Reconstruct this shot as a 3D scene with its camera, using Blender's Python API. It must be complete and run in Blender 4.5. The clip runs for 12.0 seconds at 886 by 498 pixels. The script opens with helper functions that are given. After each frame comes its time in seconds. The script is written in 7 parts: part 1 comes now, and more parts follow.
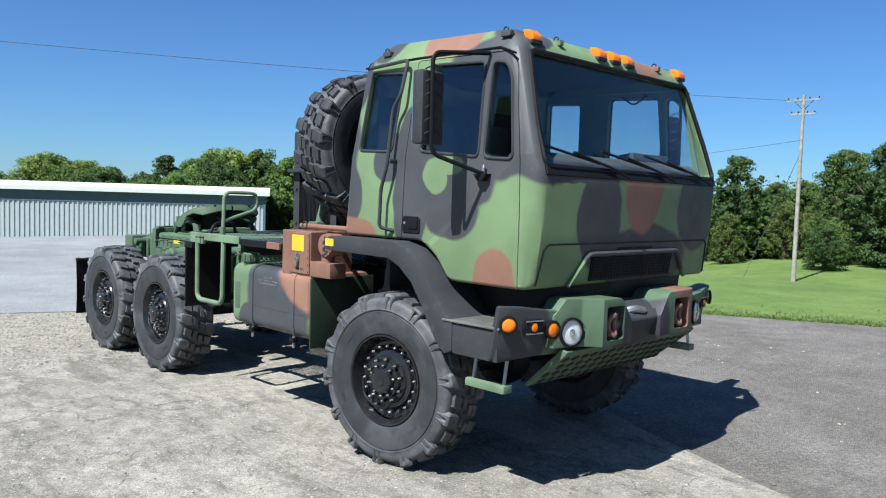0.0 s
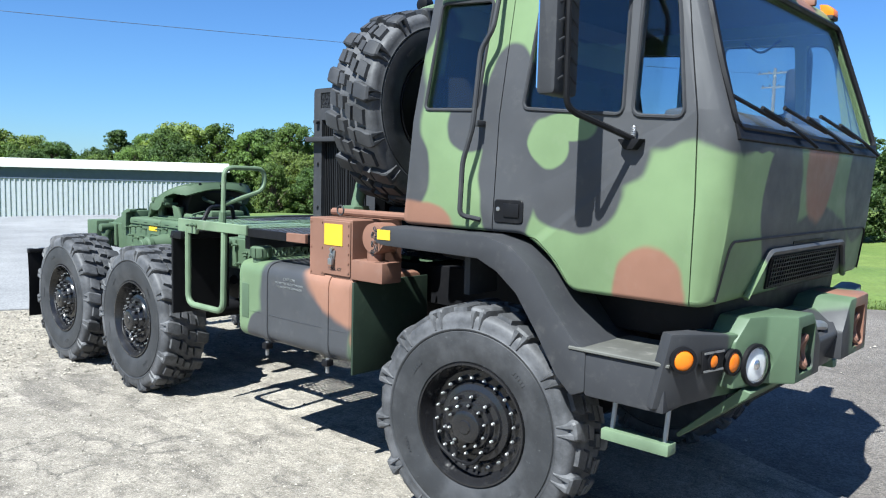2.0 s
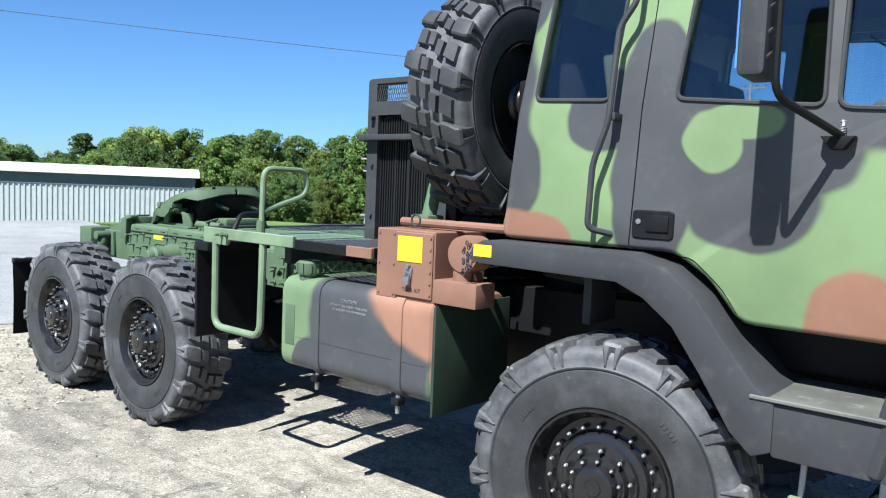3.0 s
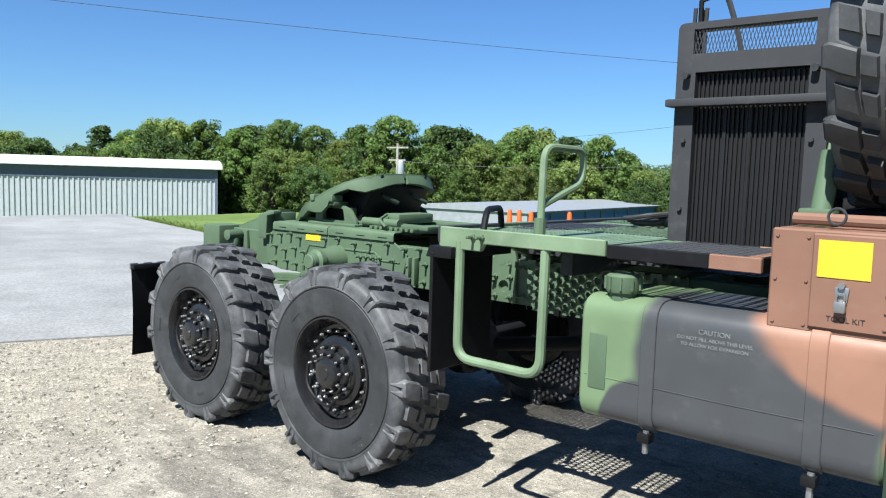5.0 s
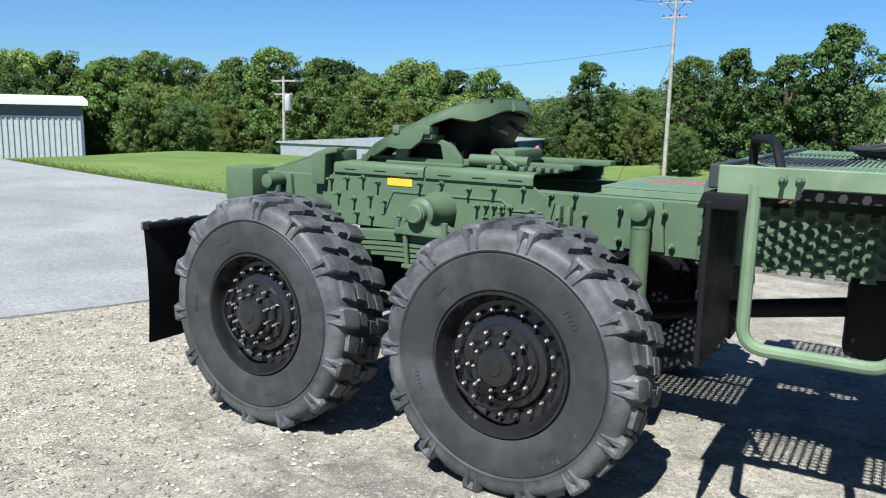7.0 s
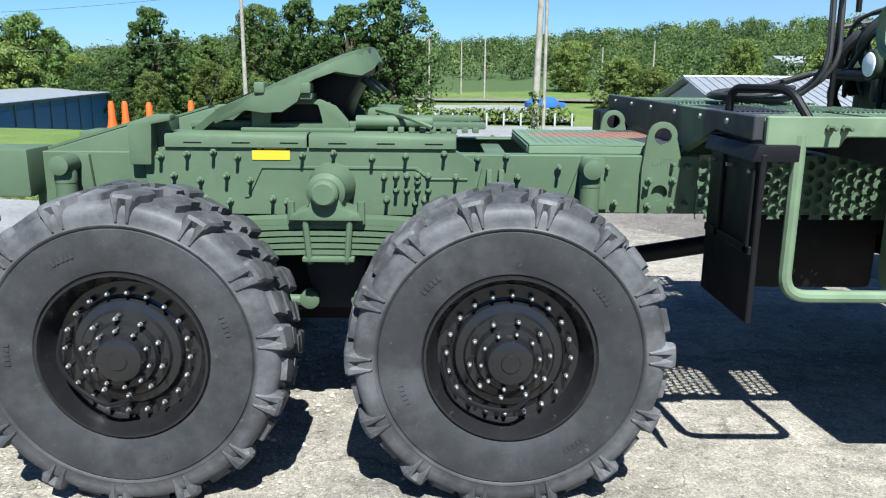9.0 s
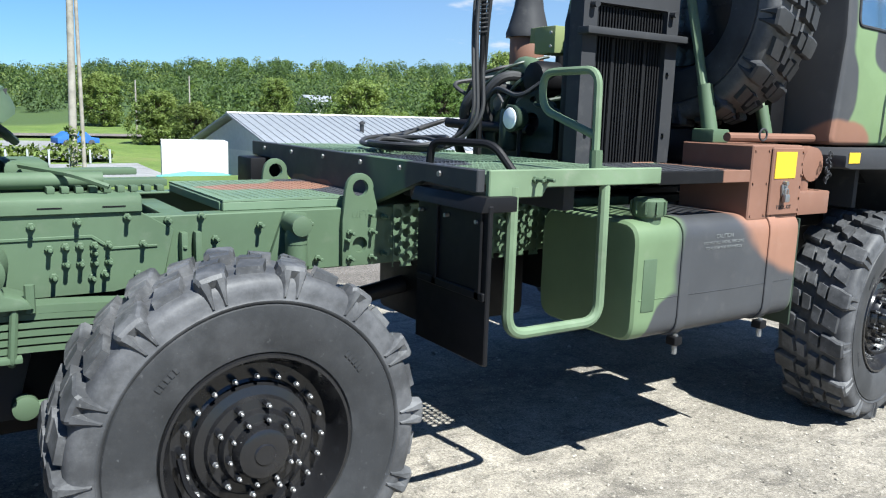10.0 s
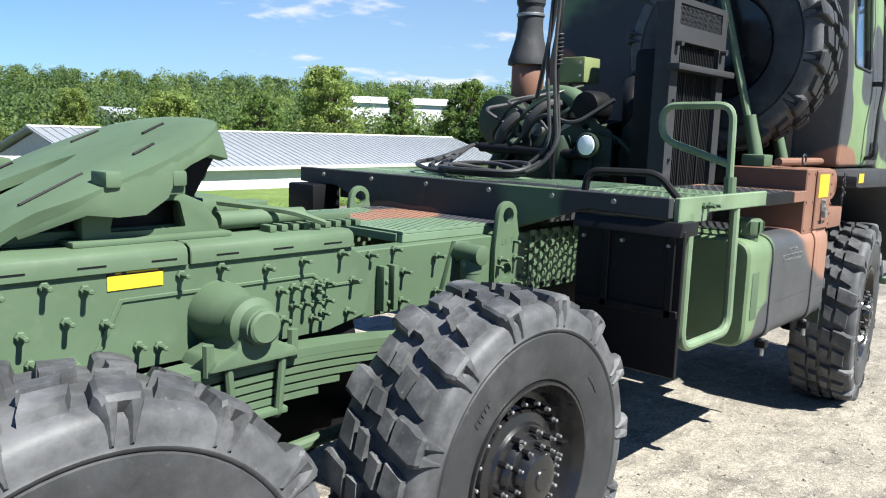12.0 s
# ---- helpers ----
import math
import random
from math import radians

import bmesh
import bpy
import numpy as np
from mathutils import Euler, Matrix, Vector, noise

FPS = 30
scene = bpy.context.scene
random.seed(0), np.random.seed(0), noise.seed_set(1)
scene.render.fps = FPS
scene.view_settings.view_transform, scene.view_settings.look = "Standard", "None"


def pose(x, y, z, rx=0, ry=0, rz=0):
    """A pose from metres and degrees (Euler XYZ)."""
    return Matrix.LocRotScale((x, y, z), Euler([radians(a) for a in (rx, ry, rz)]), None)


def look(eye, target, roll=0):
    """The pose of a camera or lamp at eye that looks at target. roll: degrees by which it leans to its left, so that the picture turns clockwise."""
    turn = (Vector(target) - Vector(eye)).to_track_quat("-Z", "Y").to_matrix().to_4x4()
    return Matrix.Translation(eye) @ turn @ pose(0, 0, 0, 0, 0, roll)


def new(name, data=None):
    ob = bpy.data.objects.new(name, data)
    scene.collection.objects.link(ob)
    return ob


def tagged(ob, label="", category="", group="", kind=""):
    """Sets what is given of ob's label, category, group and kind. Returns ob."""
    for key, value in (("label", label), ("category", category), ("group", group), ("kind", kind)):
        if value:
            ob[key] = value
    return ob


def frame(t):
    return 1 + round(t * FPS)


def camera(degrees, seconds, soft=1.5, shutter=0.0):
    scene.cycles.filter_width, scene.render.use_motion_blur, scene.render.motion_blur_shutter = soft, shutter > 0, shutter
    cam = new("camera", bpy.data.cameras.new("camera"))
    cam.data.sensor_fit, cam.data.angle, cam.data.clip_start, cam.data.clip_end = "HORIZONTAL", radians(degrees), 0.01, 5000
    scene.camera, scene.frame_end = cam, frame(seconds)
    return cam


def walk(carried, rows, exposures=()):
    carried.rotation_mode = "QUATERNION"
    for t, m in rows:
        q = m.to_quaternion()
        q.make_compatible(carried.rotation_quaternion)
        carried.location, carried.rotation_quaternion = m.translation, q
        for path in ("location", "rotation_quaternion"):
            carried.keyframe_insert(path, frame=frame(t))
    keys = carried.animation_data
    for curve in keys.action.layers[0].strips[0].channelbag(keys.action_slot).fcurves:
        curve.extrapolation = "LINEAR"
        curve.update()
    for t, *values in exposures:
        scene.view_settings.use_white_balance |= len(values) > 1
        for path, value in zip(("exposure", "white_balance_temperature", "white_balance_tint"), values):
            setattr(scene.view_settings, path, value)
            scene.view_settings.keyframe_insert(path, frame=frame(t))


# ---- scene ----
cam = camera(59.6, 12.0, soft=1.15)
PATH = [
    (0, (4.024, -4.632, 1.846), (2.603, -3.231, 1.718), 1.7),
    (0.5, (3.74, -4.445, 1.856), (2.314, -3.048, 1.737), 0.8),
    (1, (3.359, -4.251, 1.855), (1.934, -2.855, 1.708), 1.4),
    (1.5, (2.915, -4.18, 1.852), (1.537, -2.739, 1.703), 1.9),
    (2, (2.45, -4.113, 1.833), (1.11, -2.64, 1.645), 1.5),
    (2.5, (1.948, -4.021, 1.843), (0.618, -2.543, 1.628), 2.0),
    (2.7, (1.766, -4.007, 1.814), (0.455, -2.51, 1.616), 2.2),
    (4.3, (0.211, -4.036, 1.75), (-0.994, -2.442, 1.674), 2.3),
    (4.5, (0.03, -4.053, 1.744), (-1.205, -2.484, 1.626), 2.0),
    (5, (-0.415, -4.011, 1.714), (-1.711, -2.499, 1.525), 1.7),
    (5.5, (-0.866, -4.023, 1.674), (-2.141, -2.499, 1.444), 1.8),
    (6, (-1.298, -4.085, 1.675), (-2.523, -2.531, 1.391), 1.0),
    (6.5, (-1.771, -4.031, 1.654), (-2.923, -2.43, 1.319), 0.5),
    (6.7, (-1.975, -3.995, 1.639), (-3.074, -2.359, 1.301), 0.9),
    (8.3, (-3.335, -3.825, 1.598), (-3.92, -1.956, 1.195), 0.7),
    (8.5, (-3.522, -3.859, 1.619), (-3.982, -1.958, 1.196), 0.7),
    (9, (-3.907, -3.81, 1.614), (-3.902, -1.862, 1.163), 0.5),
    (9.5, (-4.142, -3.575, 1.648), (-3.556, -1.715, 1.207), 0.5),
    (10, (-4.457, -3.415, 1.662), (-3.374, -1.767, 1.319), 1.8),
    (10.5, (-4.704, -3.248, 1.691), (-3.373, -1.767, 1.482), 1.2),
    (11, (-4.944, -2.963, 1.74), (-3.465, -1.62, 1.622), 1.2),
    (11.5, (-5.257, -2.748, 1.723), (-3.712, -1.481, 1.605), 2.2),
    (12, (-5.626, -2.565, 1.689), (-4.168, -1.224, 1.394), 1.9),
]
walk(cam, [(t, look(eye, target, roll)) for t, eye, target, roll in PATH],
     [(0.0, 0.95, 6200, 10), (2.5, 1.31, 6250, 10), (4.5, 1.24, 6550, 10), (6.5, 1.03, 6450, 10), (8.5, 1.11, 6300, 10), (9.5, 1.23, 6350, 10),
      (10.5, 1.29, 6600, 10.5), (11.2, 1.39, 7000, 11.5), (12.0, 1.39, 6800, 11)])

# ---- light ----
world = bpy.data.worlds.new("sky")
scene.world = world
world.use_nodes = True
wn = world.node_tree.nodes
wl = world.node_tree.links
SUN_TRAVEL = Vector((-0.09, 0.735, -1.0)).normalized()
to_sun = -SUN_TRAVEL
sky = wn.new("ShaderNodeTexSky")
sky.sky_type = "NISHITA"
sky.sun_disc = False
sky.sun_elevation = math.asin(to_sun.z)
sky.sun_rotation = math.atan2(to_sun.x, to_sun.y)
sky.air_density, sky.dust_density, sky.ozone_density = 1.0, 0.1, 3.0
tint = wn.new("ShaderNodeMix")
tint.data_type, tint.blend_type = "RGBA", "MULTIPLY"
tint.inputs["Factor"].default_value = 1.0
tint.inputs[7].default_value = (0.55, 0.92, 1.36, 1)
wl.new(sky.outputs["Color"], tint.inputs[6])


def wmath(op, a, b=0.0, c=0.0):
    node = wn.new("ShaderNodeMath")
    node.operation = op
    for s, v in zip(node.inputs, (a, b, c)):
        if isinstance(v, bpy.types.NodeSocket):
            wl.new(v, s)
        else:
            s.default_value = v
    return node.outputs[0]


def wramp(v, lo, hi):
    node = wn.new("ShaderNodeMapRange")
    node.interpolation_type = "SMOOTHSTEP"
    wl.new(v, node.inputs[0])
    node.inputs[1].default_value, node.inputs[2].default_value = lo, hi
    return node.outputs[0]


# small fair-weather clouds, low in the east
co = wn.new("ShaderNodeTexCoord")
sep = wn.new("ShaderNodeSeparateXYZ")
wl.new(co.outputs["Generated"], sep.inputs[0])
flat = wn.new("ShaderNodeCombineXYZ")
up = wmath("ADD", sep.outputs["Z"], 0.16)
wl.new(wmath("DIVIDE", sep.outputs["X"], up), flat.inputs[0])
wl.new(wmath("DIVIDE", sep.outputs["Y"], up), flat.inputs[1])
puff = wn.new("ShaderNodeTexNoise")
puff.inputs["Scale"].default_value, puff.inputs["Detail"].default_value, puff.inputs["Roughness"].default_value = 1.7, 7.0, 0.55
wl.new(flat.outputs[0], puff.inputs["Vector"])
east = wramp(wmath("SUBTRACT", sep.outputs["X"], wmath("MULTIPLY", sep.outputs["Y"], 0.45)), -0.05, 0.55)
cloud = wmath("MULTIPLY", wramp(wmath("ADD", puff.outputs["Fac"], wmath("MULTIPLY", east, 0.10)), 0.640, 0.745), wramp(sep.outputs["Z"], 0.01, 0.06))
cloud = wmath("MULTIPLY", cloud, wramp(sep.outputs["X"], 0.1, 0.5))
haze = wn.new("ShaderNodeMix")
haze.data_type = "RGBA"
wl.new(wmath("MULTIPLY", wmath("SUBTRACT", 1.0, wramp(sep.outputs["Z"], -0.05, 0.42)), wmath("MULTIPLY_ADD", wramp(sep.outputs["X"], 0.0, 0.75), 0.55, 0.06)), haze.inputs["Factor"])
wl.new(tint.outputs[2], haze.inputs[6])
haze.inputs[7].default_value = (4.9, 6.6, 8.0, 1)
mixc = wn.new("ShaderNodeMix")
mixc.data_type = "RGBA"
wl.new(wmath("MULTIPLY", cloud, 0.7), mixc.inputs["Factor"])
wl.new(haze.outputs[2], mixc.inputs[6])
mixc.inputs[7].default_value = (9.0, 9.3, 9.8, 1)
back = wn["Background"]
back.inputs["Strength"].default_value = 0.045
wl.new(mixc.outputs[2], back.inputs["Color"])
sun = new("sun", bpy.data.lights.new("sun", "SUN"))
sun.data.energy, sun.data.angle, sun.data.color = 5.8, radians(0.53), (0.955, 0.985, 0.955)
sun.rotation_euler = SUN_TRAVEL.to_track_quat("-Z", "Y").to_euler()

# ---- materials ----
class Nodes:
    """A thin layer over a material's node tree."""

    def __init__(self, name, rough=0.6, metal=0.0, spec=0.5):
        self.mat = bpy.data.materials.new(name)
        self.mat.use_nodes = True
        self.n, self.l = self.mat.node_tree.nodes, self.mat.node_tree.links
        self.bsdf = self.n["Principled BSDF"]
        self.set("Roughness", rough), self.set("Metallic", metal), self.set("Specular IOR Level", spec)
        self.pos = self.n.new("ShaderNodeNewGeometry").outputs["Position"]

    def set(self, key, value):
        if isinstance(value, bpy.types.NodeSocket):
            self.l.new(value, self.bsdf.inputs[key])
        else:
            self.bsdf.inputs[key].default_value = (*value, 1) if isinstance(value, tuple) else value
        return self

    def feed(self, socket, value):
        if isinstance(value, bpy.types.NodeSocket):
            self.l.new(value, socket)
        else:
            socket.default_value = value

    def noise(self, scale, detail=4.0, rough=0.55, vec=None, stretch=None):
        node = self.n.new("ShaderNodeTexNoise")
        node.inputs["Scale"].default_value, node.inputs["Detail"].default_value = scale, detail
        node.inputs["Roughness"].default_value = rough
        v = vec or self.pos
        if stretch:
            v = self.vec("MULTIPLY", v, stretch)
        self.l.new(v, node.inputs["Vector"])
        return node.outputs["Fac"]

    def voronoi(self, scale, feature="F1", out="Distance", vec=None):
        node = self.n.new("ShaderNodeTexVoronoi")
        node.feature = feature
        node.inputs["Scale"].default_value = scale
        self.l.new(vec or self.pos, node.inputs["Vector"])
        return node.outputs[out]

    def math(self, op, a, b=0.0, c=0.0):
        node = self.n.new("ShaderNodeMath")
        node.operation = op
        for s, v in zip(node.inputs, (a, b, c)):
            self.feed(s, v)
        return node.outputs[0]

    def vec(self, op, a, b=(0, 0, 0)):
        node = self.n.new("ShaderNodeVectorMath")
        node.operation = op
        self.feed(node.inputs[0], a), self.feed(node.inputs[1], b)
        return node.outputs["Value" if op == "LENGTH" else "Vector"]

    def ramp(self, fac, lo, hi, a=0.0, b=1.0):
        node = self.n.new("ShaderNodeMapRange")
        node.interpolation_type = "SMOOTHSTEP"
        self.feed(node.inputs[0], fac)
        for i, v in enumerate((lo, hi, a, b)):
            node.inputs[i + 1].default_value = v
        return node.outputs[0]

    def mix(self, fac, a, b, blend="MIX"):
        node = self.n.new("ShaderNodeMix")
        node.data_type, node.blend_type = "RGBA", blend
        self.feed(node.inputs["Factor"], fac)
        self.feed(node.inputs[6], (*a, 1) if isinstance(a, tuple) else a)
        self.feed(node.inputs[7], (*b, 1) if isinstance(b, tuple) else b)
        return node.outputs[2]

    def shade(self, colour, fac, amount):
        """Vary a colour's brightness by fac (0..1) by about +-amount."""
        return self.mix(1.0, colour, self.grey(self.ramp(fac, 0.25, 0.75, 1 - amount, 1 + amount)), "MULTIPLY")

    def grey(self, value):
        node = self.n.new("ShaderNodeCombineColor")
        for s in node.inputs:
            self.l.new(value, s)
        return node.outputs[0]

    def bump(self, height, strength=0.3, distance=0.01):
        node = self.n.new("ShaderNodeBump")
        node.inputs["Strength"].default_value, node.inputs["Distance"].default_value = strength, distance
        self.l.new(height, node.inputs["Height"])
        self.l.new(node.outputs[0], self.bsdf.inputs["Normal"])
        return self


GREEN, DARK, BROWN = (0.068, 0.105, 0.062), (0.032, 0.033, 0.036), (0.170, 0.087, 0.060)
CAB_TONES = ((0.132, 0.190, 0.095), (0.050, 0.051, 0.054), (0.205, 0.105, 0.071))


def paint(name, colour, rough=0.62, vary=0.12, dust=0.1, metal=0.0, spec=0.25):
    """Matt paint with uneven coats, dust and fine orange peel."""
    m = Nodes(name, rough, metal, spec)
    c = m.shade(colour, m.noise(3.0, 5), vary)
    c = m.mix(m.ramp(m.noise(14.0, 6, 0.65), 0.52, 0.8, 0.0, dust), c, (0.238, 0.223, 0.202))
    m.set("Base Color", c)
    m.set("Roughness", m.ramp(m.noise(9.0, 4), 0.2, 0.8, rough - 0.08, rough + 0.08))
    m.bump(m.noise(160.0, 3), 0.06, 0.004)
    return m.mat


def camo(name, dark, brown, green_holes=(), rough=0.5, tones=(GREEN, DARK, BROWN)):
    """Three-colour sprayed pattern; each patch is an ellipsoid with a soft uneven rim."""
    m = Nodes(name, rough, 0.0, 0.25)
    wob = m.n.new("ShaderNodeTexNoise")
    wob.inputs["Scale"].default_value = 3.2
    m.l.new(m.pos, wob.inputs["Vector"])
    off = m.vec("MULTIPLY", m.vec("SUBTRACT", wob.outputs["Color"], (0.5, 0.5, 0.5)), (0.11, 0.11, 0.11))
    p = m.vec("ADD", m.pos, off)

    def patches(rows):
        best = None
        for cx, cy, cz, rx, ry, rz in rows:
            d = m.vec("LENGTH", m.vec("MULTIPLY", m.vec("SUBTRACT", p, (cx, cy, cz)), (1 / rx, 1 / ry, 1 / rz)))
            best = d if best is None else m.math("SMOOTH_MIN", best, d, 0.12)
        return best

    c = m.mix(m.ramp(patches(dark), 0.94, 1.06), tones[1], tones[0])
    if green_holes:
        c = m.mix(m.ramp(patches(green_holes), 0.93, 1.07), tones[0], c)
    c = m.mix(m.ramp(patches(brown), 0.93, 1.07), tones[2], c)
    c = m.shade(c, m.noise(2.4, 5), 0.14)
    c = m.mix(m.ramp(m.noise(11.0, 6, 0.65), 0.54, 0.85, 0.0, 0.12), c, (0.26, 0.245, 0.216))
    m.set("Base Color", c)
    m.set("Roughness", m.ramp(m.noise(7.0, 4), 0.2, 0.8, rough - 0.08, rough + 0.1))
    m.bump(m.noise(170.0, 3), 0.05, 0.004)
    return m.mat


def fitted(x, y, z):
    """A section of the truck drawn at nominal size, brought to its true size: (scale, shift) for x, y and z."""
    m = Matrix.Diagonal((x[0], y[0], z[0], 1))
    m.translation = (x[1], y[1], z[1])
    return m


CAB_AT = fitted((1.0, 0.046), (1.0, 0), (1.010, 0.004))
BUMPER_AT = fitted((1.0, 0.040), (0.974, 0), (1.012, 0))
FENDER_AT = fitted((1.0, 0.072), (0.958, 0), (1.014, 0))
REAR_AT = fitted((1.028, 0.112), (1.006, 0), (1.008, 0))


def carried(m, rows):
    """Patch centres and radii taken along with a section."""
    return [(*(m @ Vector(r[:3])), r[3] * m[0][0], r[4] * m[1][1], r[5] * m[2][2]) for r in rows]


CAB_DARK = [
    (0.50, -1.15, 2.00, 0.36, 0.3, 0.26), (0.08, -1.15, 2.22, 0.14, 0.3, 0.22),
    (-0.65, -1.15, 1.84, 0.23, 0.4, 0.27), (-0.13, -1.15, 2.10, 0.17, 0.3, 0.17), (-0.56, -1.15, 2.66, 0.15, 0.4, 0.22),
    (0.09, -1.15, 1.82, 0.17, 0.3, 0.44), (0.46, -1.15, 1.77, 0.26, 0.3, 0.20), (0.86, -1.15, 2.17, 0.36, 0.3, 0.22),
    (0.80, -1.15, 2.52, 0.50, 0.3, 0.42), (1.15, -1.0, 2.20, 0.26, 0.35, 0.28), (-0.38, 0.0, 2.92, 0.26, 1.3, 0.22),
    (1.25, -0.46, 1.74, 0.3, 0.24, 0.36), (1.25, -0.72, 2.02, 0.3, 0.50, 0.085), (1.25, 0.80, 1.80, 0.3, 0.32, 0.32), (1.25, 0.10, 1.45, 0.3, 0.62, 0.25),
    (0.96, -0.9, 2.9, 0.30, 0.35, 0.14), (-0.68, -0.02, 2.06, 0.26, 1.6, 1.05)]
CAB_BROWN = [
    (0.86, -1.15, 1.28, 0.19, 0.3, 0.27), (-0.50, -1.15, 1.49, 0.27, 0.3, 0.19), (1.25, 0.04, 2.00, 0.25, 0.25, 0.40),
    (0.32, -1.0, 2.88, 0.27, 0.6, 0.15), (1.0, 0.45, 2.85, 0.2, 0.25, 0.12), (-0.6, 0.98, 2.05, 0.3, 0.22, 0.30)]
CAB_GREEN = [(0.325, -1.15, 1.96, 0.115, 0.25, 0.13), (0.43, -1.15, 2.045, 0.15, 0.25, 0.075)]
cab_paint = camo("cab_camouflage_paint", carried(CAB_AT, CAB_DARK), carried(CAB_AT, CAB_BROWN), carried(CAB_AT, CAB_GREEN), 0.48, CAB_TONES)
CHASSIS_DARK = [
    (-1.42, -1.1, 0.98, 0.46, 0.6, 0.62), (-1.86, -1.1, 0.70, 0.14, 0.5, 0.22), (-1.70, -1.1, 1.46, 0.27, 0.7, 0.09),
    (-2.70, -0.3, 1.46, 0.2, 0.5, 0.06), (-2.95, 0.2, 1.36, 0.14, 0.9, 0.13), (0.98, -1.22, 1.05, 0.26, 0.34, 0.30), (1.25, -0.08, 1.0, 0.3, 0.30, 0.4), (1.0, 1.2, 1.05, 0.24, 0.26, 0.22)]
CHASSIS_BROWN = [
    (-0.90, -1.1, 1.29, 0.53, 0.6, 0.37), (-0.86, -1.25, 0.86, 0.12, 0.25, 0.3), (-1.34, -1.1, 1.46, 0.14, 0.8, 0.1), (-3.1, 0.12, 1.26, 0.42, 0.25, 0.06),
    (-2.9, 1.0, 1.3, 0.1, 0.35, 0.1), (1.25, 0.42, 1.16, 0.3, 0.15, 0.2)]
chassis_paint = camo("chassis_camouflage_paint", carried(REAR_AT, CHASSIS_DARK), carried(REAR_AT, CHASSIS_BROWN))
tank_paint = camo("tank_camouflage_paint", carried(REAR_AT, CHASSIS_DARK), carried(REAR_AT, CHASSIS_BROWN), (), 0.42, ((0.108, 0.158, 0.086), (0.048, 0.050, 0.054), (0.212, 0.110, 0.075)))
# chassis pattern in paler tones: the deck's sky glare is put into the colour
deck_glare_paint = camo("deck_camouflage_with_glare", carried(REAR_AT, CHASSIS_DARK), carried(REAR_AT, CHASSIS_BROWN), tones=((0.108, 0.160, 0.103), (0.044, 0.046, 0.052), (0.216, 0.114, 0.078)))
green_paint = paint("green_paint", GREEN)
dark_paint = paint("dark_grey_paint", DARK, spec=0.18)
worn_green = paint("worn_green_paint", (0.114, 0.162, 0.098), 0.6, 0.25, 0.35)
dark_green = paint("dark_green_enamel", (0.022, 0.035, 0.024), 0.45, 0.2, 0.1)
brown_paint = paint("brown_paint", BROWN)
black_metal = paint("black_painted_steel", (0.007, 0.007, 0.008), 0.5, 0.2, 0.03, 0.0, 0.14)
rim_paint = paint("black_rim_paint", (0.010, 0.010, 0.011), 0.24, 0.2, 0.02, 0.0, 0.5)
tan_paint = paint("tan_paint", (0.374, 0.274, 0.166), 0.6)
bolt_steel = paint("worn_steel", (0.30, 0.30, 0.30), 0.40, 0.2, 0.02, 0.8)
yellow_paint = paint("yellow_sticker", (0.533, 0.346, 0.025), 0.5, 0.05, 0.03)
white_print = paint("white_print", (0.144, 0.151, 0.151), 0.6, 0.1, 0.0)
black_print = paint("black_print", (0.02, 0.02, 0.02), 0.6, 0.1, 0.0)


def rubber(name, base, dust, shoulder=0.0):
    """Rubber under dry dust; a tyre's shoulder, beyond the rim of its side wall, holds more of it."""
    m = Nodes(name, 0.56, 0.0, 0.30)
    c = m.shade(base, m.noise(8.0, 5), 0.25)
    c = m.mix(m.ramp(m.noise(5.0, 7, 0.7), 0.40, 0.72, 0.05, dust), c, (0.21, 0.21, 0.215))
    c = m.mix(m.ramp(m.noise(60.0, 4, 0.7), 0.6, 0.8, 0.0, dust), c, (0.27, 0.265, 0.26))
    if shoulder:
        co = m.n.new("ShaderNodeTexCoord")
        rad = m.vec("LENGTH", m.vec("MULTIPLY", co.outputs["Object"], (1.0, 0.0, 1.0)))
        smear = m.ramp(m.noise(5.0, 8, 0.72), 0.35, 0.70, 0.25, 1.0)
        c = m.mix(m.math("MULTIPLY", m.math("MULTIPLY", m.ramp(rad, 0.480, 0.497), smear), shoulder), c, (0.25, 0.25, 0.26))
        c = m.mix(m.ramp(m.noise(26.0, 5, 0.7), 0.64, 0.72, 0.0, 0.22), c, (0.20, 0.20, 0.21))
        c = m.mix(m.ramp(m.noise(2.6, 6, 0.66), 0.46, 0.66, 0.0, 0.10), c, (0.22, 0.22, 0.23))
    m.set("Base Color", c)
    m.bump(m.noise(120.0, 4), 0.15, 0.003)
    return m.mat


tyre_rubber = rubber("dusty_tyre_rubber", (0.030, 0.031, 0.033), 0.50)
wall_rubber = rubber("tyre_sidewall_rubber", (0.0125, 0.0135, 0.015), 0.12, 0.27)
hose_rubber = rubber("hose_rubber", (0.018, 0.018, 0.019), 0.12)


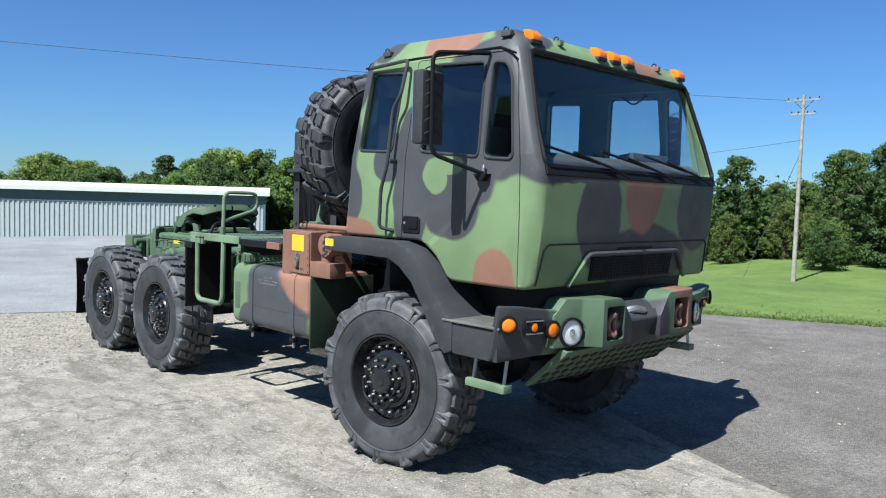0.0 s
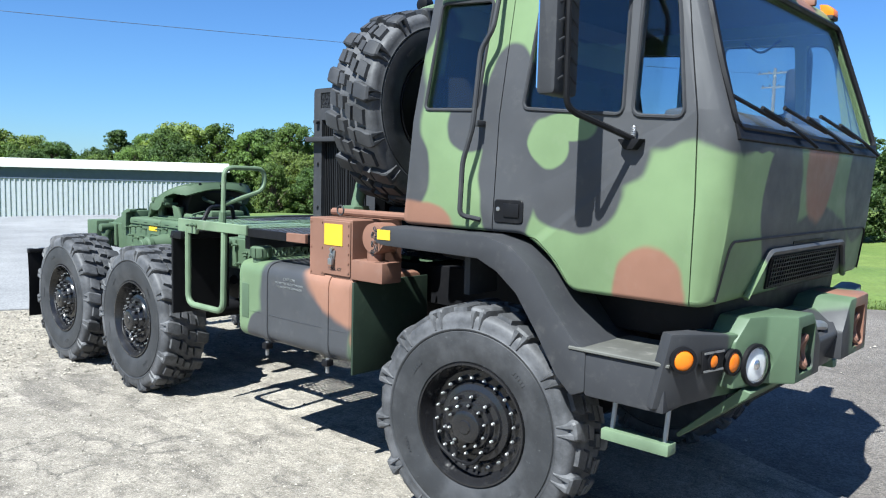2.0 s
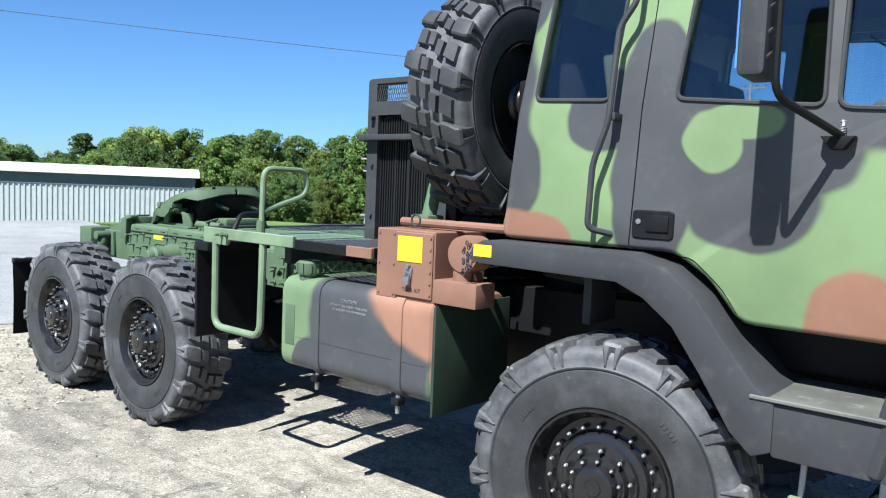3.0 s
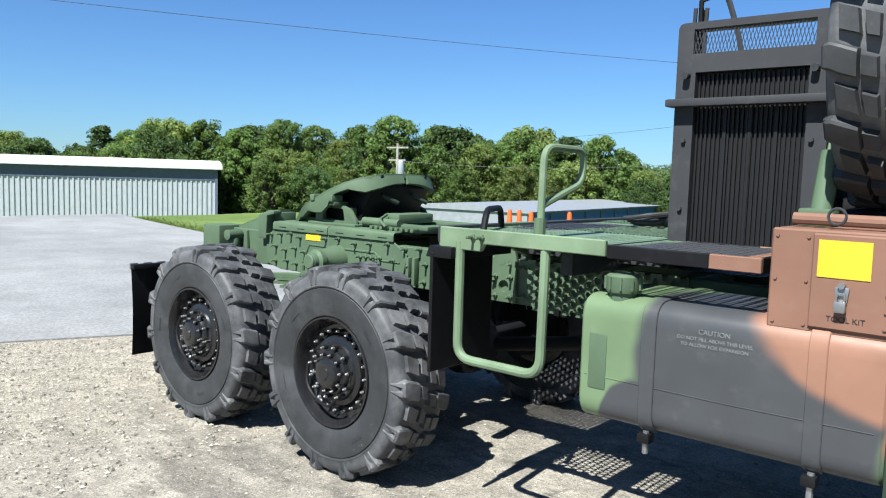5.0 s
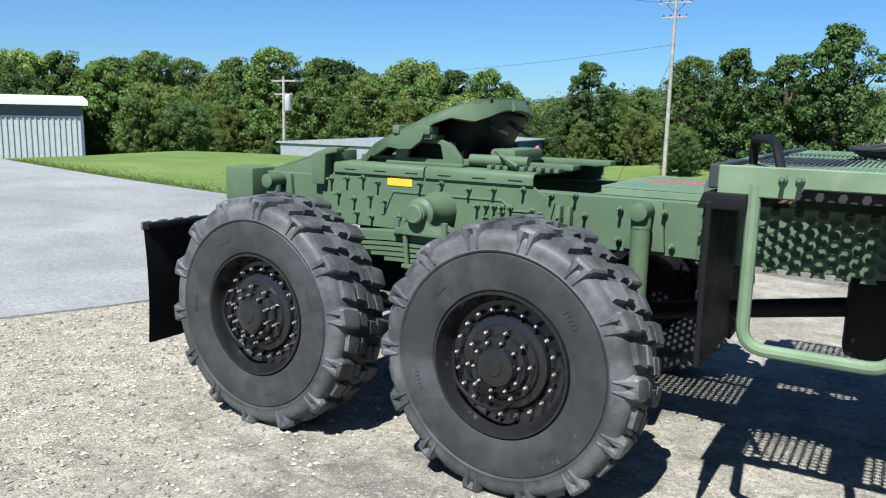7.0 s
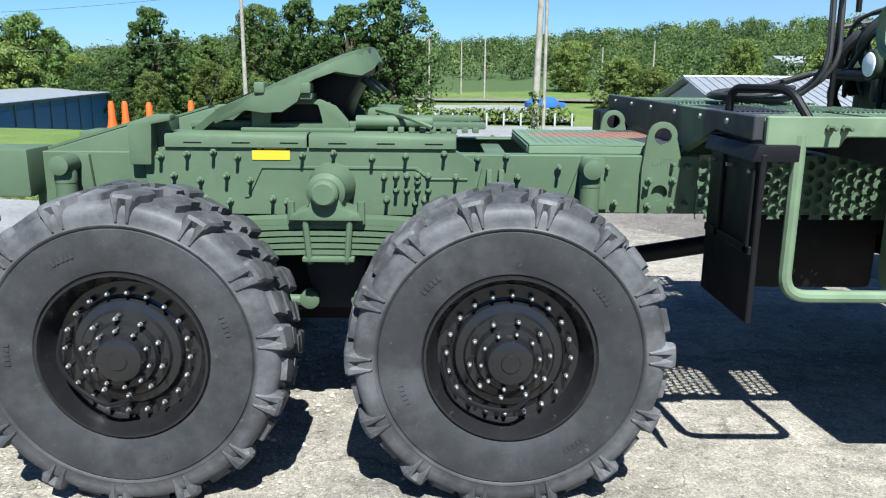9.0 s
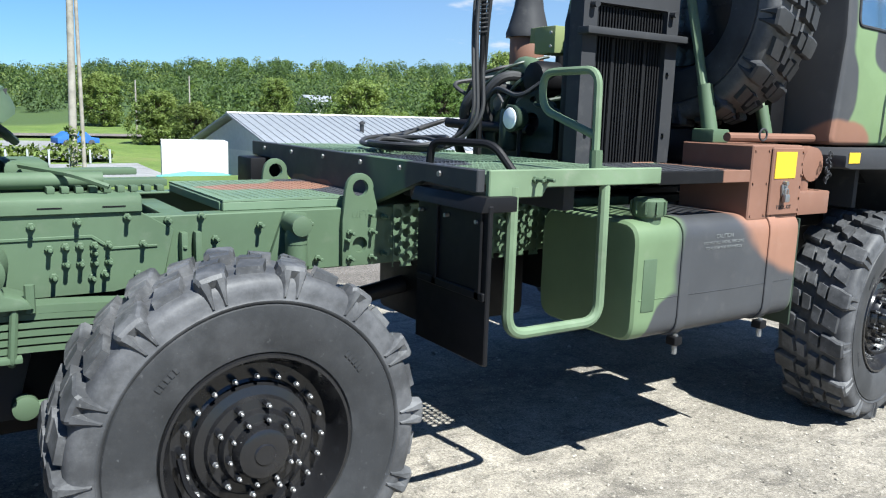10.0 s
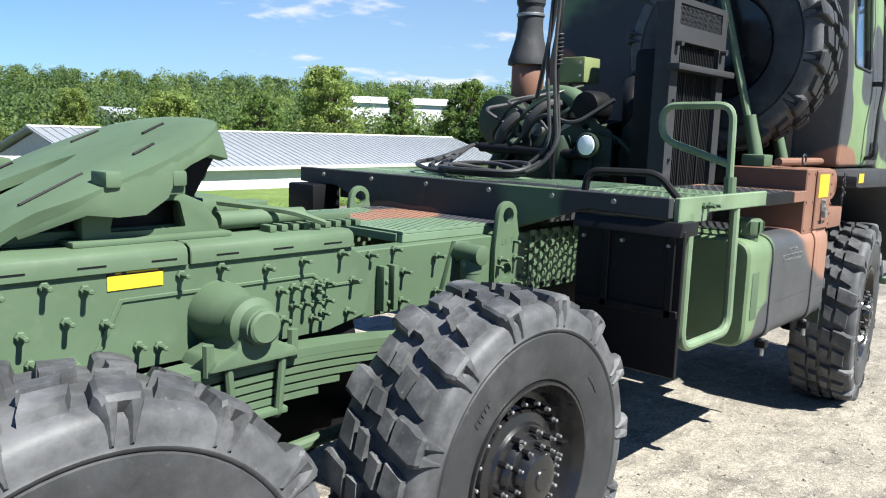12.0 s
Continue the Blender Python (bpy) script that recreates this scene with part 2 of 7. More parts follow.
def glass(name, tint, gloss=1.0):
    m = Nodes(name)
    out = m.n["Material Output"]
    t, g, mixer, edge = (m.n.new("ShaderNode" + k) for k in ("BsdfTransparent", "BsdfGlossy", "MixShader", "LayerWeight"))
    t.inputs["Color"].default_value = (*tint, 1)
    g.inputs["Roughness"].default_value = 0.02
    rim = m.math("POWER", edge.outputs["Facing"], 4.0)
    m.l.new(m.math("MINIMUM", m.math("MULTIPLY", m.math("MULTIPLY_ADD", rim, 0.9, 0.045), gloss), 0.95), mixer.inputs[0])
    m.l.new(t.outputs[0], mixer.inputs[1]), m.l.new(g.outputs[0], mixer.inputs[2])
    m.l.new(mixer.outputs[0], out.inputs["Surface"])
    m.n.remove(m.bsdf)
    return m.mat


side_glass = glass("tinted_window_glass", (0.80, 0.85, 0.88), 1.3)
shield_glass = glass("windscreen_glass", (0.92, 0.95, 0.95), 0.8)
lens_glass = glass("clear_lens_glass", (0.9, 0.9, 0.9), 2.0)


def plain(name, colour, rough=0.5, metal=0.0, spec=0.5, vary=0.08):
    m = Nodes(name, rough, metal, spec)
    m.set("Base Color", m.shade(colour, m.noise(12.0, 4), vary))
    return m.mat


amber = plain("amber_lens", (0.684, 0.158, 0.007), 0.2)
chrome = plain("chrome_reflector", (0.85, 0.86, 0.88), 0.08, 1.0)
lamp_white = plain("silvered_reflector", (0.85, 0.86, 0.85), 0.35, 0.1)
mirror_glass = plain("mirror_glass", (0.85, 0.87, 0.88), 0.02, 1.0, 0.5, 0.0)
interior = plain("cab_interior_trim", (0.030, 0.032, 0.036), 0.8)
dash_grey = plain("dashboard_grey", (0.045, 0.048, 0.052), 0.7)
seat_cloth = plain("seat_cloth", (0.05, 0.06, 0.045), 0.9)
orange_plastic = plain("orange_plastic", (0.648, 0.094, 0.011), 0.5)
core_metal = plain("radiator_core", (0.012, 0.012, 0.013), 0.5, 0.1, 0.2)


def ground_mat(name, c1, c2, patch, grain, rough=0.9, stones=0.0, bump=0.6, stains=None, woods=0.0):
    """Loose or paved ground: broad patches, middling blotches and fine grain."""
    m = Nodes(name, rough, 0.0, 0.3)
    f = m.ramp(m.noise(patch, 5, 0.6), 0.35, 0.65)
    c = m.mix(f, c1, c2)
    c = m.shade(c, m.noise(patch * 6, 6, 0.65), 0.16)
    g = m.noise(grain, 3, 0.6)
    c = m.shade(c, g, 0.22)
    if stones:
        v = m.voronoi(stones, out="Color")
        sep = m.n.new("ShaderNodeSeparateColor")
        m.l.new(v, sep.inputs[0])
        c = m.shade(c, sep.outputs[0], 0.2)
    if stains:
        c = m.mix(m.ramp(m.noise(stains[0], 6, 0.65), stains[1], stains[1] + 0.13, 0.0, stains[2]), c, stains[3])
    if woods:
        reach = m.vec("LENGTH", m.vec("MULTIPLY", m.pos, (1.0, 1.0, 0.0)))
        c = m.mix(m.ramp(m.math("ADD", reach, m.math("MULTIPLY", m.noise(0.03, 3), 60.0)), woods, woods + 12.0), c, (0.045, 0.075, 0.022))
    m.set("Base Color", c)
    h = m.math("ADD", g, m.math("MULTIPLY", m.voronoi(stones or grain * 0.4), 0.8))
    m.bump(h, bump, 0.02)
    return m.mat


def gravel_mat():
    """Crushed limestone: clean and white towards the apron, trodden into grey-brown fines with dark drag marks elsewhere."""
    m = Nodes("crushed_limestone", 0.95, 0.0, 0.25)
    sep = m.n.new("ShaderNodeSeparateXYZ")
    m.l.new(m.pos, sep.inputs[0])
    wob = m.math("MULTIPLY_ADD", m.noise(0.5, 5, 0.6), 4.0, -2.0)
    clean = m.ramp(m.math("ADD", sep.outputs[0], m.math("ADD", m.math("MULTIPLY", sep.outputs[1], -0.25), wob)), -4.0, -6.2)
    c = m.mix(m.ramp(m.noise(0.6, 6, 0.62), 0.36, 0.64), (0.268, 0.241, 0.200), (0.184, 0.165, 0.137))
    drag = m.noise(1.4, 7, 0.68, stretch=(0.45, 1.3, 1.0))
    c = m.mix(m.ramp(drag, 0.50, 0.62, 0.0, 0.72), c, (0.114, 0.102, 0.088))
    c = m.mix(m.ramp(m.noise(3.2, 7, 0.72, stretch=(0.5, 1.5, 1.0)), 0.54, 0.62, 0.0, 0.55), c, (0.108, 0.096, 0.082))
    c = m.mix(m.ramp(m.noise(2.3, 6, 0.6), 0.60, 0.72, 0.0, 0.45), c, (0.331, 0.310, 0.274))
    c = m.mix(m.math("MULTIPLY", clean, 0.9), c, (0.262, 0.233, 0.184))
    c = m.shade(c, m.noise(5.0, 6, 0.7), 0.28)
    c = m.mix(m.math("MULTIPLY", m.ramp(m.noise(34.0, 4, 0.7), 0.60, 0.70), 0.45), c, (0.403, 0.382, 0.346))
    c = m.mix(m.math("MULTIPLY", m.ramp(m.noise(11.0, 6, 0.7), 0.54, 0.68), 0.5), c, (0.137, 0.126, 0.112))
    # hairline cracks in the packed fines
    bend = m.n.new("ShaderNodeTexNoise")
    bend.inputs["Scale"].default_value, bend.inputs["Detail"].default_value = 3.0, 6.0
    m.l.new(m.pos, bend.inputs["Vector"])
    bent_pos = m.vec("ADD", m.pos, m.vec("MULTIPLY", bend.outputs["Color"], (0.5, 0.5, 0.0)))
    gap = m.ramp(m.voronoi(1.7, "DISTANCE_TO_EDGE", vec=bent_pos), 0.004, 0.016, 1.0, 0.0)
    gap = m.math("MULTIPLY", gap, m.ramp(m.noise(1.1, 3), 0.46, 0.58))
    c = m.mix(m.math("MULTIPLY", gap, m.math("MULTIPLY_ADD", clean, -0.55, 0.6)), c, (0.072, 0.066, 0.059))
    # grit: pale crumbs and dark specks
    c = m.mix(m.math("MULTIPLY", m.ramp(m.noise(55.0, 2, 0.5), 0.64, 0.69), 0.6), c, (0.403, 0.374, 0.324))
    c = m.mix(m.math("MULTIPLY", m.ramp(m.noise(48.0, 3, 0.6, stretch=(1.0, 1.0, 0.3)), 0.38, 0.30), 0.6), c, (0.094, 0.085, 0.072))
    c = m.mix(m.math("MULTIPLY", m.ramp(m.noise(20.0, 5, 0.75), 0.44, 0.34), 0.45), c, (0.108, 0.098, 0.085))
    fine = m.noise(95.0, 4, 0.75)
    c = m.shade(c, fine, 0.5)
    chip = m.voronoi(75.0, out="Color")
    sc = m.n.new("ShaderNodeSeparateColor")
    m.l.new(chip, sc.inputs[0])
    c = m.mix(m.math("MULTIPLY_ADD", clean, 0.6, 0.08), c, m.shade(c, sc.outputs[0], 0.30))
    m.set("Base Color", c)
    h = m.math("ADD", m.math("MULTIPLY", fine, 0.7), m.math("MULTIPLY", m.voronoi(75.0), m.math("MULTIPLY_ADD", clean, 0.8, 0.08)))
    m.bump(h, 0.55, 0.02)
    return m.mat


gravel = gravel_mat()
asphalt = ground_mat("weathered_asphalt", (0.117, 0.103, 0.090), (0.160, 0.143, 0.127), 0.5, 90.0, 0.95, 60.0, 0.7, (0.3, 0.6, 0.35, (0.173, 0.158, 0.144)))
concrete = ground_mat("pale_concrete", (0.214, 0.214, 0.212), (0.180, 0.180, 0.180), 0.12, 30.0, 0.85, 0.0, 0.15, (0.16, 0.56, 0.4, (0.158, 0.158, 0.158)))
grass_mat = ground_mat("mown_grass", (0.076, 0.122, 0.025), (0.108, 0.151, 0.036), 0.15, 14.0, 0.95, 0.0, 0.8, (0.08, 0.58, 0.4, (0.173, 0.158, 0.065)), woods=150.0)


def leaf_mat(name, colour, vary=0.22):
    m = Nodes(name, 0.6, 0.0, 0.25)
    geo = m.n.new("ShaderNodeNewGeometry")
    info = m.n.new("ShaderNodeObjectInfo")
    c = m.shade(colour, geo.outputs["Random Per Island"], vary)
    c = m.shade(c, info.outputs["Random"], 0.22)
    c = m.mix(m.ramp(m.noise(0.35, 3), 0.4, 0.7, 0, 0.5), c, (colour[0] * 1.3, colour[1] * 1.12, colour[2] * 0.95))
    m.set("Base Color", c)
    thin, both = m.n.new("ShaderNodeBsdfTranslucent"), m.n.new("ShaderNodeMixShader")
    m.l.new(m.mix(1.0, c, (1.05, 1.1, 0.6), "MULTIPLY"), thin.inputs["Color"])
    both.inputs[0].default_value = 0.48
    m.l.new(m.bsdf.outputs[0], both.inputs[1]), m.l.new(thin.outputs[0], both.inputs[2])
    m.l.new(both.outputs[0], m.n["Material Output"].inputs["Surface"])
    return m.mat


leaf_green = leaf_mat("leaf_green", (0.108, 0.176, 0.052))
leaf_dark = leaf_mat("leaf_dark_green", (0.070, 0.122, 0.042))
leaf_light = leaf_mat("leaf_light_green", (0.146, 0.200, 0.060))
far_leaf_green = leaf_mat("far_leaf_green", (0.094, 0.148, 0.053), 0.09)
far_leaf_dark = leaf_mat("far_leaf_dark_green", (0.064, 0.108, 0.044), 0.09)
far_leaf_light = leaf_mat("far_leaf_light_green", (0.134, 0.180, 0.062), 0.09)
bark = paint("bark", (0.079, 0.061, 0.047), 0.9, 0.3, 0.2)
pole_wood = paint("weathered_pole_wood", (0.259, 0.238, 0.209), 0.9, 0.25, 0.1)
siding = paint("galvanised_siding", (0.396, 0.418, 0.446), 0.45, 0.06, 0.03, 0.2)
roof_white = paint("white_roof_sheet", (0.562, 0.562, 0.547), 0.5, 0.05, 0.03)
roof_grey = paint("galvanised_roof_sheet", (0.302, 0.317, 0.338), 0.4, 0.1, 0.05, 0.35)
blue_sheet = paint("blue_wall_sheet", (0.029, 0.115, 0.360), 0.5, 0.08, 0.04)
grey_band = paint("grey_blue_trim_and_eave_shade", (0.086, 0.108, 0.158), 0.5, 0.08, 0.04)
brick_red = paint("red_brick_wall", (0.216, 0.094, 0.065), 0.85, 0.2, 0.1)
white_wall = paint("white_wall", (0.540, 0.540, 0.526), 0.7, 0.05, 0.05)
wire_black = plain("overhead_wire", (0.05, 0.05, 0.055), 0.6)

# ---- builders ----
SECTION = [Matrix()]


def finish(bm, smooth=35.0):
    me = bpy.data.meshes.new("mesh")
    bmesh.ops.recalc_face_normals(bm, faces=bm.faces)
    bm.to_mesh(me)
    bm.free()
    if smooth:
        me.shade_smooth()
        me.set_sharp_from_angle(angle=radians(smooth))
    return me


def part(name, bm, material, parent=None, label="", smooth=35.0, at=None):
    """Links a bmesh (or shared mesh data) as one mesh object under a thing or part."""
    me = bm if isinstance(bm, bpy.types.Mesh) else finish(bm, smooth)
    if material and not me.materials:
        me.materials.append(material)
    ob = new(name, me)
    if parent:
        ob.parent = parent
    if parent and parent.name == "tractor_truck":
        at = SECTION[0] @ (at or Matrix())
    if at:
        ob.matrix_basis = at
    if label:
        ob["label"] = label
    return ob


def thing(name, label, category, group="", at=None, kind=""):
    ob = tagged(new(name), label, category, group, kind)
    if at:
        ob.matrix_basis = at
    return ob


def bevel(bm, width, seg=2, angle=30.0):
    edges = [e for e in bm.edges if len(e.link_faces) == 2 and e.calc_face_angle(0) > radians(angle)]
    bmesh.ops.bevel(bm, geom=edges, offset=width, segments=seg, profile=0.6, affect="EDGES", clamp_overlap=True)
    return bm


def box(x0, x1, y0, y1, z0, z1, r=0.0, seg=2, bm=None):
    own = bmesh.new()
    bmesh.ops.create_cube(own, size=1.0, matrix=Matrix.LocRotScale(((x0 + x1) / 2, (y0 + y1) / 2, (z0 + z1) / 2), None, (abs(x1 - x0), abs(y1 - y0), abs(z1 - z0))))
    if r:
        bevel(own, r, seg)
    return merge(bm, own) if bm else own


def merge(bm, other):
    me = bpy.data.meshes.new("tmp")
    other.to_mesh(me)
    other.free()
    bm.from_mesh(me)
    bpy.data.meshes.remove(me)
    return bm


def prism(poly, axis, a, b, r=0.0, seg=2, bm=None):
    """A polygon of 2D points pushed along an axis from a to b. Axis x: (y, z); y: (x, z); z: (x, y)."""
    own = bmesh.new()

    def put(p, h):
        return {"x": (h, p[0], p[1]), "y": (p[0], h, p[1]), "z": (p[0], p[1], h)}[axis]

    lo, hi = [own.verts.new(put(p, a)) for p in poly], [own.verts.new(put(p, b)) for p in poly]
    own.faces.new(lo), own.faces.new(hi[::-1])
    for i in range(len(poly)):
        j = (i + 1) % len(poly)
        own.faces.new((lo[i], lo[j], hi[j], hi[i]))
    bmesh.ops.recalc_face_normals(own, faces=own.faces)
    if r:
        bevel(own, r, seg)
    return merge(bm, own) if bm else own


def rounded(poly, r, seg=4):
    """The 2D or 3D polygon with its corners rounded."""
    out = []
    for i, p in enumerate(poly):
        p, a, b = Vector(p), Vector(poly[i - 1]), Vector(poly[(i + 1) % len(poly)])
        da, db = (a - p), (b - p)
        k = min(r, da.length * 0.45, db.length * 0.45)
        s, e = p + da.normalized() * k, p + db.normalized() * k
        for j in range(seg + 1):
            u = j / seg
            out.append(tuple((1 - u) ** 2 * s + 2 * u * (1 - u) * p + u * u * e))
    return out


def bent(points, r, seg=5):
    """An open 3D line with its inner corners rounded."""
    pts = [Vector(p) for p in points]
    out = [pts[0]]
    for a, p, b in zip(pts, pts[1:], pts[2:]):
        k = min(r, (a - p).length * 0.48, (b - p).length * 0.48)
        s, e = p + (a - p).normalized() * k, p + (b - p).normalized() * k
        for j in range(seg + 1):
            u = j / seg
            out.append((1 - u) ** 2 * s + 2 * u * (1 - u) * p + u * u * e)
    return out + [pts[-1]]


def tube(points, r, seg=8, closed=False, bm=None, radii=None):
    """A round bar along a line of points."""
    own = bm or bmesh.new()
    pts = [Vector(p) for p in points]
    n = len(pts)
    rings, up = [], None
    for i, p in enumerate(pts):
        a = pts[i - 1] if (i or closed) else p
        b = pts[(i + 1) % n] if (i < n - 1 or closed) else p
        d = (b - a).normalized()
        if up is None:
            up = d.orthogonal().normalized()
        up = (up - d * up.dot(d)).normalized()
        side = d.cross(up)
        rr = radii[i] if radii else r
        rings.append([own.verts.new(p + (up * math.cos(t) + side * math.sin(t)) * rr) for t in (2 * math.pi * k / seg for k in range(seg))])
    for i in range(n if closed else n - 1):
        A, B = rings[i], rings[(i + 1) % n]
        for k in range(seg):
            own.faces.new((A[k], A[(k + 1) % seg], B[(k + 1) % seg], B[k]))
    if not closed:
        own.faces.new(rings[0][::-1]), own.faces.new(rings[-1])
    return own


def rod(a, b, r, seg=12, bm=None, r2=None):
    return tube([a, b], r, seg, False, bm, [r, r if r2 is None else r2])


def lathe(profile, seg=48, axis="y", centre=(0, 0, 0), bm=None, closed=False):
    """Turns a profile of (radius, height) about an axis."""
    own = bm or bmesh.new()
    c = Vector(centre)
    rings = []
    for rad, h in profile:
        ring = []
        for k in range(seg):
            t = 2 * math.pi * k / seg
            u, v = rad * math.cos(t), rad * math.sin(t)
            ring.append(own.verts.new(c + Vector({"x": (h, u, v), "y": (u, h, v), "z": (u, v, h)}[axis])))
        rings.append(ring)
    last = len(rings) if closed else len(rings) - 1
    for i in range(last):
        A, B = rings[i], rings[(i + 1) % len(rings)]
        for k in range(seg):
            own.faces.new((A[k], A[(k + 1) % seg], B[(k + 1) % seg], B[k]))
    if not closed:
        own.faces.new(rings[0]), own.faces.new(rings[-1])
    return own


def cut(bm, cutters, op="DIFFERENCE"):
    """The solid bm cut by closed solids, as a new bmesh."""
    base = new("tmp_base", finish(bm, 0))
    gone = [base]
    for c in cutters:
        tool = new("tmp_tool", finish(c.copy(), 0))
        gone.append(tool)
        mod = base.modifiers.new("cut", "BOOLEAN")
        mod.operation, mod.object, mod.solver = op, tool, "EXACT"
    me = bpy.data.meshes.new_from_object(base.evaluated_get(bpy.context.evaluated_depsgraph_get()))
    out = bmesh.new()
    out.from_mesh(me)
    for ob in gone:
        bpy.data.objects.remove(ob)
    bpy.data.meshes.remove(me)
    return out


def words(name, text, size, material, at, parent, label=""):
    """Raised lettering as a mesh, its middle at the pose's origin, in the pose's xy plane."""
    cu = bpy.data.curves.new("text", "FONT")
    cu.body, cu.size, cu.extrude, cu.align_x, cu.align_y = text, size, 0.0012, "CENTER", "CENTER"
    tmp = new("tmp_text", cu)
    me = bpy.data.meshes.new_from_object(tmp.evaluated_get(bpy.context.evaluated_depsgraph_get()))
    bpy.data.objects.remove(tmp)
    me.materials.clear()
    return part(name, me, material, parent, label, at=at)

# ---- ground and distance ----
def smoothstep(a, b, v):
    u = min(1.0, max(0.0, (v - a) / (b - a)))
    return u * u * (3 - 2 * u)


def terrain(x, y):
    """Height of the land: a level lot, a bank that falls north and west of it, a valley, then wooded hills."""
    d = max(y - 14.0, -(x + 25.0) if y > -20 else 0.0, 0.0)
    r = math.hypot(x + 2, y)
    far = smoothstep(110.0, 420.0, r) * smoothstep(-60.0, 60.0, max(y, -x))
    az = math.degrees(math.atan2(y + 4.0, x + 2.0))
    z = -4.6 * smoothstep(0.0, 30.0 + 18.0 * smoothstep(110.0, 122.0, az) * smoothstep(146.0, 136.0, az), d)
    far *= 0.45 + 0.74 * smoothstep(92.0, 66.0, az) if az > 0 else 1.0
    z += far * (13.0 + 4.0 * noise.noise((x / 160.0, y / 160.0, 0.3)))
    z += 0.0225 * r * smoothstep(0.0, 25.0, y - 14.0) * smoothstep(120.0, 104.0, az) if az > 0 else 0.0
    if r > 9.0:
        z += 0.05 * noise.noise((x / 7.0, y / 7.0, 0.0)) * min(1.0, (d + 0.001) / 5.0)
    return z


def sheet(name, poly, lift, material, label, step=1.0, wobble=0.12, under=0.0):
    """A paved or gravelled area laid over the land, with an uneven rim."""
    pts = []
    for i, p in enumerate(poly):
        q = poly[(i + 1) % len(poly)]
        n = max(1, int(math.dist(p, q) / step))
        for k in range(n):
            u = k / n
            x, y = p[0] + (q[0] - p[0]) * u, p[1] + (q[1] - p[1]) * u
            pts.append((x + wobble * noise.noise((x * 1.3, y * 1.3, lift * 90)), y + wobble * noise.noise((x * 1.3, y * 1.3, 7 + lift * 90))))
    bm = bmesh.new()
    top = [bm.verts.new((x, y, lift)) for x, y in pts]
    low = [bm.verts.new((x, y, -0.05)) for x, y in pts]
    bm.faces.new(top)
    for i in range(len(pts)):
        j = (i + 1) % len(pts)
        bm.faces.new((top[i], low[i], low[j], top[j]))
    bmesh.ops.triangulate(bm, faces=[f for f in bm.faces if len(f.verts) > 4])
    return tagged(part(name, bm, material, smooth=0), label, "ground", kind="structure")


bm = bmesh.new()
radii = [0.0] + [2.0 * 1.085 ** k for k in range(92)]
spokes = 180
prev = None
for rr in radii:
    ring = []
    for k in range(spokes if rr else 1):
        a = 2 * math.pi * k / spokes
        x, y = -2 + rr * math.cos(a), rr * math.sin(a)
        ring.append(bm.verts.new((x, y, terrain(x, y) - 0.012)))
    if prev:
        for k in range(spokes):
            j = (k + 1) % spokes
            if len(prev) == 1:
                bm.faces.new((prev[0], ring[k], ring[j]))
            else:
                bm.faces.new((prev[k], ring[k], ring[j], prev[j]))
    prev = ring
tagged(part("ground", bm, grass_mat, smooth=180.0), "mown green grass land sloping into a valley", "ground", kind="structure")

sheet("gravel_lot", [(-9.6, -2.6), (-8.9, -0.2), (-8.4, 1.0), (-7.6, 2.6), (-6.2, 4.3), (-4.0, 4.9), (-2.0, 4.4), (-0.7, 2.6), (0.2, 1.3), (1.1, 0.78), (1.7, 0.5), (2.3, 0.32), (3.6, 0.28), (4.8, 0.03), (9.0, -0.6), (16.0, -1.6), (24.0, -3.0), (24.0, -22.0), (-14.0, -22.0), (-12.0, -9.0)],
      0.006, gravel, "pale crushed limestone gravel lot", 0.35, 0.10)
sheet("asphalt_lot", [(-8.3, 0.9), (-7.6, 5.2), (-4.6, 6.55), (-1.94, 8.05), (0.24, 9.1), (6.0, 11.0), (14.0, 13.5), (60.0, 13.8), (60.0, -12.0), (16.0, -2.0), (9.0, -0.9), (4.8, -0.3), (2.0, 0.1), (-3.0, 1.2), (-6.5, 1.5)],
      0.002, asphalt, "weathered grey asphalt lot beside the gravel", 0.6, 0.08)
sheet("concrete_apron", [(-8.9, -2.6), (-8.28, -1.28), (-7.77, -0.09), (-7.4, 1.0), (-6.6, 2.6), (-6.2, 4.95), (-10.06, 5.79), (-12.88, 6.42), (-17.3, 7.15), (-22.8, 8.3), (-27.0, 9.3), (-27.0, -16.0), (-10.5, -9.0)],
      0.022, concrete, "pale concrete apron with dark tyre marks", 1.2, 0.03)

# ---- the truck ----
truck = thing("tractor_truck", "six-wheeled military tractor truck in green, black and brown camouflage on gravel", "truck")
HUB_Z, TYRE_R = 0.594, 0.602
WIDE = 0.37


def lug(bm, poly, r0, r1, chamfer=0.012):
    """A tread block: corners (angle in radians, across y), between radii r0 and r1."""
    ca = sum(p[0] for p in poly) / len(poly)
    cy = sum(p[1] for p in poly) / len(poly)
    lo, hi = [], []
    for a, y in poly:
        lo.append(bm.verts.new((r0 * math.sin(a), y, r0 * math.cos(a))))
        dy, da = cy - y, ca - a
        n = math.hypot(dy, da * r1) or 1
        y2, a2 = y + dy / n * chamfer, a + da / n * chamfer / r1 * r1
        drop = 0.035 * (abs(y2) / (WIDE / 2)) ** 4
        hi.append(bm.verts.new(((r1 - drop) * math.sin(a2), y2, (r1 - drop) * math.cos(a2))))
    bm.faces.new(hi)
    for i in range(len(poly)):
        j = (i + 1) % len(poly)
        bm.faces.new((lo[i], lo[j], hi[j], hi[i]))


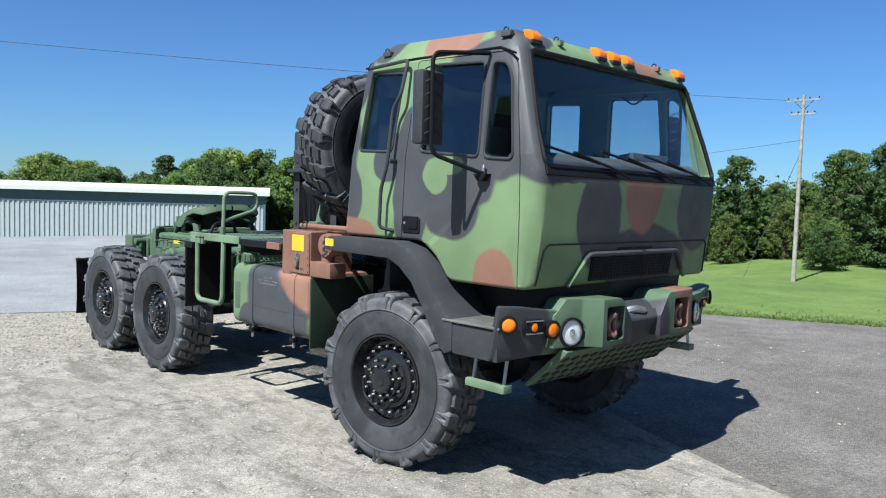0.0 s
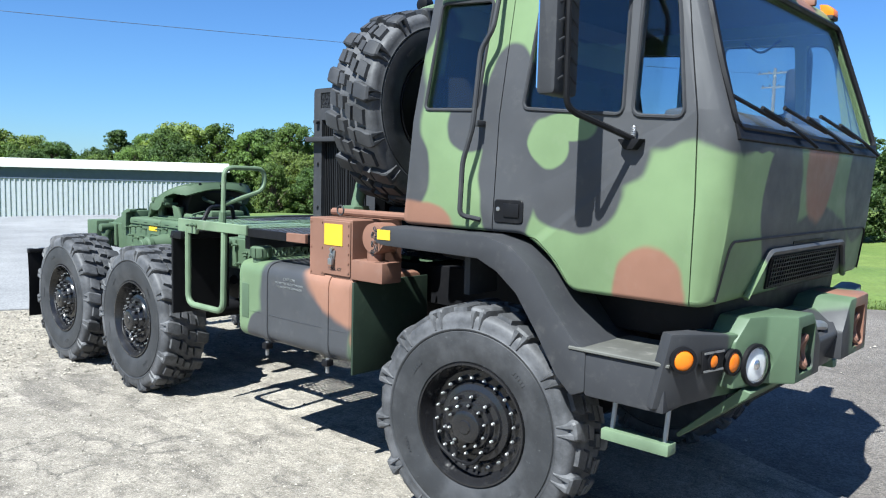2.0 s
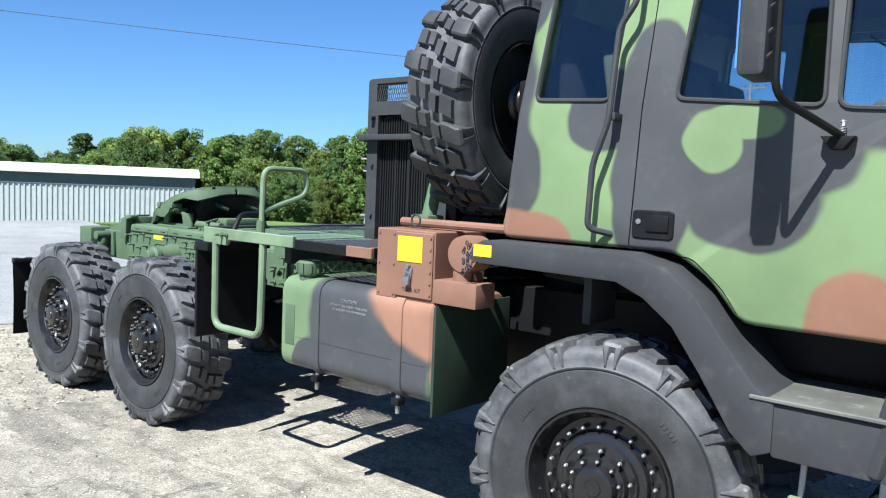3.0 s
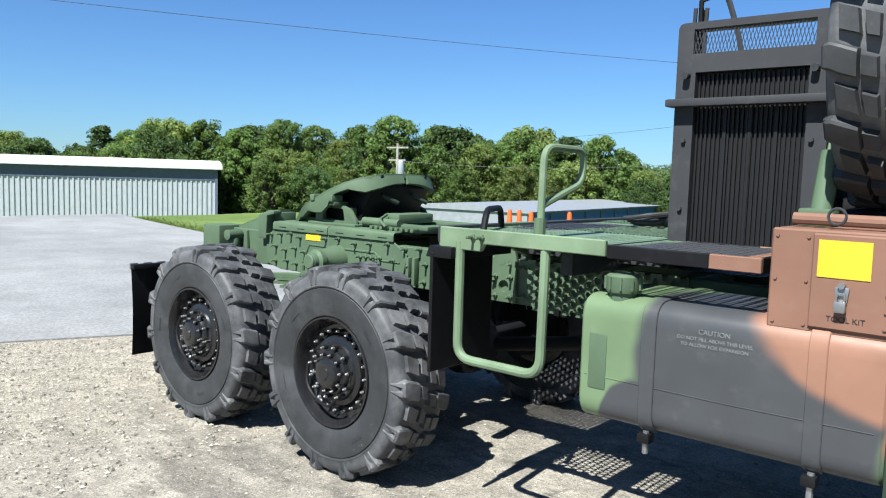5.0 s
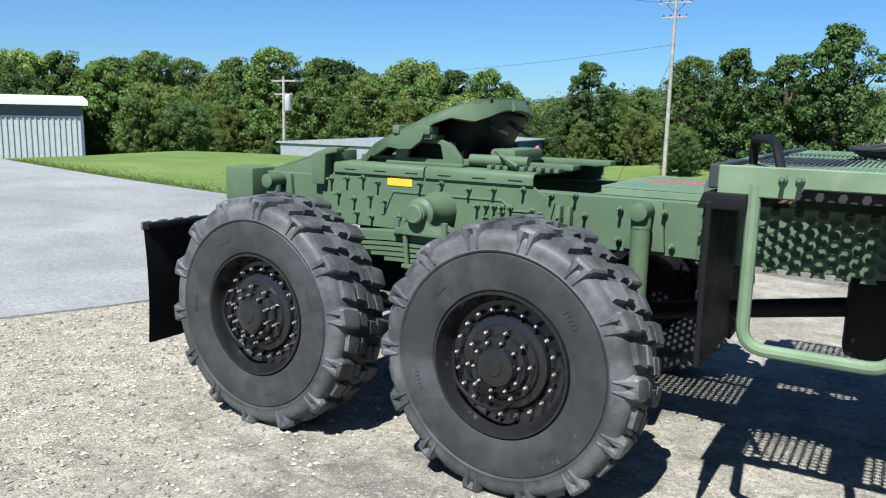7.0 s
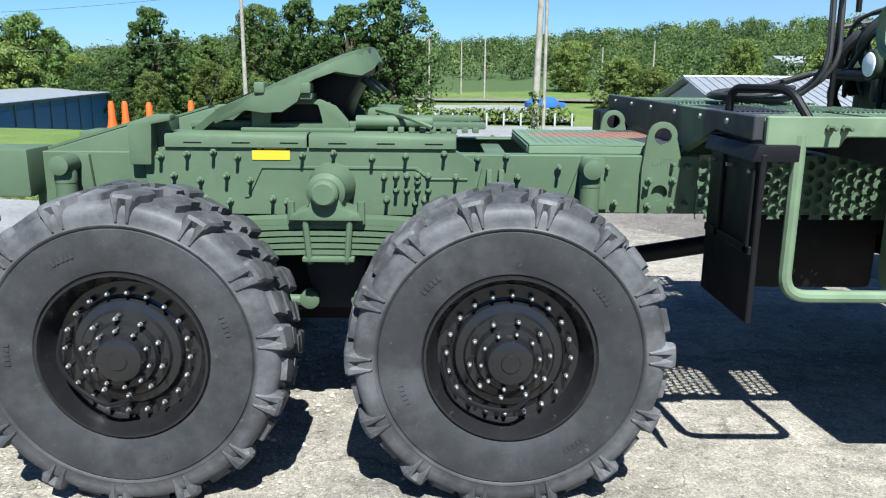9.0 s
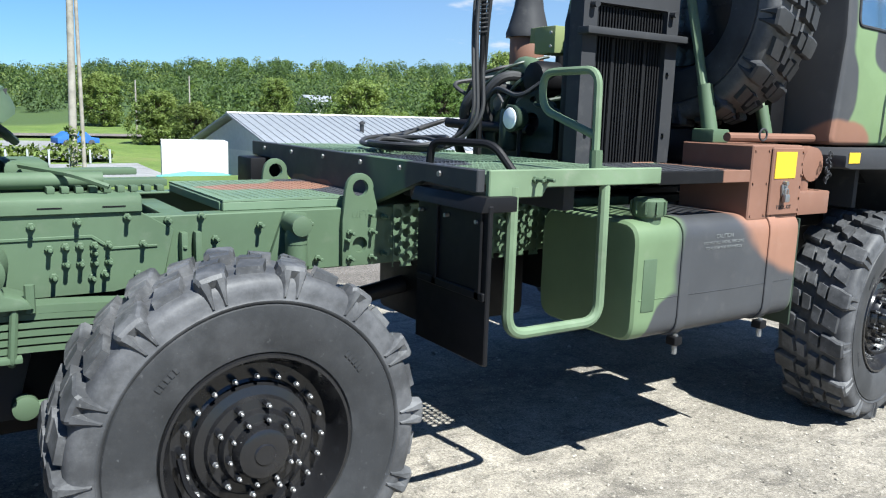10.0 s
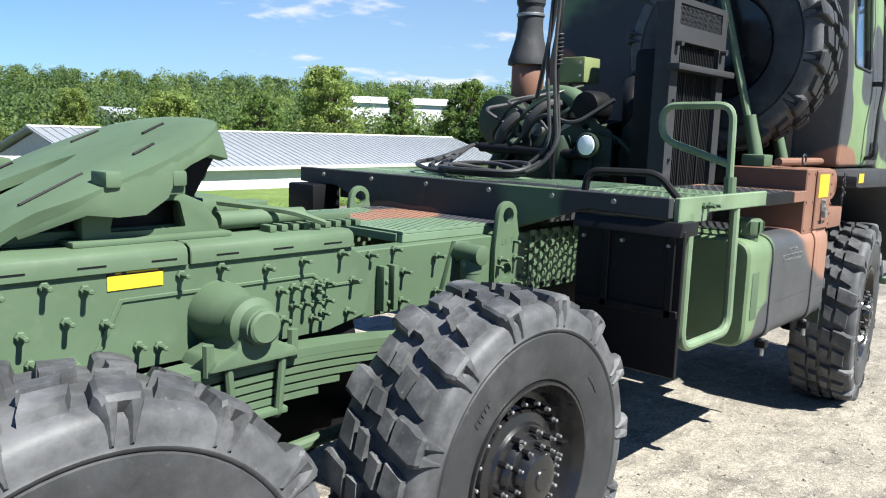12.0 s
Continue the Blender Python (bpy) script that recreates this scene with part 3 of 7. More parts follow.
def tyre_meshes():
    """Carcass with moulded side walls and smooth shoulders, and the block tread; the axle is y, the outer face is -y."""
    w = WIDE / 2
    half = [(0.308, w - 0.035), (0.322, w - 0.012), (0.35, w - 0.003), (0.395, w + 0.004), (0.445, w + 0.007), (0.474, w + 0.005), (0.478, w - 0.001), (0.482, w + 0.004),
            (0.490, w + 0.006), (0.496, w + 0.002), (0.520, w + 0.002), (0.545, w - 0.003), (0.560, w - 0.014), (0.569, w - 0.036), (0.571, w - 0.070), (0.571, 0.0)]
    prof = [(r, -y) for r, y in half] + [(r, y) for r, y in half[-2::-1]]
    wall = lathe(prof + [(0.29, 0.1), (0.29, -0.1)], 84, closed=True)
    for a in (0.6, 2.2, 4.1, 5.2):
        for k in range(5):
            t = a + k * 0.045
            lug(wall, [(t, -w - 0.004), (t + 0.03, -w - 0.004), (t + 0.03, -w - 0.0075), (t, -w - 0.0075)], 0.415, 0.436, 0.0)
    tread = bmesh.new()
    n = 14
    p = 2 * math.pi / n

    def strip(s, stations, base):
        """A proud rib that follows the shoulder; stations: (across y, radius, angle from, angle to)."""
        top, low = [], []
        for (y, r, a0, a1), (by, br) in zip(stations, base):
            e = 0.010 / r if a1 - a0 > 0.06 else 0.004 / r
            row = [(a0, r - 0.007), (a0 + e, r), ((a0 + a1) / 2, r + 0.001), (a1 - e, r), (a1, r - 0.007)]
            tilt = 0.007 * max(0.0, (y - w * 0.9) / (w * 0.15))
            top.append([tread.verts.new((q * math.sin(a), s * (y - (tilt if j in (0, 4) else 0)), q * math.cos(a))) for j, (a, q) in enumerate(row)])
            low.append([tread.verts.new((br * math.sin(a), s * by, br * math.cos(a))) for a in (a0 - 0.012, a1 + 0.012)])
        for i in range(len(top) - 1):
            for j in range(4):
                tread.faces.new((top[i][j], top[i][j + 1], top[i + 1][j + 1], top[i + 1][j]))
            tread.faces.new((low[i][0], top[i][0], top[i + 1][0], low[i + 1][0]))
            tread.faces.new((top[i][4], low[i][1], low[i + 1][1], top[i + 1][4]))
        for i in (0, -1):
            tread.faces.new([low[i][0]] + top[i] + [low[i][1]])

    for s in (-1, 1):
        for k in range(n):
            a = k * p + (0 if s < 0 else p / 2)
            h = 0.084
            lean = -0.05 * s
            # long shoulder lug; its foot runs down the wall as two legs with a slot between
            strip(s, [(w * 0.40, 0.603, a - h + lean, a + h * 0.95 + lean), (w * 0.66, 0.603, a - h + lean * 0.5, a + h + lean * 0.5), (w * 0.86, 0.602, a - h * 0.96, a + h * 0.96), (w * 0.965, 0.597, a - h * 0.9, a + h * 0.9), (w * 1.012, 0.584, a - h * 0.84, a + h * 0.84)],
                  [(w * 0.36, 0.56), (w * 0.66, 0.56), (w * 0.8, 0.56), (w * 0.86, 0.555), (w * 0.90, 0.548)])
            for a0, a1, b0, b1 in ((a - h * 0.84, a - h * 0.20, a - h * 0.60, a - h * 0.34), (a + h * 0.20, a + h * 0.84, a + h * 0.34, a + h * 0.60)):
                strip(s, [(w * 1.012, 0.585, a0, a1), (w * 1.040, 0.552, (a0 + b0) / 2, (a1 + b1) / 2), (w * 1.040, 0.502, b0, b1)], [(w * 0.90, 0.56), (w * 0.93, 0.54), (w * 0.95, 0.50)])
            # inner blocks, staggered between the lugs
            b = a + p / 2
            lug(tread, [(b - h * 1.0, s * w * 0.76), (b + h * 0.95, s * w * 0.80), (b + h * 1.05 + lean, s * w * 0.40), (b - h * 0.85 + lean, s * w * 0.34)], 0.55, TYRE_R + 0.001, 0.009)
            lug(tread, [(b - h * 0.95 + lean, s * w * 0.27), (b + h * 0.85 + lean, s * w * 0.33), (b + h * 0.9 + lean * 1.6, s * w * 0.04), (b - h * 0.8 + lean * 1.6, s * w * 0.03)], 0.55, TYRE_R + 0.002, 0.008)
            lug(tread, [(a - h * 0.8 + lean, s * w * 0.34), (a + h * 0.7 + lean, s * w * 0.36), (a + h * 0.8 + lean * 1.6, s * w * 0.05), (a - h * 0.7 + lean * 1.6, s * w * 0.04)], 0.55, TYRE_R + 0.002, 0.008)
    return finish(wall, 40), finish(tread, 32)


tyre_wall_mesh, tread_mesh = tyre_meshes()
W = WIDE / 2
rim_mesh = finish(lathe([(0.29, 0.12), (0.308, -W + 0.035), (0.316, -W + 0.018), (0.312, -W + 0.006), (0.303, -W + 0.006), (0.296, -W + 0.020), (0.290, -W + 0.036),
                         (0.283, -W + 0.050), (0.272, -W + 0.085), (0.262, -W + 0.098), (0.215, -W + 0.098), (0.205, -W + 0.092), (0.205, 0.12)], 64), 30)
hub_mesh = finish(lathe([(0.205, 0.05), (0.203, -W + 0.080), (0.196, -W + 0.068), (0.168, -W + 0.060), (0.160, -W + 0.048), (0.130, -W + 0.044), (0.124, -W + 0.030), (0.118, -W + 0.020),
                         (0.094, -W + 0.016), (0.088, -W - 0.004), (0.080, -W - 0.020), (0.066, -W - 0.026), (0.036, -W - 0.026), (0.032, -W - 0.032)], 48), 30)


def bolt_mesh(r, h):
    """A hexagon nut on a stud that points to -y."""
    bm = lathe([(r, 0.0), (r, -h * 0.6), (r * 0.8, -h * 0.66)], 6)
    lathe([(r * 0.55, -h * 0.5), (r * 0.55, -h), (r * 0.3, -h * 1.05)], 8, bm=bm)
    return finish(bm, 25)


lug_bolt, hub_bolt = bolt_mesh(0.0115, 0.046), bolt_mesh(0.0095, 0.036)
for me, r in ((lug_bolt, 0.0115), (hub_bolt, 0.0095)):
    me.materials.append(bolt_steel), me.materials.append(rim_paint)
    for f in me.polygons:
        f.material_index = 1 if math.hypot(f.center.x, f.center.z) > 0.6 * r else 0
tyre_wall_mesh.materials.append(wall_rubber)
tread_mesh.materials.append(tyre_rubber)
rim_mesh.materials.append(rim_paint)
hub_mesh.materials.append(rim_paint)
valve_mesh = finish(tube(bent([(-0.24, -W + 0.06, -0.04), (-0.2, -W + 0.03, -0.15), (-0.08, -W + 0.02, -0.205), (0.05, -W + 0.0, -0.19), (0.10, -W + 0.0, -0.12)], 0.08), 0.009, 6), 40)
valve_mesh.materials.append(black_metal)


def wheel(x, y, outer, spin, parent=truck, detail=True, z=HUB_Z, steer=0.0):
    """A wheel at axle place x; outer -1: its face looks to -y, 1: to +y."""
    m = pose(x, y, z, 0, 0, steer) @ pose(0, 0, 0, 0, 0, 0 if outer < 0 else 180) @ pose(0, 0, 0, 0, spin, 0)
    w = part("wheel", rim_mesh, None, parent, "black steel rim with dusty block-tread tyre", at=m)
    part("tyre", tyre_wall_mesh, None, w)
    part("tread", tread_mesh, None, w)
    part("hub", hub_mesh, None, w)
    if detail:
        part("air_line", valve_mesh, None, w)
        for count, rad, dep, mesh in ((20, 0.229, -W + 0.098, lug_bolt), (10, 0.146, -W + 0.047, lug_bolt), (10, 0.106, -W + 0.018, hub_bolt)):
            for k in range(count):
                a = 2 * math.pi * (k + 0.5) / count
                part("bolt", mesh, None, w, at=pose(rad * math.cos(a), dep, rad * math.sin(a)))
    return w


AXLES = (0.0, -3.655, -5.055)
for x, spin in zip(AXLES, (4, 11, 31)):
    out = 1.234 if x == 0.0 else 1.192
    steer = 7.5 if x == 0.0 else 0.0
    wheel(x, -out + W, -1, spin, steer=steer)
    wheel(x, out - W, 1, spin + 7, detail=False, steer=steer)
for x in AXLES:
    bm = rod((x, -0.95, HUB_Z), (x, 0.95, HUB_Z), 0.075, 16)
    lathe([(0.10, -0.16), (0.20, -0.10), (0.215, 0.0), (0.20, 0.10), (0.10, 0.16)], 20, centre=(x, 0.05, HUB_Z), bm=bm)
    part("axle", bm, black_metal, truck)
    for s in (-1, 1):
        part("brake_drum", lathe([(0.08, -0.10), (0.2, -0.09), (0.2, 0.07), (0.1, 0.09)], 24, centre=(x, s * 0.80, HUB_Z)), black_metal, truck)

# chassis frame
SECTION[0] = REAR_AT
RAIL = 0.47
for s in (-1, 1):
    y0, y1 = s * RAIL, s * (RAIL - 0.09)
    c = [(y0, 1.0), (y1, 1.0), (y1, 1.012), (s * (RAIL - 0.012), 1.012), (s * (RAIL - 0.012), 1.238), (y1, 1.238), (y1, 1.25), (y0, 1.25)]
    part("frame_rail", prism(c, "x", -5.62, -1.4, 0.004, 1), chassis_paint, truck, "green riveted steel frame rail")
    part("front_frame_rail", prism(c, "x", -1.4, 0.9, 0.004, 1), black_metal, truck, "black steel frame rail")
    # doubler plate over the rear axles, with a stepped lower flange
    part("side_plate", prism([(-5.15, 1.02), (-4.98, 0.985), (-3.95, 0.985), (-3.78, 1.02), (-3.74, 1.20), (-3.86, 1.275), (-5.06, 1.275), (-5.15, 1.20)], "y", s * (RAIL + 0.002), s * (RAIL + 0.014), 0.003, 1), green_paint, truck)
    part("seam_plate", prism([(-4.72, 1.06), (-4.66, 1.185), (-4.02, 1.185), (-3.96, 1.14), (-3.80, 1.14), (-3.80, 1.15), (-3.955, 1.15), (-4.015, 1.197), (-4.67, 1.197), (-4.74, 1.06)], "y", s * (RAIL + 0.014), s * (RAIL + 0.020), 0.002, 1), green_paint, truck)
    # rounded capping angle that carries the coupling
    cap = [(s * 0.30, 1.335), (s * 0.47, 1.335), (s * 0.492, 1.325), (s * 0.497, 1.305), (s * 0.497, 1.272), (s * 0.485, 1.272), (s * 0.485, 1.318), (s * 0.47, 1.325), (s * 0.30, 1.325)]
    for x0, x1 in ((-5.06, -4.47), (-4.462, -3.85)):
        part("capping_angle", prism(cap, "x", x0, x1, 0.003, 1), green_paint, truck)
    for k in range(6):
        x = -4.98 + k * 0.2
        part("slot", box(x, x + 0.075, s * 0.486, s * 0.4985, 1.292, 1.297), black_metal, truck)
for x in (0.75, -0.5, -1.3, -2.1, -2.85, -3.66, -4.36, -5.06, -5.58):
    part("cross_member", box(x - 0.05, x + 0.05, -0.38, 0.38, 1.02, 1.22, 0.01), chassis_paint, truck)

stud = lathe([(0.014, 0.0), (0.014, -0.012), (0.011, -0.014)], 6)
lathe([(0.0075, -0.01), (0.0075, -0.05), (0.005, -0.052)], 7, bm=stud)
stud_mesh = finish(stud, 25)
stud_mesh.materials.append(green_paint)
STUDS_HIGH = (-5.08, -4.97, -4.86, -4.76, -4.49, -4.36, -4.20, -4.06, -3.90, -3.76, -3.64)
STUDS_LOW = (-5.03, -4.90, -4.80, -4.62, -4.56, -4.14, -4.02, -3.98, -3.87, -3.70, -3.60)
for s in (-1, 1):
    for k, (a, b) in enumerate(zip(STUDS_HIGH, STUDS_LOW)):
        yy = s * (RAIL + 0.013)
        turn = pose(0, 0, 0, 0, 0, 0 if s < 0 else 180)
        for x, z in ((a, 1.235 + 0.01 * (k % 3)), (b, 1.045 + 0.012 * (k % 2)), (a + 0.05, 1.155 - 0.02 * (k % 2))):
            if -3.78 < x:
                yy = s * (RAIL + 0.001)
            part("stud", stud_mesh, None, truck, at=pose(x, yy, z) @ turn)
    for x in (-4.10, -4.055, -4.01, -3.965):
        for z in (1.16, 1.10):
            part("stud", stud_mesh, None, truck, at=pose(x, s * (RAIL + 0.014), z) @ pose(0, 0, 0, 0, 0, 0 if s < 0 else 180))
    for x, z in ((-2.88, 1.21), (-2.88, 1.05), (-3.06, 1.12), (-3.42, 1.20), (-3.42, 1.06), (-3.22, 1.20), (-3.18, 1.05), (-2.95, 1.22)):
        part("stud", stud_mesh, None, truck, at=pose(x, s * (RAIL + 0.012), z) @ pose(0, 0, 0, 0, 0, 0 if s < 0 else 180))
    # ribs beside the middle wheel
    for x in (-3.71, -3.66):
        part("rib", box(x - 0.012, x + 0.012, s * RAIL, s * (RAIL + 0.045), 1.02, 1.19, 0.006), green_paint, truck)

# leaf springs, saddles and trunnions
for s in (-1, 1):
    y0, y1 = s * 0.56, s * 0.66
    for k in range(6):
        half, top = 0.66 - 0.085 * k, 1.005 - 0.027 * k
        th = 0.026 if k == 0 else 0.019
        bm = bmesh.new()
        n = 12
        rows = []
        for i in range(n + 1):
            u = -1 + 2 * i / n
            x, z = -4.36 + half * u, top - 0.045 * u * u * (half / 0.66) ** 2
            rows.append([bm.verts.new(p) for p in ((x, y0, z), (x, y1, z), (x, y1, z - th), (x, y0, z - th))])
        for a, b in zip(rows, rows[1:]):
            for i in range(4):
                bm.faces.new((a[i], a[(i + 1) % 4], b[(i + 1) % 4], b[i]))
        bm.faces.new(rows[0]), bm.faces.new(rows[-1])
        part("spring_leaf", bevel(bm, 0.004, 1), green_paint, truck)
    hub = part("trunnion", lathe([(0.10, s * 0.48), (0.094, s * 0.54), (0.078, s * 0.58), (0.070, s * 0.64), (0.078, s * 0.645), (0.078, s * 0.68), (0.058, s * 0.695), (0.054, s * 0.725), (0.04, s * 0.732)], 28, centre=(-4.37, 0, 1.115)), green_paint, truck)
    part("bearing_cap", lathe([(0.050, s * 0.69), (0.050, s * 0.738), (0.042, s * 0.744)], 24, centre=(-4.37, 0, 1.115)), green_paint, hub)
    saddle = prism([(-4.52, 1.0), (-4.50, 1.03), (-4.44, 1.05), (-4.42, 1.10), (-4.32, 1.10), (-4.30, 1.05), (-4.24, 1.03), (-4.22, 1.0)], "y", s * 0.53, s * 0.70, 0.008, 2)
    part("saddle", saddle, green_paint, truck)
    for x in (-4.51, -4.23):
        part("saddle_bolt", rod((x, s * 0.67, 0.985), (x, s * 0.67, 1.075), 0.016, 8), green_paint, truck)
    for x in (-4.455, -4.275):
        part("u_bolt", tube(bent([(x, s * 0.54, 1.0), (x + 0.015 * (1 if x < -4.36 else -1), s * 0.54, 0.82), (x + 0.015 * (1 if x < -4.36 else -1), s * 0.68, 0.82), (x, s * 0.68, 1.0)], 0.02), 0.013, 8), green_paint, truck)
    part("clamp_plate", box(-4.47, -4.26, s * 0.53, s * 0.69, 0.825, 0.845, 0.005), green_paint, truck)
    # torque rods between the rear axles
    for x0, x1 in ((-5.02, -4.47), (-3.70, -4.25)):
        rodm = rod((x0, s * 0.52, 0.63), (x1, s * 0.52, 0.61), 0.024, 10)
        for x in (x0, x1):
            lathe([(0.03, s * 0.49), (0.042, s * 0.495), (0.042, s * 0.545), (0.028, s * 0.55)], 18, centre=(x, 0, 0.62), bm=rodm)
        part("torque_rod", rodm, green_paint, truck)
    part("rod_bracket", prism([(-4.50, 0.80), (-4.22, 0.80), (-4.28, 0.57), (-4.44, 0.57)], "y", s * 0.42, s * 0.50, 0.01), dark_paint, truck)
    # shock absorbers
    for x in (-3.30, -5.45):
        sh = part("shock_absorber", rod((x + 0.0, s * 0.56, 0.80), (x, s * 0.56, 1.16), 0.042, 16), green_paint, truck)
        part("shock_eye", lathe([(0.035, s * 0.49), (0.04, s * 0.50), (0.04, s * 0.62), (0.02, s * 0.625)], 16, centre=(x, 0, 1.205)), green_paint, sh)
        part("shock_collar", lathe([(0.044, 1.13), (0.044, 1.17), (0.03, 1.2)], 16, "z", (x, s * 0.56, 0)), green_paint, sh)
        part("shock_bracket", prism([(x - 0.10, 1.02), (x + 0.09, 1.02), (x + 0.07, 1.24), (x - 0.02, 1.25)], "y", s * RAIL, s * (RAIL + 0.025), 0.005), green_paint, truck)

# black plates added between the wheels to stand in for the dark gap there
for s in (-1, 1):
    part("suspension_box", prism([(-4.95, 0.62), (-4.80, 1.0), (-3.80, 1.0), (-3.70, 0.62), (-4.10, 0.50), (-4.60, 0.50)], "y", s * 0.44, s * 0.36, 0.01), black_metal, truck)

# lifting eyes with cast letters
for s in (-1, 1):
    ring = [(-3.075, 1.005), (-2.915, 1.005), (-2.915, 1.25), (-2.935, 1.33)] + [(-2.995 + 0.062 * math.cos(t), 1.335 + 0.062 * math.sin(t)) for t in np.linspace(0.1, math.pi - 0.1, 10)] + [(-3.06, 1.33), (-3.075, 1.2)]
    plate = prism(ring, "y", s * (RAIL + 0.002), s * (RAIL + 0.028), 0.005, 2)
    holes = [prism([(-2.995 + 0.036 * math.cos(t), 1.335 + 0.036 * math.sin(t)) for t in np.linspace(0, 2 * math.pi, 17)[:-1]], "y", -1, 1),
             prism([(-2.995 + 0.034 * math.cos(t), 1.095 + 0.034 * math.sin(t)) for t in np.linspace(0, 2 * math.pi, 17)[:-1]], "y", -1, 1)]
    eye = part("lifting_eye", cut(plate, holes), green_paint, truck)
    for x in (-3.045, -2.945):
        for z in (1.15, 1.04):
            part("stud", stud_mesh, None, eye, at=pose(x, s * (RAIL + 0.028), z) @ pose(0, 0, 0, 0, 0, 0 if s < 0 else 180))
    if s < 0:
        words("cast_word", "LIFT", 0.045, green_paint, pose(-2.995, -RAIL - 0.028, 1.225, 90, 0, 0), eye)

# yellow warning sticker on the frame
st = part("warning_sticker", box(-4.700, -4.543, -RAIL - 0.0175, -RAIL - 0.0145, 1.222, 1.262), yellow_paint, truck, "yellow warning sticker with black top band")
part("sticker_band", box(-4.700, -4.543, -RAIL - 0.0175, -RAIL - 0.0145, 1.263, 1.282), black_print, st)
part("sticker_writing", box(-4.648, -4.558, -RAIL - 0.019, -RAIL - 0.0176, 1.267, 1.278), yellow_paint, st)
part("warning_triangle", prism([(-4.680, 1.266), (-4.660, 1.266), (-4.670, 1.28)], "y", -RAIL - 0.019, -RAIL - 0.0176), yellow_paint, st)

# cab
SECTION[0] = CAB_AT
CAB_R, CAB_L = -1.125, 1.105
MID = (CAB_R + CAB_L) / 2


def cab_side(z):
    """Half breadth of the cab at a height: upright doors, then a slight lean inward to the roof."""
    half = (CAB_L - CAB_R) / 2
    if z > 2.10:
        half -= 0.075 * (min(z, 2.74) - 2.10) / 0.64
    if z > 2.74:
        half -= 0.10 * (z - 2.74) / 0.14
    return half


def cab_nose(x, z):
    """How far the sides are drawn in towards the front, by the distance from the front face."""
    front = 1.115 + (z - 1.305) * 0.10 if z < 2.0 else 1.185 - (z - 2.0) * 0.32
    u = max(0.0, 1 - max(0.0, front - x) / 0.12)
    return 0.062 * u * u


def inward(poly, k):
    """A polygon, given counter-clockwise or not, with its sides moved inward."""
    area = sum(p[0] * q[1] - q[0] * p[1] for p, q in zip(poly, poly[1:] + poly[:1]))
    sg = 1 if area > 0 else -1
    out = []
    for i, p in enumerate(poly):
        a, b = Vector(poly[i - 1]), Vector(poly[(i + 1) % len(poly)])
        d = (b - a).normalized()
        out.append((p[0] - d.y * sg * k, p[1] + d.x * sg * k))
    return out


def cab_solid(profile, layers):
    """A solid with the cab's side profile. layers: (depth below the side, inset of the profile)."""
    rows = [(s * (1 - d), k) for s, seq in ((-1, layers), (1, layers[::-1])) for d, k in seq]
    bm = bmesh.new()
    rings = [[bm.verts.new((x, y, z)) for x, z in inward(profile, k)] for y, k in rows]
    bm.faces.new(rings[0]), bm.faces.new(rings[-1][::-1])
    for A, B in zip(rings, rings[1:]):
        for i in range(len(A)):
            j = (i + 1) % len(A)
            bm.faces.new((A[i], A[j], B[j], B[i]))
    planes = [((0, 0, z), (0, 0, 1)) for z in (2.10, 2.74)]
    for d in (0.12, 0.08, 0.04):
        planes += [((1.185 - d, 0, 2.0), (1, 0, -0.10)), ((1.185 - d, 0, 2.0), (1, 0, 0.32))]
    for co, no in planes:
        bmesh.ops.bisect_plane(bm, geom=bm.verts[:] + bm.edges[:] + bm.faces[:], plane_co=co, plane_no=no)
    for v in bm.verts:
        s = 1 if v.co.y > 0 else -1
        v.co.y = MID + s * (cab_side(v.co.z) - cab_nose(v.co.x, v.co.z) - (1 - abs(v.co.y)))
    bmesh.ops.recalc_face_normals(bm, faces=bm.faces)
    bmesh.ops.triangulate(bm, faces=bm.faces)
    return bm


OUTER = [(-0.63, 1.545), (0.20, 1.545), (0.34, 1.46), (0.47, 1.305), (1.115, 1.305), (1.16, 1.60), (1.185, 1.98), (1.16, 2.06), (0.98, 2.62), (0.915, 2.80), (0.80, 2.885), (-0.36, 2.925), (-0.50, 2.80), (-0.50, 2.74)]
INNER = [(-0.58, 1.60), (0.22, 1.60), (0.38, 1.50), (0.50, 1.36), (1.065, 1.36), (1.11, 1.60), (1.135, 1.98), (1.105, 2.06), (0.93, 2.62), (0.86, 2.76), (0.78, 2.82), (-0.34, 2.85), (-0.44, 2.72)]
WIN_REAR = rounded([(-0.475, 2.155), (-0.115, 2.14), (-0.07, 2.675), (-0.42, 2.70)], 0.035)
WIN_DOOR = rounded([(0.17, 2.135), (0.708, 2.09), (0.685, 2.675), (0.225, 2.70)], 0.04)
WIN_VENT = rounded([(0.752, 2.085), (0.990, 2.070), (0.915, 2.56), (0.865, 2.655), (0.748, 2.67)], 0.045)
DOOR = rounded([(0.005, 1.53), (0.27, 1.53), (0.40, 1.42), (0.49, 1.29), (1.045, 1.29), (1.052, 1.75), (1.045, 2.08), (0.935, 2.64), (0.88, 2.725), (0.06, 2.745)], 0.03)
SHIELD = rounded([(MID - 1.036, 2.035), (MID + 1.036, 2.035), (MID + 1.018, 2.30), (MID + 0.945, 2.735), (MID - 0.945, 2.735), (MID - 1.018, 2.30)], 0.05)


def shrink(poly, k):
    cx, cz = sum(p[0] for p in poly) / len(poly), sum(p[1] for p in poly) / len(poly)
    return [(x + (cx - x) / math.hypot(x - cx, z - cz) * k, z + (cz - z) / math.hypot(x - cx, z - cz) * k) for x, z in poly]


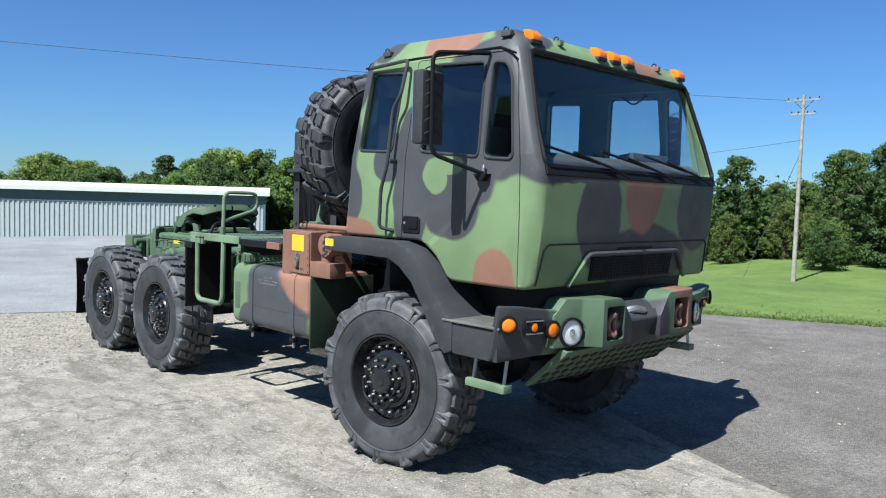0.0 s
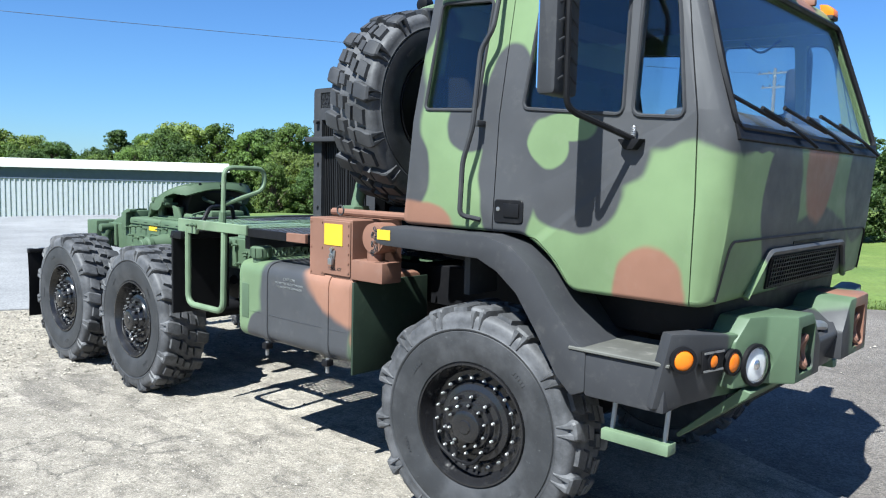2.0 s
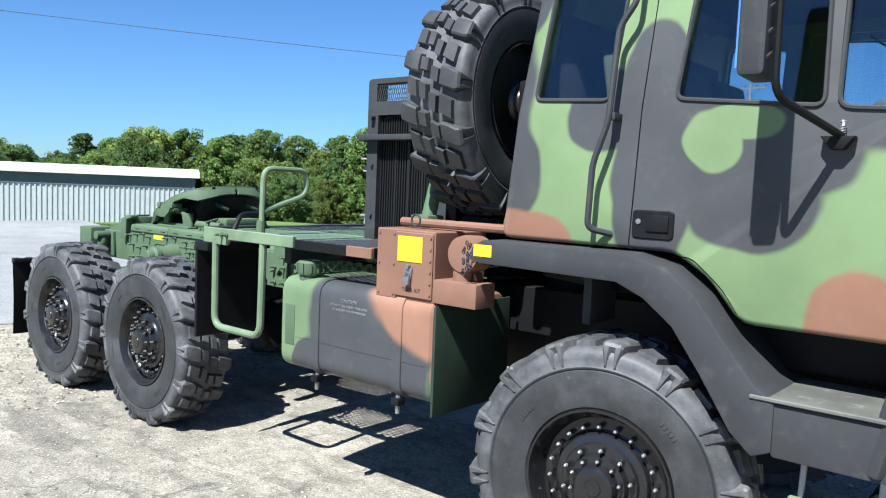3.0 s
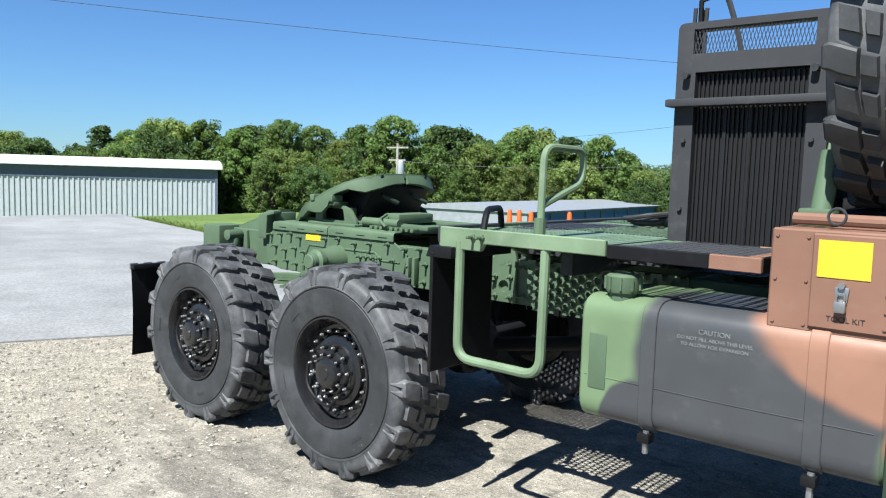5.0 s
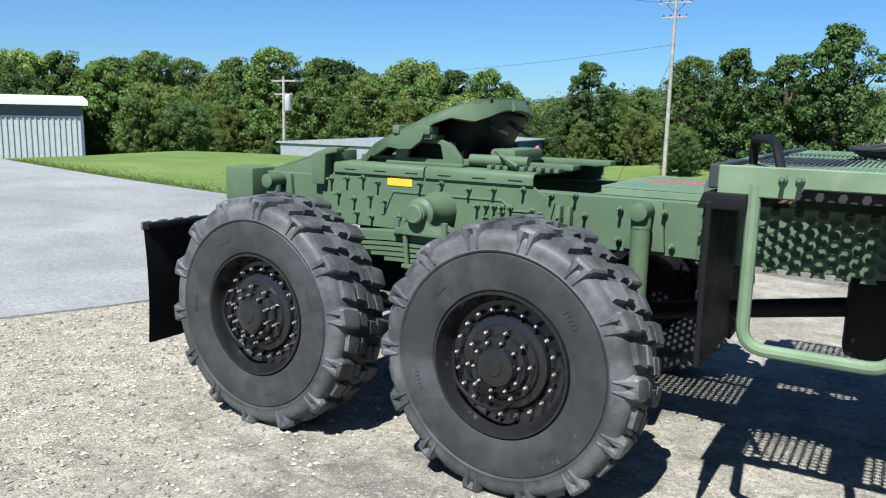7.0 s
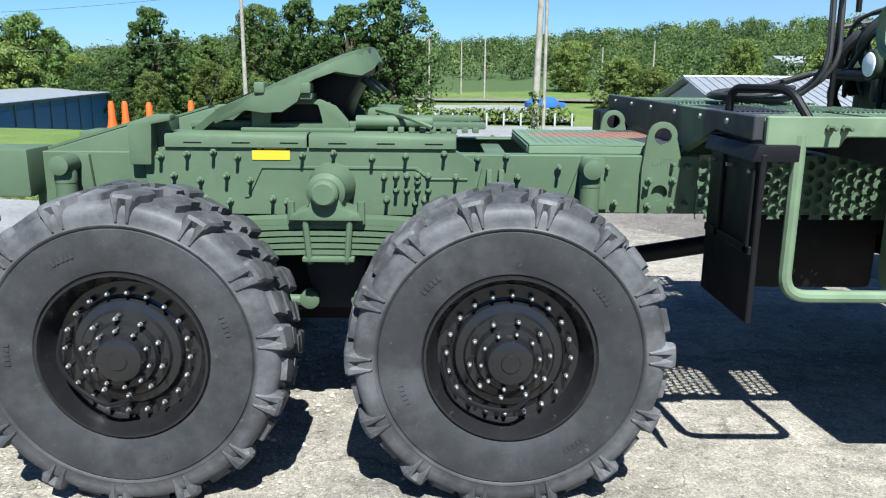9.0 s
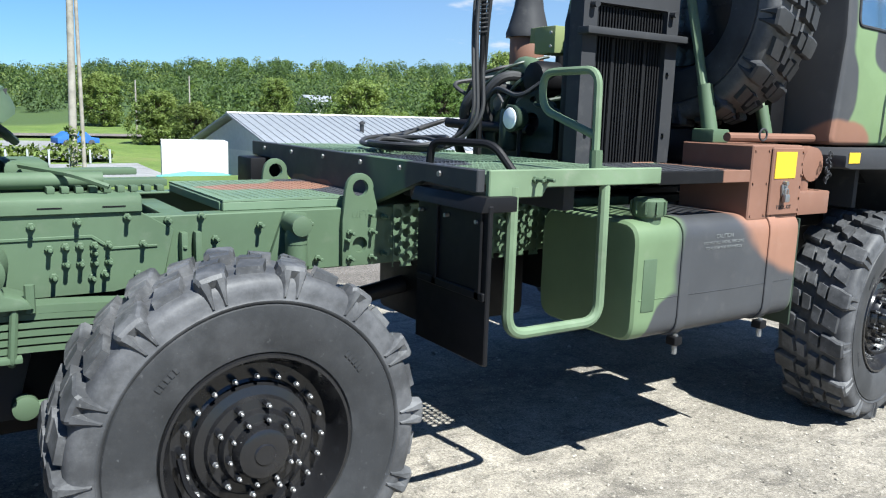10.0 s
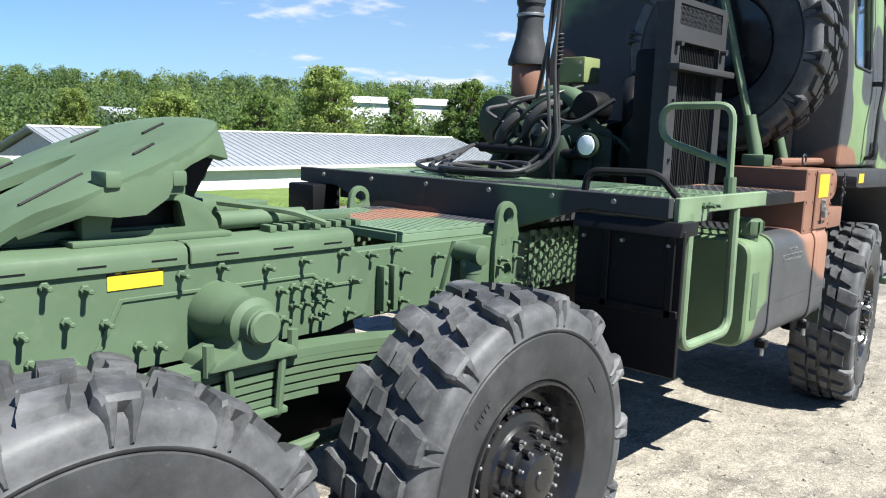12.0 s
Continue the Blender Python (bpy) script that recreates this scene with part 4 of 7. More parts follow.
holes = [prism(w, "y", -2, 2) for w in (WIN_REAR, WIN_DOOR, WIN_VENT)] + [prism(SHIELD, "x", 0.84, 1.6)]
ROUND = [(0.0, 0.024), (0.004, 0.013), (0.013, 0.004), (0.03, 0.0)]
solid, hollow = cab_solid(rounded(OUTER, 0.05, 3), ROUND), cab_solid(INNER, [(0.05, 0.0)])
slim = [prism(shrink(DOOR, 0.007), "y", *yy) for yy in ((-2, -0.6), (0.6, 2))]
cab = part("cab", cut(solid.copy(), [hollow] + holes + [prism(DOOR, "y", -2, -0.6), prism(DOOR, "y", 0.6, 2)]), cab_paint, truck, "camouflage-painted steel forward-control cab", 28)
for tool in slim:
    part("door", cut(cut(solid.copy(), [tool], "INTERSECT"), [hollow] + holes), cab_paint, cab, "camouflage-painted cab door", 28)


def on_side(p, out=0.0, s=-1):
    """A point (x, z) of the door side as a point in space, pushed outward."""
    return (p[0], MID + s * (cab_side(p[1]) + out), p[1])


for s in (-1, 1):
    for nm, w in (("rear_window", WIN_REAR), ("door_window", WIN_DOOR), ("vent_window", WIN_VENT)):
        bm = bmesh.new()
        ins = shrink(w, -0.004)
        a = [bm.verts.new(on_side(p, -0.018, s)) for p in ins]
        b = [bm.verts.new(on_side(p, -0.024, s)) for p in ins]
        bm.faces.new(a), bm.faces.new(b[::-1])
        for i in range(len(a)):
            j = (i + 1) % len(a)
            bm.faces.new((a[i], b[i], b[j], a[j]))
        g = part(nm, bm, side_glass, cab, "tinted side window glass", 0)
        g.visible_shadow = False
        part("window_seal", tube([on_side(p, 0.001, s) for p in w], 0.009, 6, True), dark_paint, cab)
    # dark rubber round the door, and drip rail above
    part("drip_rail", tube([on_side(p, 0.008, s) for p in ((-0.50, 2.745), (0.0, 2.765), (0.5, 2.757), (0.80, 2.750), (0.93, 2.70))], 0.007, 6), black_metal, cab)
    # grab rail behind the door
    part("grab_rail", tube(bent([on_side((-0.42, 2.735), 0.03, s), on_side((0.0, 2.75), 0.05, s), on_side((0.0, 2.52), 0.075, s), on_side((-0.065, 2.42), 0.075, s), on_side((-0.075, 2.05), 0.07, s), on_side((-0.135, 1.88), 0.07, s), on_side((-0.145, 1.62), 0.07, s), on_side((-0.07, 1.60), 0.0, s)], 0.035), 0.013, 8), dark_paint, cab, "dark steel grab rail")
    part("rail_bracket", box(-0.08, -0.05, MID + s * 1.10, MID + s * 1.18, 2.055, 2.085, 0.005), dark_paint, cab)

# windscreen, seal, header lamps
def on_front(y, z, out=0.0):
    x = 1.16 - (z - 2.06) * (0.18 / 0.56)
    return (x + out, y, z)


bm = bmesh.new()
a = [bm.verts.new(on_front(y, z, -0.016)) for y, z in shrink(SHIELD, -0.004)]
b = [bm.verts.new(on_front(y, z, -0.024)) for y, z in shrink(SHIELD, -0.004)]
bm.faces.new(a), bm.faces.new(b[::-1])
for i in range(len(a)):
    j = (i + 1) % len(a)
    bm.faces.new((a[i], b[i], b[j], a[j]))
g = part("windscreen", bm, shield_glass, cab, "clear windscreen glass", 0)
g.visible_shadow = False
part("windscreen_seal", tube([on_front(y, z, 0.002) for y, z in SHIELD], 0.016, 6, True), black_metal, cab)
for y in (-0.872, -0.165, 0.005, 0.180, 0.905):
    lampb = part("roof_marker_lamp", prism([(0.87, 2.805), (0.942, 2.80), (0.936, 2.838), (0.900, 2.868), (0.85, 2.875)], "y", y - 0.046, y + 0.046, 0.012, 2), amber, cab, "amber roof marker lamp")
    part("lamp_base", box(0.83, 0.936, y - 0.054, y + 0.054, 2.780, 2.806, 0.008), dark_paint, lampb)
for x, y, z in ((0.875, -0.60, 2.835), (0.875, 0.60, 2.835), (-0.33, -0.99, 2.84), (0.80, -1.0, 2.84), (0.80, 0.9, 2.84), (-0.33, 0.9, 2.84)):
    part("ring_plate", box(x - 0.04, x + 0.04, y - 0.02, y + 0.02, z - 0.02, z + 0.016, 0.006), cab_paint, cab)
    part("lifting_ring", tube([(x + 0.018 * math.cos(t), y - 0.012, z + 0.022 + 0.014 * math.sin(t)) for t in np.linspace(0, 2 * math.pi, 13)[:-1]], 0.005, 6, True), dark_paint, cab)

part("cowl_panel", prism([(1.160, 1.975), (1.150, 2.05), (1.174, 2.045), (1.194, 1.985)], "y", MID - 1.04, MID + 1.04, 0.003, 1), black_metal, cab, "black panel below the windscreen")
# wipers
for y in (-0.78, -0.19, 0.33):
    arm = part("wiper", tube(bent([on_front(y + 0.55, 1.99, 0.045), on_front(y + 0.40, 2.05, 0.03), on_front(y + 0.02, 2.13, 0.022)], 0.05), 0.009, 6), black_metal, cab)
    part("wiper_blade", tube([on_front(y - 0.26, 2.155, 0.014), on_front(y + 0.28, 2.075, 0.014)], 0.009, 6), black_metal, arm)

# nose: hood panel seams, grille recess, lower valance
def nose(y, z, out=0.0):
    return (1.115 + (z - 1.305) * (0.045 / 0.295) + out if z < 1.6 else 1.16 + (z - 1.6) * (0.025 / 0.38) + out, y, z)


NW = 1.03
part("nose_seam", tube(bent([nose(MID - NW, 1.33, 0.001), nose(MID - NW + 0.03, 1.545, 0.003), nose(MID - NW + 0.06, 1.575, 0.003), nose(MID + NW - 0.06, 1.575, 0.003), nose(MID + NW - 0.03, 1.545, 0.003), nose(MID + NW, 1.33, 0.001)], 0.04), 0.006, 6), black_metal, cab)
part("nose_slot", prism([nose(0, 1.53)[:1] + (1.53,), (nose(0, 1.545)[0], 1.545), (nose(0, 1.545)[0] + 0.004, 1.545), (nose(0, 1.53)[0] + 0.004, 1.53)], "y", MID - 0.22, MID + 0.22), black_metal, cab)
gr = part("grille", prism([(nose(0, 1.335)[0] + 0.002, 1.335), (nose(0, 1.485)[0] + 0.002, 1.485), (nose(0, 1.485)[0] + 0.012, 1.485), (nose(0, 1.335)[0] + 0.012, 1.335)], "y", MID - 0.50, MID + 0.50, 0.003, 1), black_metal, cab, "black mesh grille panel")
rim = []
for y, z in ((MID - 0.72, 1.315), (MID - 0.55, 1.51), (MID + 0.55, 1.51), (MID + 0.72, 1.315)):
    rim.append(nose(y, z, 0.012))
part("grille_surround", tube(bent(rim, 0.04), 0.016, 6), cab_paint, cab)
for k in range(30):
    y = MID - 0.48 + k * 0.033
    part("grille_bar", rod(nose(y, 1.345, 0.014), nose(y, 1.478, 0.014), 0.004, 4), black_metal, gr)
for j in range(7):
    z = 1.35 + j * 0.02
    part("grille_bar", rod(nose(MID - 0.49, z, 0.014), nose(MID + 0.49, z, 0.014), 0.004, 4), black_metal, gr)
# sunken floor under the cab
part("cab_floor_pan", prism([(-0.55, 1.60), (0.25, 1.60), (0.5, 1.33), (1.06, 1.33), (1.04, 1.12), (0.55, 1.12), (0.35, 1.30), (-0.55, 1.36)], "y", -0.88, 0.80, 0.02), black_metal, cab)

# inside the cab
inside = part("dashboard", prism([(1.09, 1.75), (1.09, 2.08), (1.00, 2.135), (0.82, 2.12), (0.80, 1.75)], "y", MID - 0.98, MID + 0.98, 0.03, 3), dash_grey, cab)
part("instrument_hood", prism([(0.96, 2.08), (0.94, 2.20), (0.80, 2.18), (0.80, 2.08)], "y", 0.25, 0.75, 0.02), interior, cab)
sw = part("steering_wheel", tube([(0.72 + 0.11 * math.sin(t) * 0.5, 0.5 + 0.21 * math.cos(t), 2.06 + 0.21 * math.sin(t) * 0.62) for t in np.linspace(0, 2 * math.pi, 25)[:-1]], 0.014, 6, True), interior, cab)
part("steering_column", rod((0.72, 0.5, 2.06), (0.95, 0.5, 1.9), 0.03), interior, sw)
for y in (-0.62, 0.0, 0.52):
    seat = part("seat", box(-0.15, 0.35, y - 0.23, y + 0.23, 1.72, 1.88, 0.05, 3), seat_cloth, cab)
    part("backrest", prism([(-0.22, 1.82), (-0.10, 1.82), (-0.22, 2.42), (-0.33, 2.40)], "y", y - 0.22, y + 0.22, 0.04, 3), seat_cloth, seat)
part("rear_trim", box(-0.50, -0.46, MID - 0.95, MID + 0.95, 1.62, 2.72, 0.01), interior, cab)
part("headliner", box(-0.33, 0.88, MID - 0.88, MID + 0.88, 2.79, 2.806, 0.005), interior, cab)
part("cab_floor", box(-0.5, 1.05, MID - 1.0, MID + 1.0, 1.61, 1.63), interior, cab)
part("bulkhead_strap", tube(bent([(0.4, 0.92, 2.70), (0.5, 0.93, 2.62), (0.62, 0.93, 2.70)], 0.05), 0.008, 6), interior, cab)

# door handles
for s in (-1, 1):
    yy = MID + s * cab_side(1.66)
    h = part("door_handle", prism(rounded([(0.022, 1.592), (0.198, 1.592), (0.198, 1.705), (0.022, 1.705)], 0.02), "y", yy - s * 0.005, yy + s * 0.007, 0.004, 1), black_metal, cab, "recessed black door handle")
    part("handle_paddle", box(0.085, 0.178, yy + s * 0.006, yy + s * 0.014, 1.622, 1.687, 0.006), black_metal, h)
    part("lock", lathe([(0.011, yy + s * 0.006), (0.011, yy + s * 0.011), (0.006, yy + s * 0.012)], 14, centre=(0.05, 0, 1.659)), bolt_steel, h)

# door mirrors on tubular arms
for s in (-1, 1):
    yo = MID + s * 1.43
    arm = part("mirror_arm", tube(bent([on_side((0.72, 2.72), 0.01, s), (0.64, yo + s * 0.03, 2.675), (0.645, yo + s * 0.03, 2.09), on_side((0.775, 1.985), 0.03, s)], 0.06), 0.0135, 8), black_metal, cab, "black tubular mirror arm")
    part("arm_bracket", prism([(0.71, 1.985), (0.82, 1.985), (0.785, 1.94), (0.745, 1.94)], "y", MID + s * (cab_side(1.95) - 0.002), MID + s * (cab_side(1.95) + 0.05), 0.006), black_metal, arm)
    part("spring", tube([(0.775 + 0.009 * math.cos(k), MID + s * 1.14 + 0.009 * math.sin(k), 1.99 + k * 0.0012) for k in np.linspace(0, 40, 60)], 0.003, 5), bolt_steel, arm)
    housing = prism(rounded([(0.535, 2.145), (0.62, 2.145), (0.62, 2.575), (0.535, 2.575)], 0.02), "y", yo - 0.096, yo + 0.096, 0.016, 2)
    mr = part("mirror_housing", housing, dark_paint, arm, "dark grey ribbed mirror housing", at=Matrix.Translation((0.577, yo, 0)) @ pose(0, 0, 0, 0, 0, -5.0 * s) @ Matrix.Translation((-0.577, -yo, 0)))
    for k in range(6):
        z = 2.20 + k * 0.075
        part("housing_rib", tube([(0.621, yo - 0.078, z), (0.624, yo, z + 0.035), (0.621, yo + 0.078, z)], 0.005, 5), dark_paint, mr)
    part("mirror_glass", box(0.528, 0.5345, yo - 0.084, yo + 0.084, 2.17, 2.555), mirror_glass, mr)

# front fenders, steps and bumper
FEND = [(-0.72, 1.50), (-0.66, 1.535), (0.04, 1.535), (0.20, 1.495), (0.33, 1.40), (0.44, 1.26), (0.56, 1.12), (0.63, 1.08), (0.63, 0.90), (0.56, 0.87), (0.48, 0.94), (0.36, 1.12), (0.24, 1.28), (0.12, 1.37), (0.0, 1.42), (-0.66, 1.43), (-0.72, 1.44)]
for s in (-1, 1):
    ya, yb = s * 1.315, s * 0.80
    SECTION[0] = FENDER_AT
    f = part("front_fender", prism(FEND, "y", ya, yb, 0.014, 2), dark_paint, truck, "dark grey rounded front fender")
    part("inner_arch", prism([(-0.70, 1.43), (0.0, 1.42), (0.12, 1.37), (0.36, 1.12), (0.5, 0.95), (0.56, 1.12), (0.2, 1.5), (-0.7, 1.52)], "y", s * 0.80, s * 0.50, 0.0), black_metal, f)
    part("marker_sticker", box(-0.70, -0.60, s * 1.3185, s * 1.316, 1.462, 1.515, 0.0), yellow_paint, f, "yellow reflective marker")
    part("fender_stay", box(-0.25, -0.21, s * 1.10, s * 0.86, 1.20, 1.43, 0.004), dark_paint, f)
    SECTION[0] = BUMPER_AT
    st = part("step_box", prism([(0.585, 1.075), (1.03, 1.075), (1.03, 0.885), (0.66, 0.885)], "y", s * 1.285, s * 0.80, 0.012, 2), dark_paint, truck, "dark grey step box with scuffed tread")
    part("step_tread", prism([(0.575, 1.078), (1.05, 1.078), (1.05, 1.094), (0.575, 1.094)], "y", s * 1.30, s * 0.86, 0.004, 1), paint("scuffed_step", (0.09, 0.09, 0.08), 0.7, 0.3, 0.55) if s < 0 else dark_paint, st)
    hang = part("hanging_step", box(0.70, 1.02, s * 1.20, s * 1.12, 0.685, 0.735, 0.008), worn_green, truck, "worn green hanging foot step")
    for x in (0.735, 0.985):
        part("step_hanger", rod((x, s * 1.16, 0.72), (x, s * 1.13, 0.90), 0.011, 8), bolt_steel, hang)

# bumper: plan polygon, raised towing horns, lower skid
BUMP = [(1.00, -1.27), (1.06, -1.31), (1.112, -1.23), (1.16, -0.92), (1.22, -0.70), (1.30, -0.40), (1.30, 0.28), (1.245, 0.66), (1.19, 0.92), (1.13, 1.18), (1.06, 1.26), (1.00, 1.23)]
bm = prism(BUMP + [(1.0, 0.9), (1.0, -0.9)], "z", 0.90, 1.185)
for v in bm.verts:
    if v.co.z < 1.0:
        v.co.x -= 0.07
    elif abs(v.co.y) > 1.1:
        v.co.z += 0.035
    elif abs(v.co.y) < 0.45:
        v.co.z -= 0.10
bevel(bm, 0.014, 2)
bumper = part("bumper", bm, chassis_paint, truck, "steel front bumper with amber and clear lamps")
# towing horns: outline seen from the front, plan outline, middle of the pocket
HORNS = (([(-0.92, 0.95), (-0.92, 1.15), (-0.83, 1.25), (-0.42, 1.243), (-0.39, 1.225), (-0.28, 1.09), (-0.28, 0.95)], [(1.04, -0.93), (1.165, -0.93), (1.225, -0.71), (1.325, -0.62), (1.325, -0.27), (1.04, -0.27)], -0.485),
         ([(0.08, 0.95), (0.08, 1.09), (0.18, 1.225), (0.21, 1.243), (0.60, 1.25), (0.70, 1.17), (0.70, 0.95)], [(1.04, 0.07), (1.325, 0.07), (1.325, 0.52), (1.25, 0.66), (1.22, 0.71), (1.04, 0.71)], 0.365))
LAMPS = ((1.092, 1.262, 1.115, 0.043, (0.76, 0.65), "turn_signal", "round amber turn signal"),
         (1.136, 1.075, 1.092, 0.030, (0.97, 0.20), "side_marker", "small amber marker lamp in dark bezel"),
         (1.163, 0.925, 1.068, 0.045, (0.97, 0.20), "turn_signal", "round amber turn signal"),
         (1.212, 0.795, 1.045, 0.080, (0.96, 0.26), "headlamp", "round clear headlamp"))
for s, (front, plan, c) in zip((-1, 1), HORNS):
    hb = bevel(cut(prism(front, "x", 1.0, 1.5), [prism(plan, "z", 0.8, 1.4)], "INTERSECT"), 0.012, 2)
    pocket = prism(rounded([(c - 0.095, 0.985), (c + 0.105, 0.985), (c + 0.105, 1.195), (c - 0.095, 1.195)], 0.025), "x", 1.19, 1.5)
    socket = lathe([(0.088, -0.2), (0.088, 0.2)], 28, "x", (1.25, s * 0.775, 1.045))
    hn = part("tow_horn", cut(hb, [pocket, socket]), chassis_paint, bumper, "camouflage-painted tow horn with open pocket")
    part("tow_shackle", tube([(1.30 + 0.012 * math.cos(2 * t), c + 0.005 + 0.034 * math.sin(t), 1.075 + 0.066 * math.cos(t)) for t in np.linspace(0, 2 * math.pi, 21)[:-1]], 0.017, 8, True), brown_paint, hn, "rusty tow shackle")
    part("shackle_pin", rod((1.29, c - 0.05, 1.02), (1.29, c + 0.06, 1.02), 0.016, 10), brown_paint, hn)
    # lamp row on the slanted corner
    for lx, ly, z, r, (dx, dy), name, label in LAMPS:
        d = Vector((dx, s * dy, 0)).normalized()
        m = Matrix.Translation(Vector((lx, s * ly, z)) - d * 0.006) @ d.to_track_quat("Y", "Z").to_matrix().to_4x4()
        lens = lamp_white if name == "headlamp" else amber
        depth = 0.006 if name == "headlamp" else 0.018
        ob = part(name, lathe([(r, 0.0), (r, depth * 0.4), (r * 0.8, depth * 0.8), (r * 0.35, depth)], 24), lens, bumper, label, at=m)
        part("lamp_bezel", lathe([(r, -0.004), (r + 0.012, -0.004), (r + 0.012, 0.014), (r, 0.016)], 24, closed=True), black_metal, ob)
        if name == "side_marker":
            part("marker_plate", box(-0.072, 0.072, -0.002, 0.010, -0.046, 0.046, 0.006), black_metal, ob)
            for zz in (-0.037, 0.037):
                part("marker_bar", box(-0.066, 0.066, 0.010, 0.015, zz - 0.004, zz + 0.004), bolt_steel, ob)
        if name == "headlamp":
            part("bulb_shield", lathe([(0.022, 0.002), (0.022, 0.012), (0.012, 0.018)], 16), chrome, ob)
            part("headlamp_glass", lathe([(0.078, 0.004), (0.072, 0.018), (0.045, 0.030), (0.01, 0.034)], 24), lens_glass, ob)
skid = prism([(1.22, 0.93), (1.20, 0.90), (0.90, 0.66), (0.885, 0.675), (1.17, 0.94)], "y", -0.84, 0.78, 0.004, 1)
sk = part("skid_plate", skid, green_paint, bumper, "green perforated lower skid plate")
hole_mesh = finish(lathe([(0.03, 0.0), (0.03, 0.004)], 10, "z"), 0)
hole_mesh.materials.append(black_print)
for i in range(15):
    for j in range(4):
        u = (j + 0.5) / 4
        x, z = 1.20 - 0.30 * u, 0.90 - 0.24 * u
        y = -0.78 + i * 0.104 + (0.05 if j % 2 else 0)
        d = Vector((0.24, 0, -0.30)).normalized()
        q = d.to_track_quat("Z", "Y").to_matrix().to_4x4()
        part("hole", hole_mesh, None, sk, at=Matrix.Translation((x + d.x * 0.004, y, z + d.z * 0.004)) @ q)
part("winch_hook", tube(bent([(1.20, -0.22, 1.12), (1.26, -0.16, 1.15), (1.27, -0.05, 1.13), (1.22, 0.02, 1.11)], 0.04), 0.025, 8), bolt_steel, bumper)
part("winch_drum", rod((1.12, -0.28, 1.13), (1.12, 0.12, 1.13), 0.05, 14), black_metal, bumper)
# engine and gearbox mass under the cab
SECTION[0] = REAR_AT
part("engine_block", box(-0.9, 0.85, -0.36, 0.36, 0.78, 1.30, 0.05, 2), black_metal, truck)
part("gearbox", box(-1.8, -0.9, -0.28, 0.28, 0.72, 1.12, 0.06, 2), black_metal, truck)
part("transfer_case", box(-2.5, -1.9, -0.25, 0.28, 0.60, 0.98, 0.05, 2), black_metal, truck)
for a, b in ((-1.9, -0.2), (-2.5, -3.4), (-4.0, -4.75)):
    part("drive_shaft", rod((a, 0.0, 0.78), (b, 0.03, 0.62), 0.045, 12), black_metal, truck)

# fuel tank
TY0, TY1 = -1.205, -0.60
tank = part("fuel_tank", prism(rounded([(TY0, 0.715), (TY1, 0.715), (TY1, 1.235), (TY0, 1.235)], 0.095, 6), "x", -2.10, -0.985, 0.03, 3), tank_paint, truck, "camouflage-painted steel fuel tank")
for x in (-1.80, -1.20):
    band = part("tank_strap", prism(rounded([(TY0 - 0.008, 0.707), (TY1 + 0.008, 0.707), (TY1 + 0.008, 1.243), (TY0 - 0.008, 1.243)], 0.10, 6), "x", x - 0.03, x + 0.03, 0.003, 1), tank_paint, tank)
    part("strap_buckle", box(x - 0.028, x + 0.022, TY0 - 0.004, TY0 + 0.05, 0.672, 0.712, 0.008), black_metal, band)
    part("strap_bolt", rod((x, TY0 + 0.02, 0.63), (x, TY0 + 0.02, 0.72), 0.012, 8), bolt_steel, band)
part("tank_end_plate", box(-0.985, -0.97, TY0 + 0.012, -0.58, 0.66, 1.20, 0.004), dark_green, tank)
part("filler_neck", lathe([(0.055, 1.19), (0.055, 1.245), (0.064, 1.255)], 24, "z", (-1.96, -1.12, 0)), green_paint, tank)
cap_p = part("filler_cap", lathe([(0.066, 1.250), (0.070, 1.262), (0.070, 1.315), (0.060, 1.325), (0.02, 1.328)], 24, "z", (-1.96, -1.12, 0)), green_paint, tank, "green round filler cap")
for k in range(10):
    a = k * math.pi / 5
    part("cap_rib", box(-0.006, 0.006, -0.004, 0.004, 1.262, 1.314), green_paint, cap_p, at=pose(-1.96 + 0.071 * math.cos(a), -1.12 + 0.071 * math.sin(a), 0, 0, 0, math.degrees(a)))
part("tank_dent", box(-2.055, -1.975, TY0 - 0.004, TY0 + 0.01, 0.85, 1.08, 0.02, 2), green_paint, tank)
for z, size, text in ((1.150, 0.026, "CAUTION"), (1.122, 0.019, "DO NOT FILL ABOVE THIS LEVEL"), (1.098, 0.019, "TO ALLOW FOR EXPANSION")):
    words("printed_line", text, size, white_print, pose(-1.55, TY0 - 0.001, z, 90, 0, 0), tank)
part("weld_seam", tube([(-2.07, TY0 - 0.001, 0.905), (-1.5, TY0 - 0.001, 0.900), (-1.02, TY0 - 0.001, 0.905)], 0.0016, 6), tank_paint, tank)
# perforated plates beside and on the tank
def perforated(x0, x1, z0, z1, nx, nz, r):
    bm = bmesh.new()
    plate = prism([(x0, z0), (x1, z0), (x1, z1), (x0, z1)], "y", 0, 0.006)
    ph = bmesh.new()
    for i in range(nx):
        for j in range(nz):
            cx = x0 + (x1 - x0) * (i + 0.5) / nx
            cz = z0 + (z1 - z0) * (j + (0.7 if i % 2 else 0.25)) / nz
            prism([(cx + r * math.cos(t), cz + r * math.sin(t)) for t in np.linspace(0, 2 * math.pi, 9)[:-1]], "y", -0.02, 0.03, bm=ph)
    bm.free()
    return finish(cut(plate, [ph]), 0)


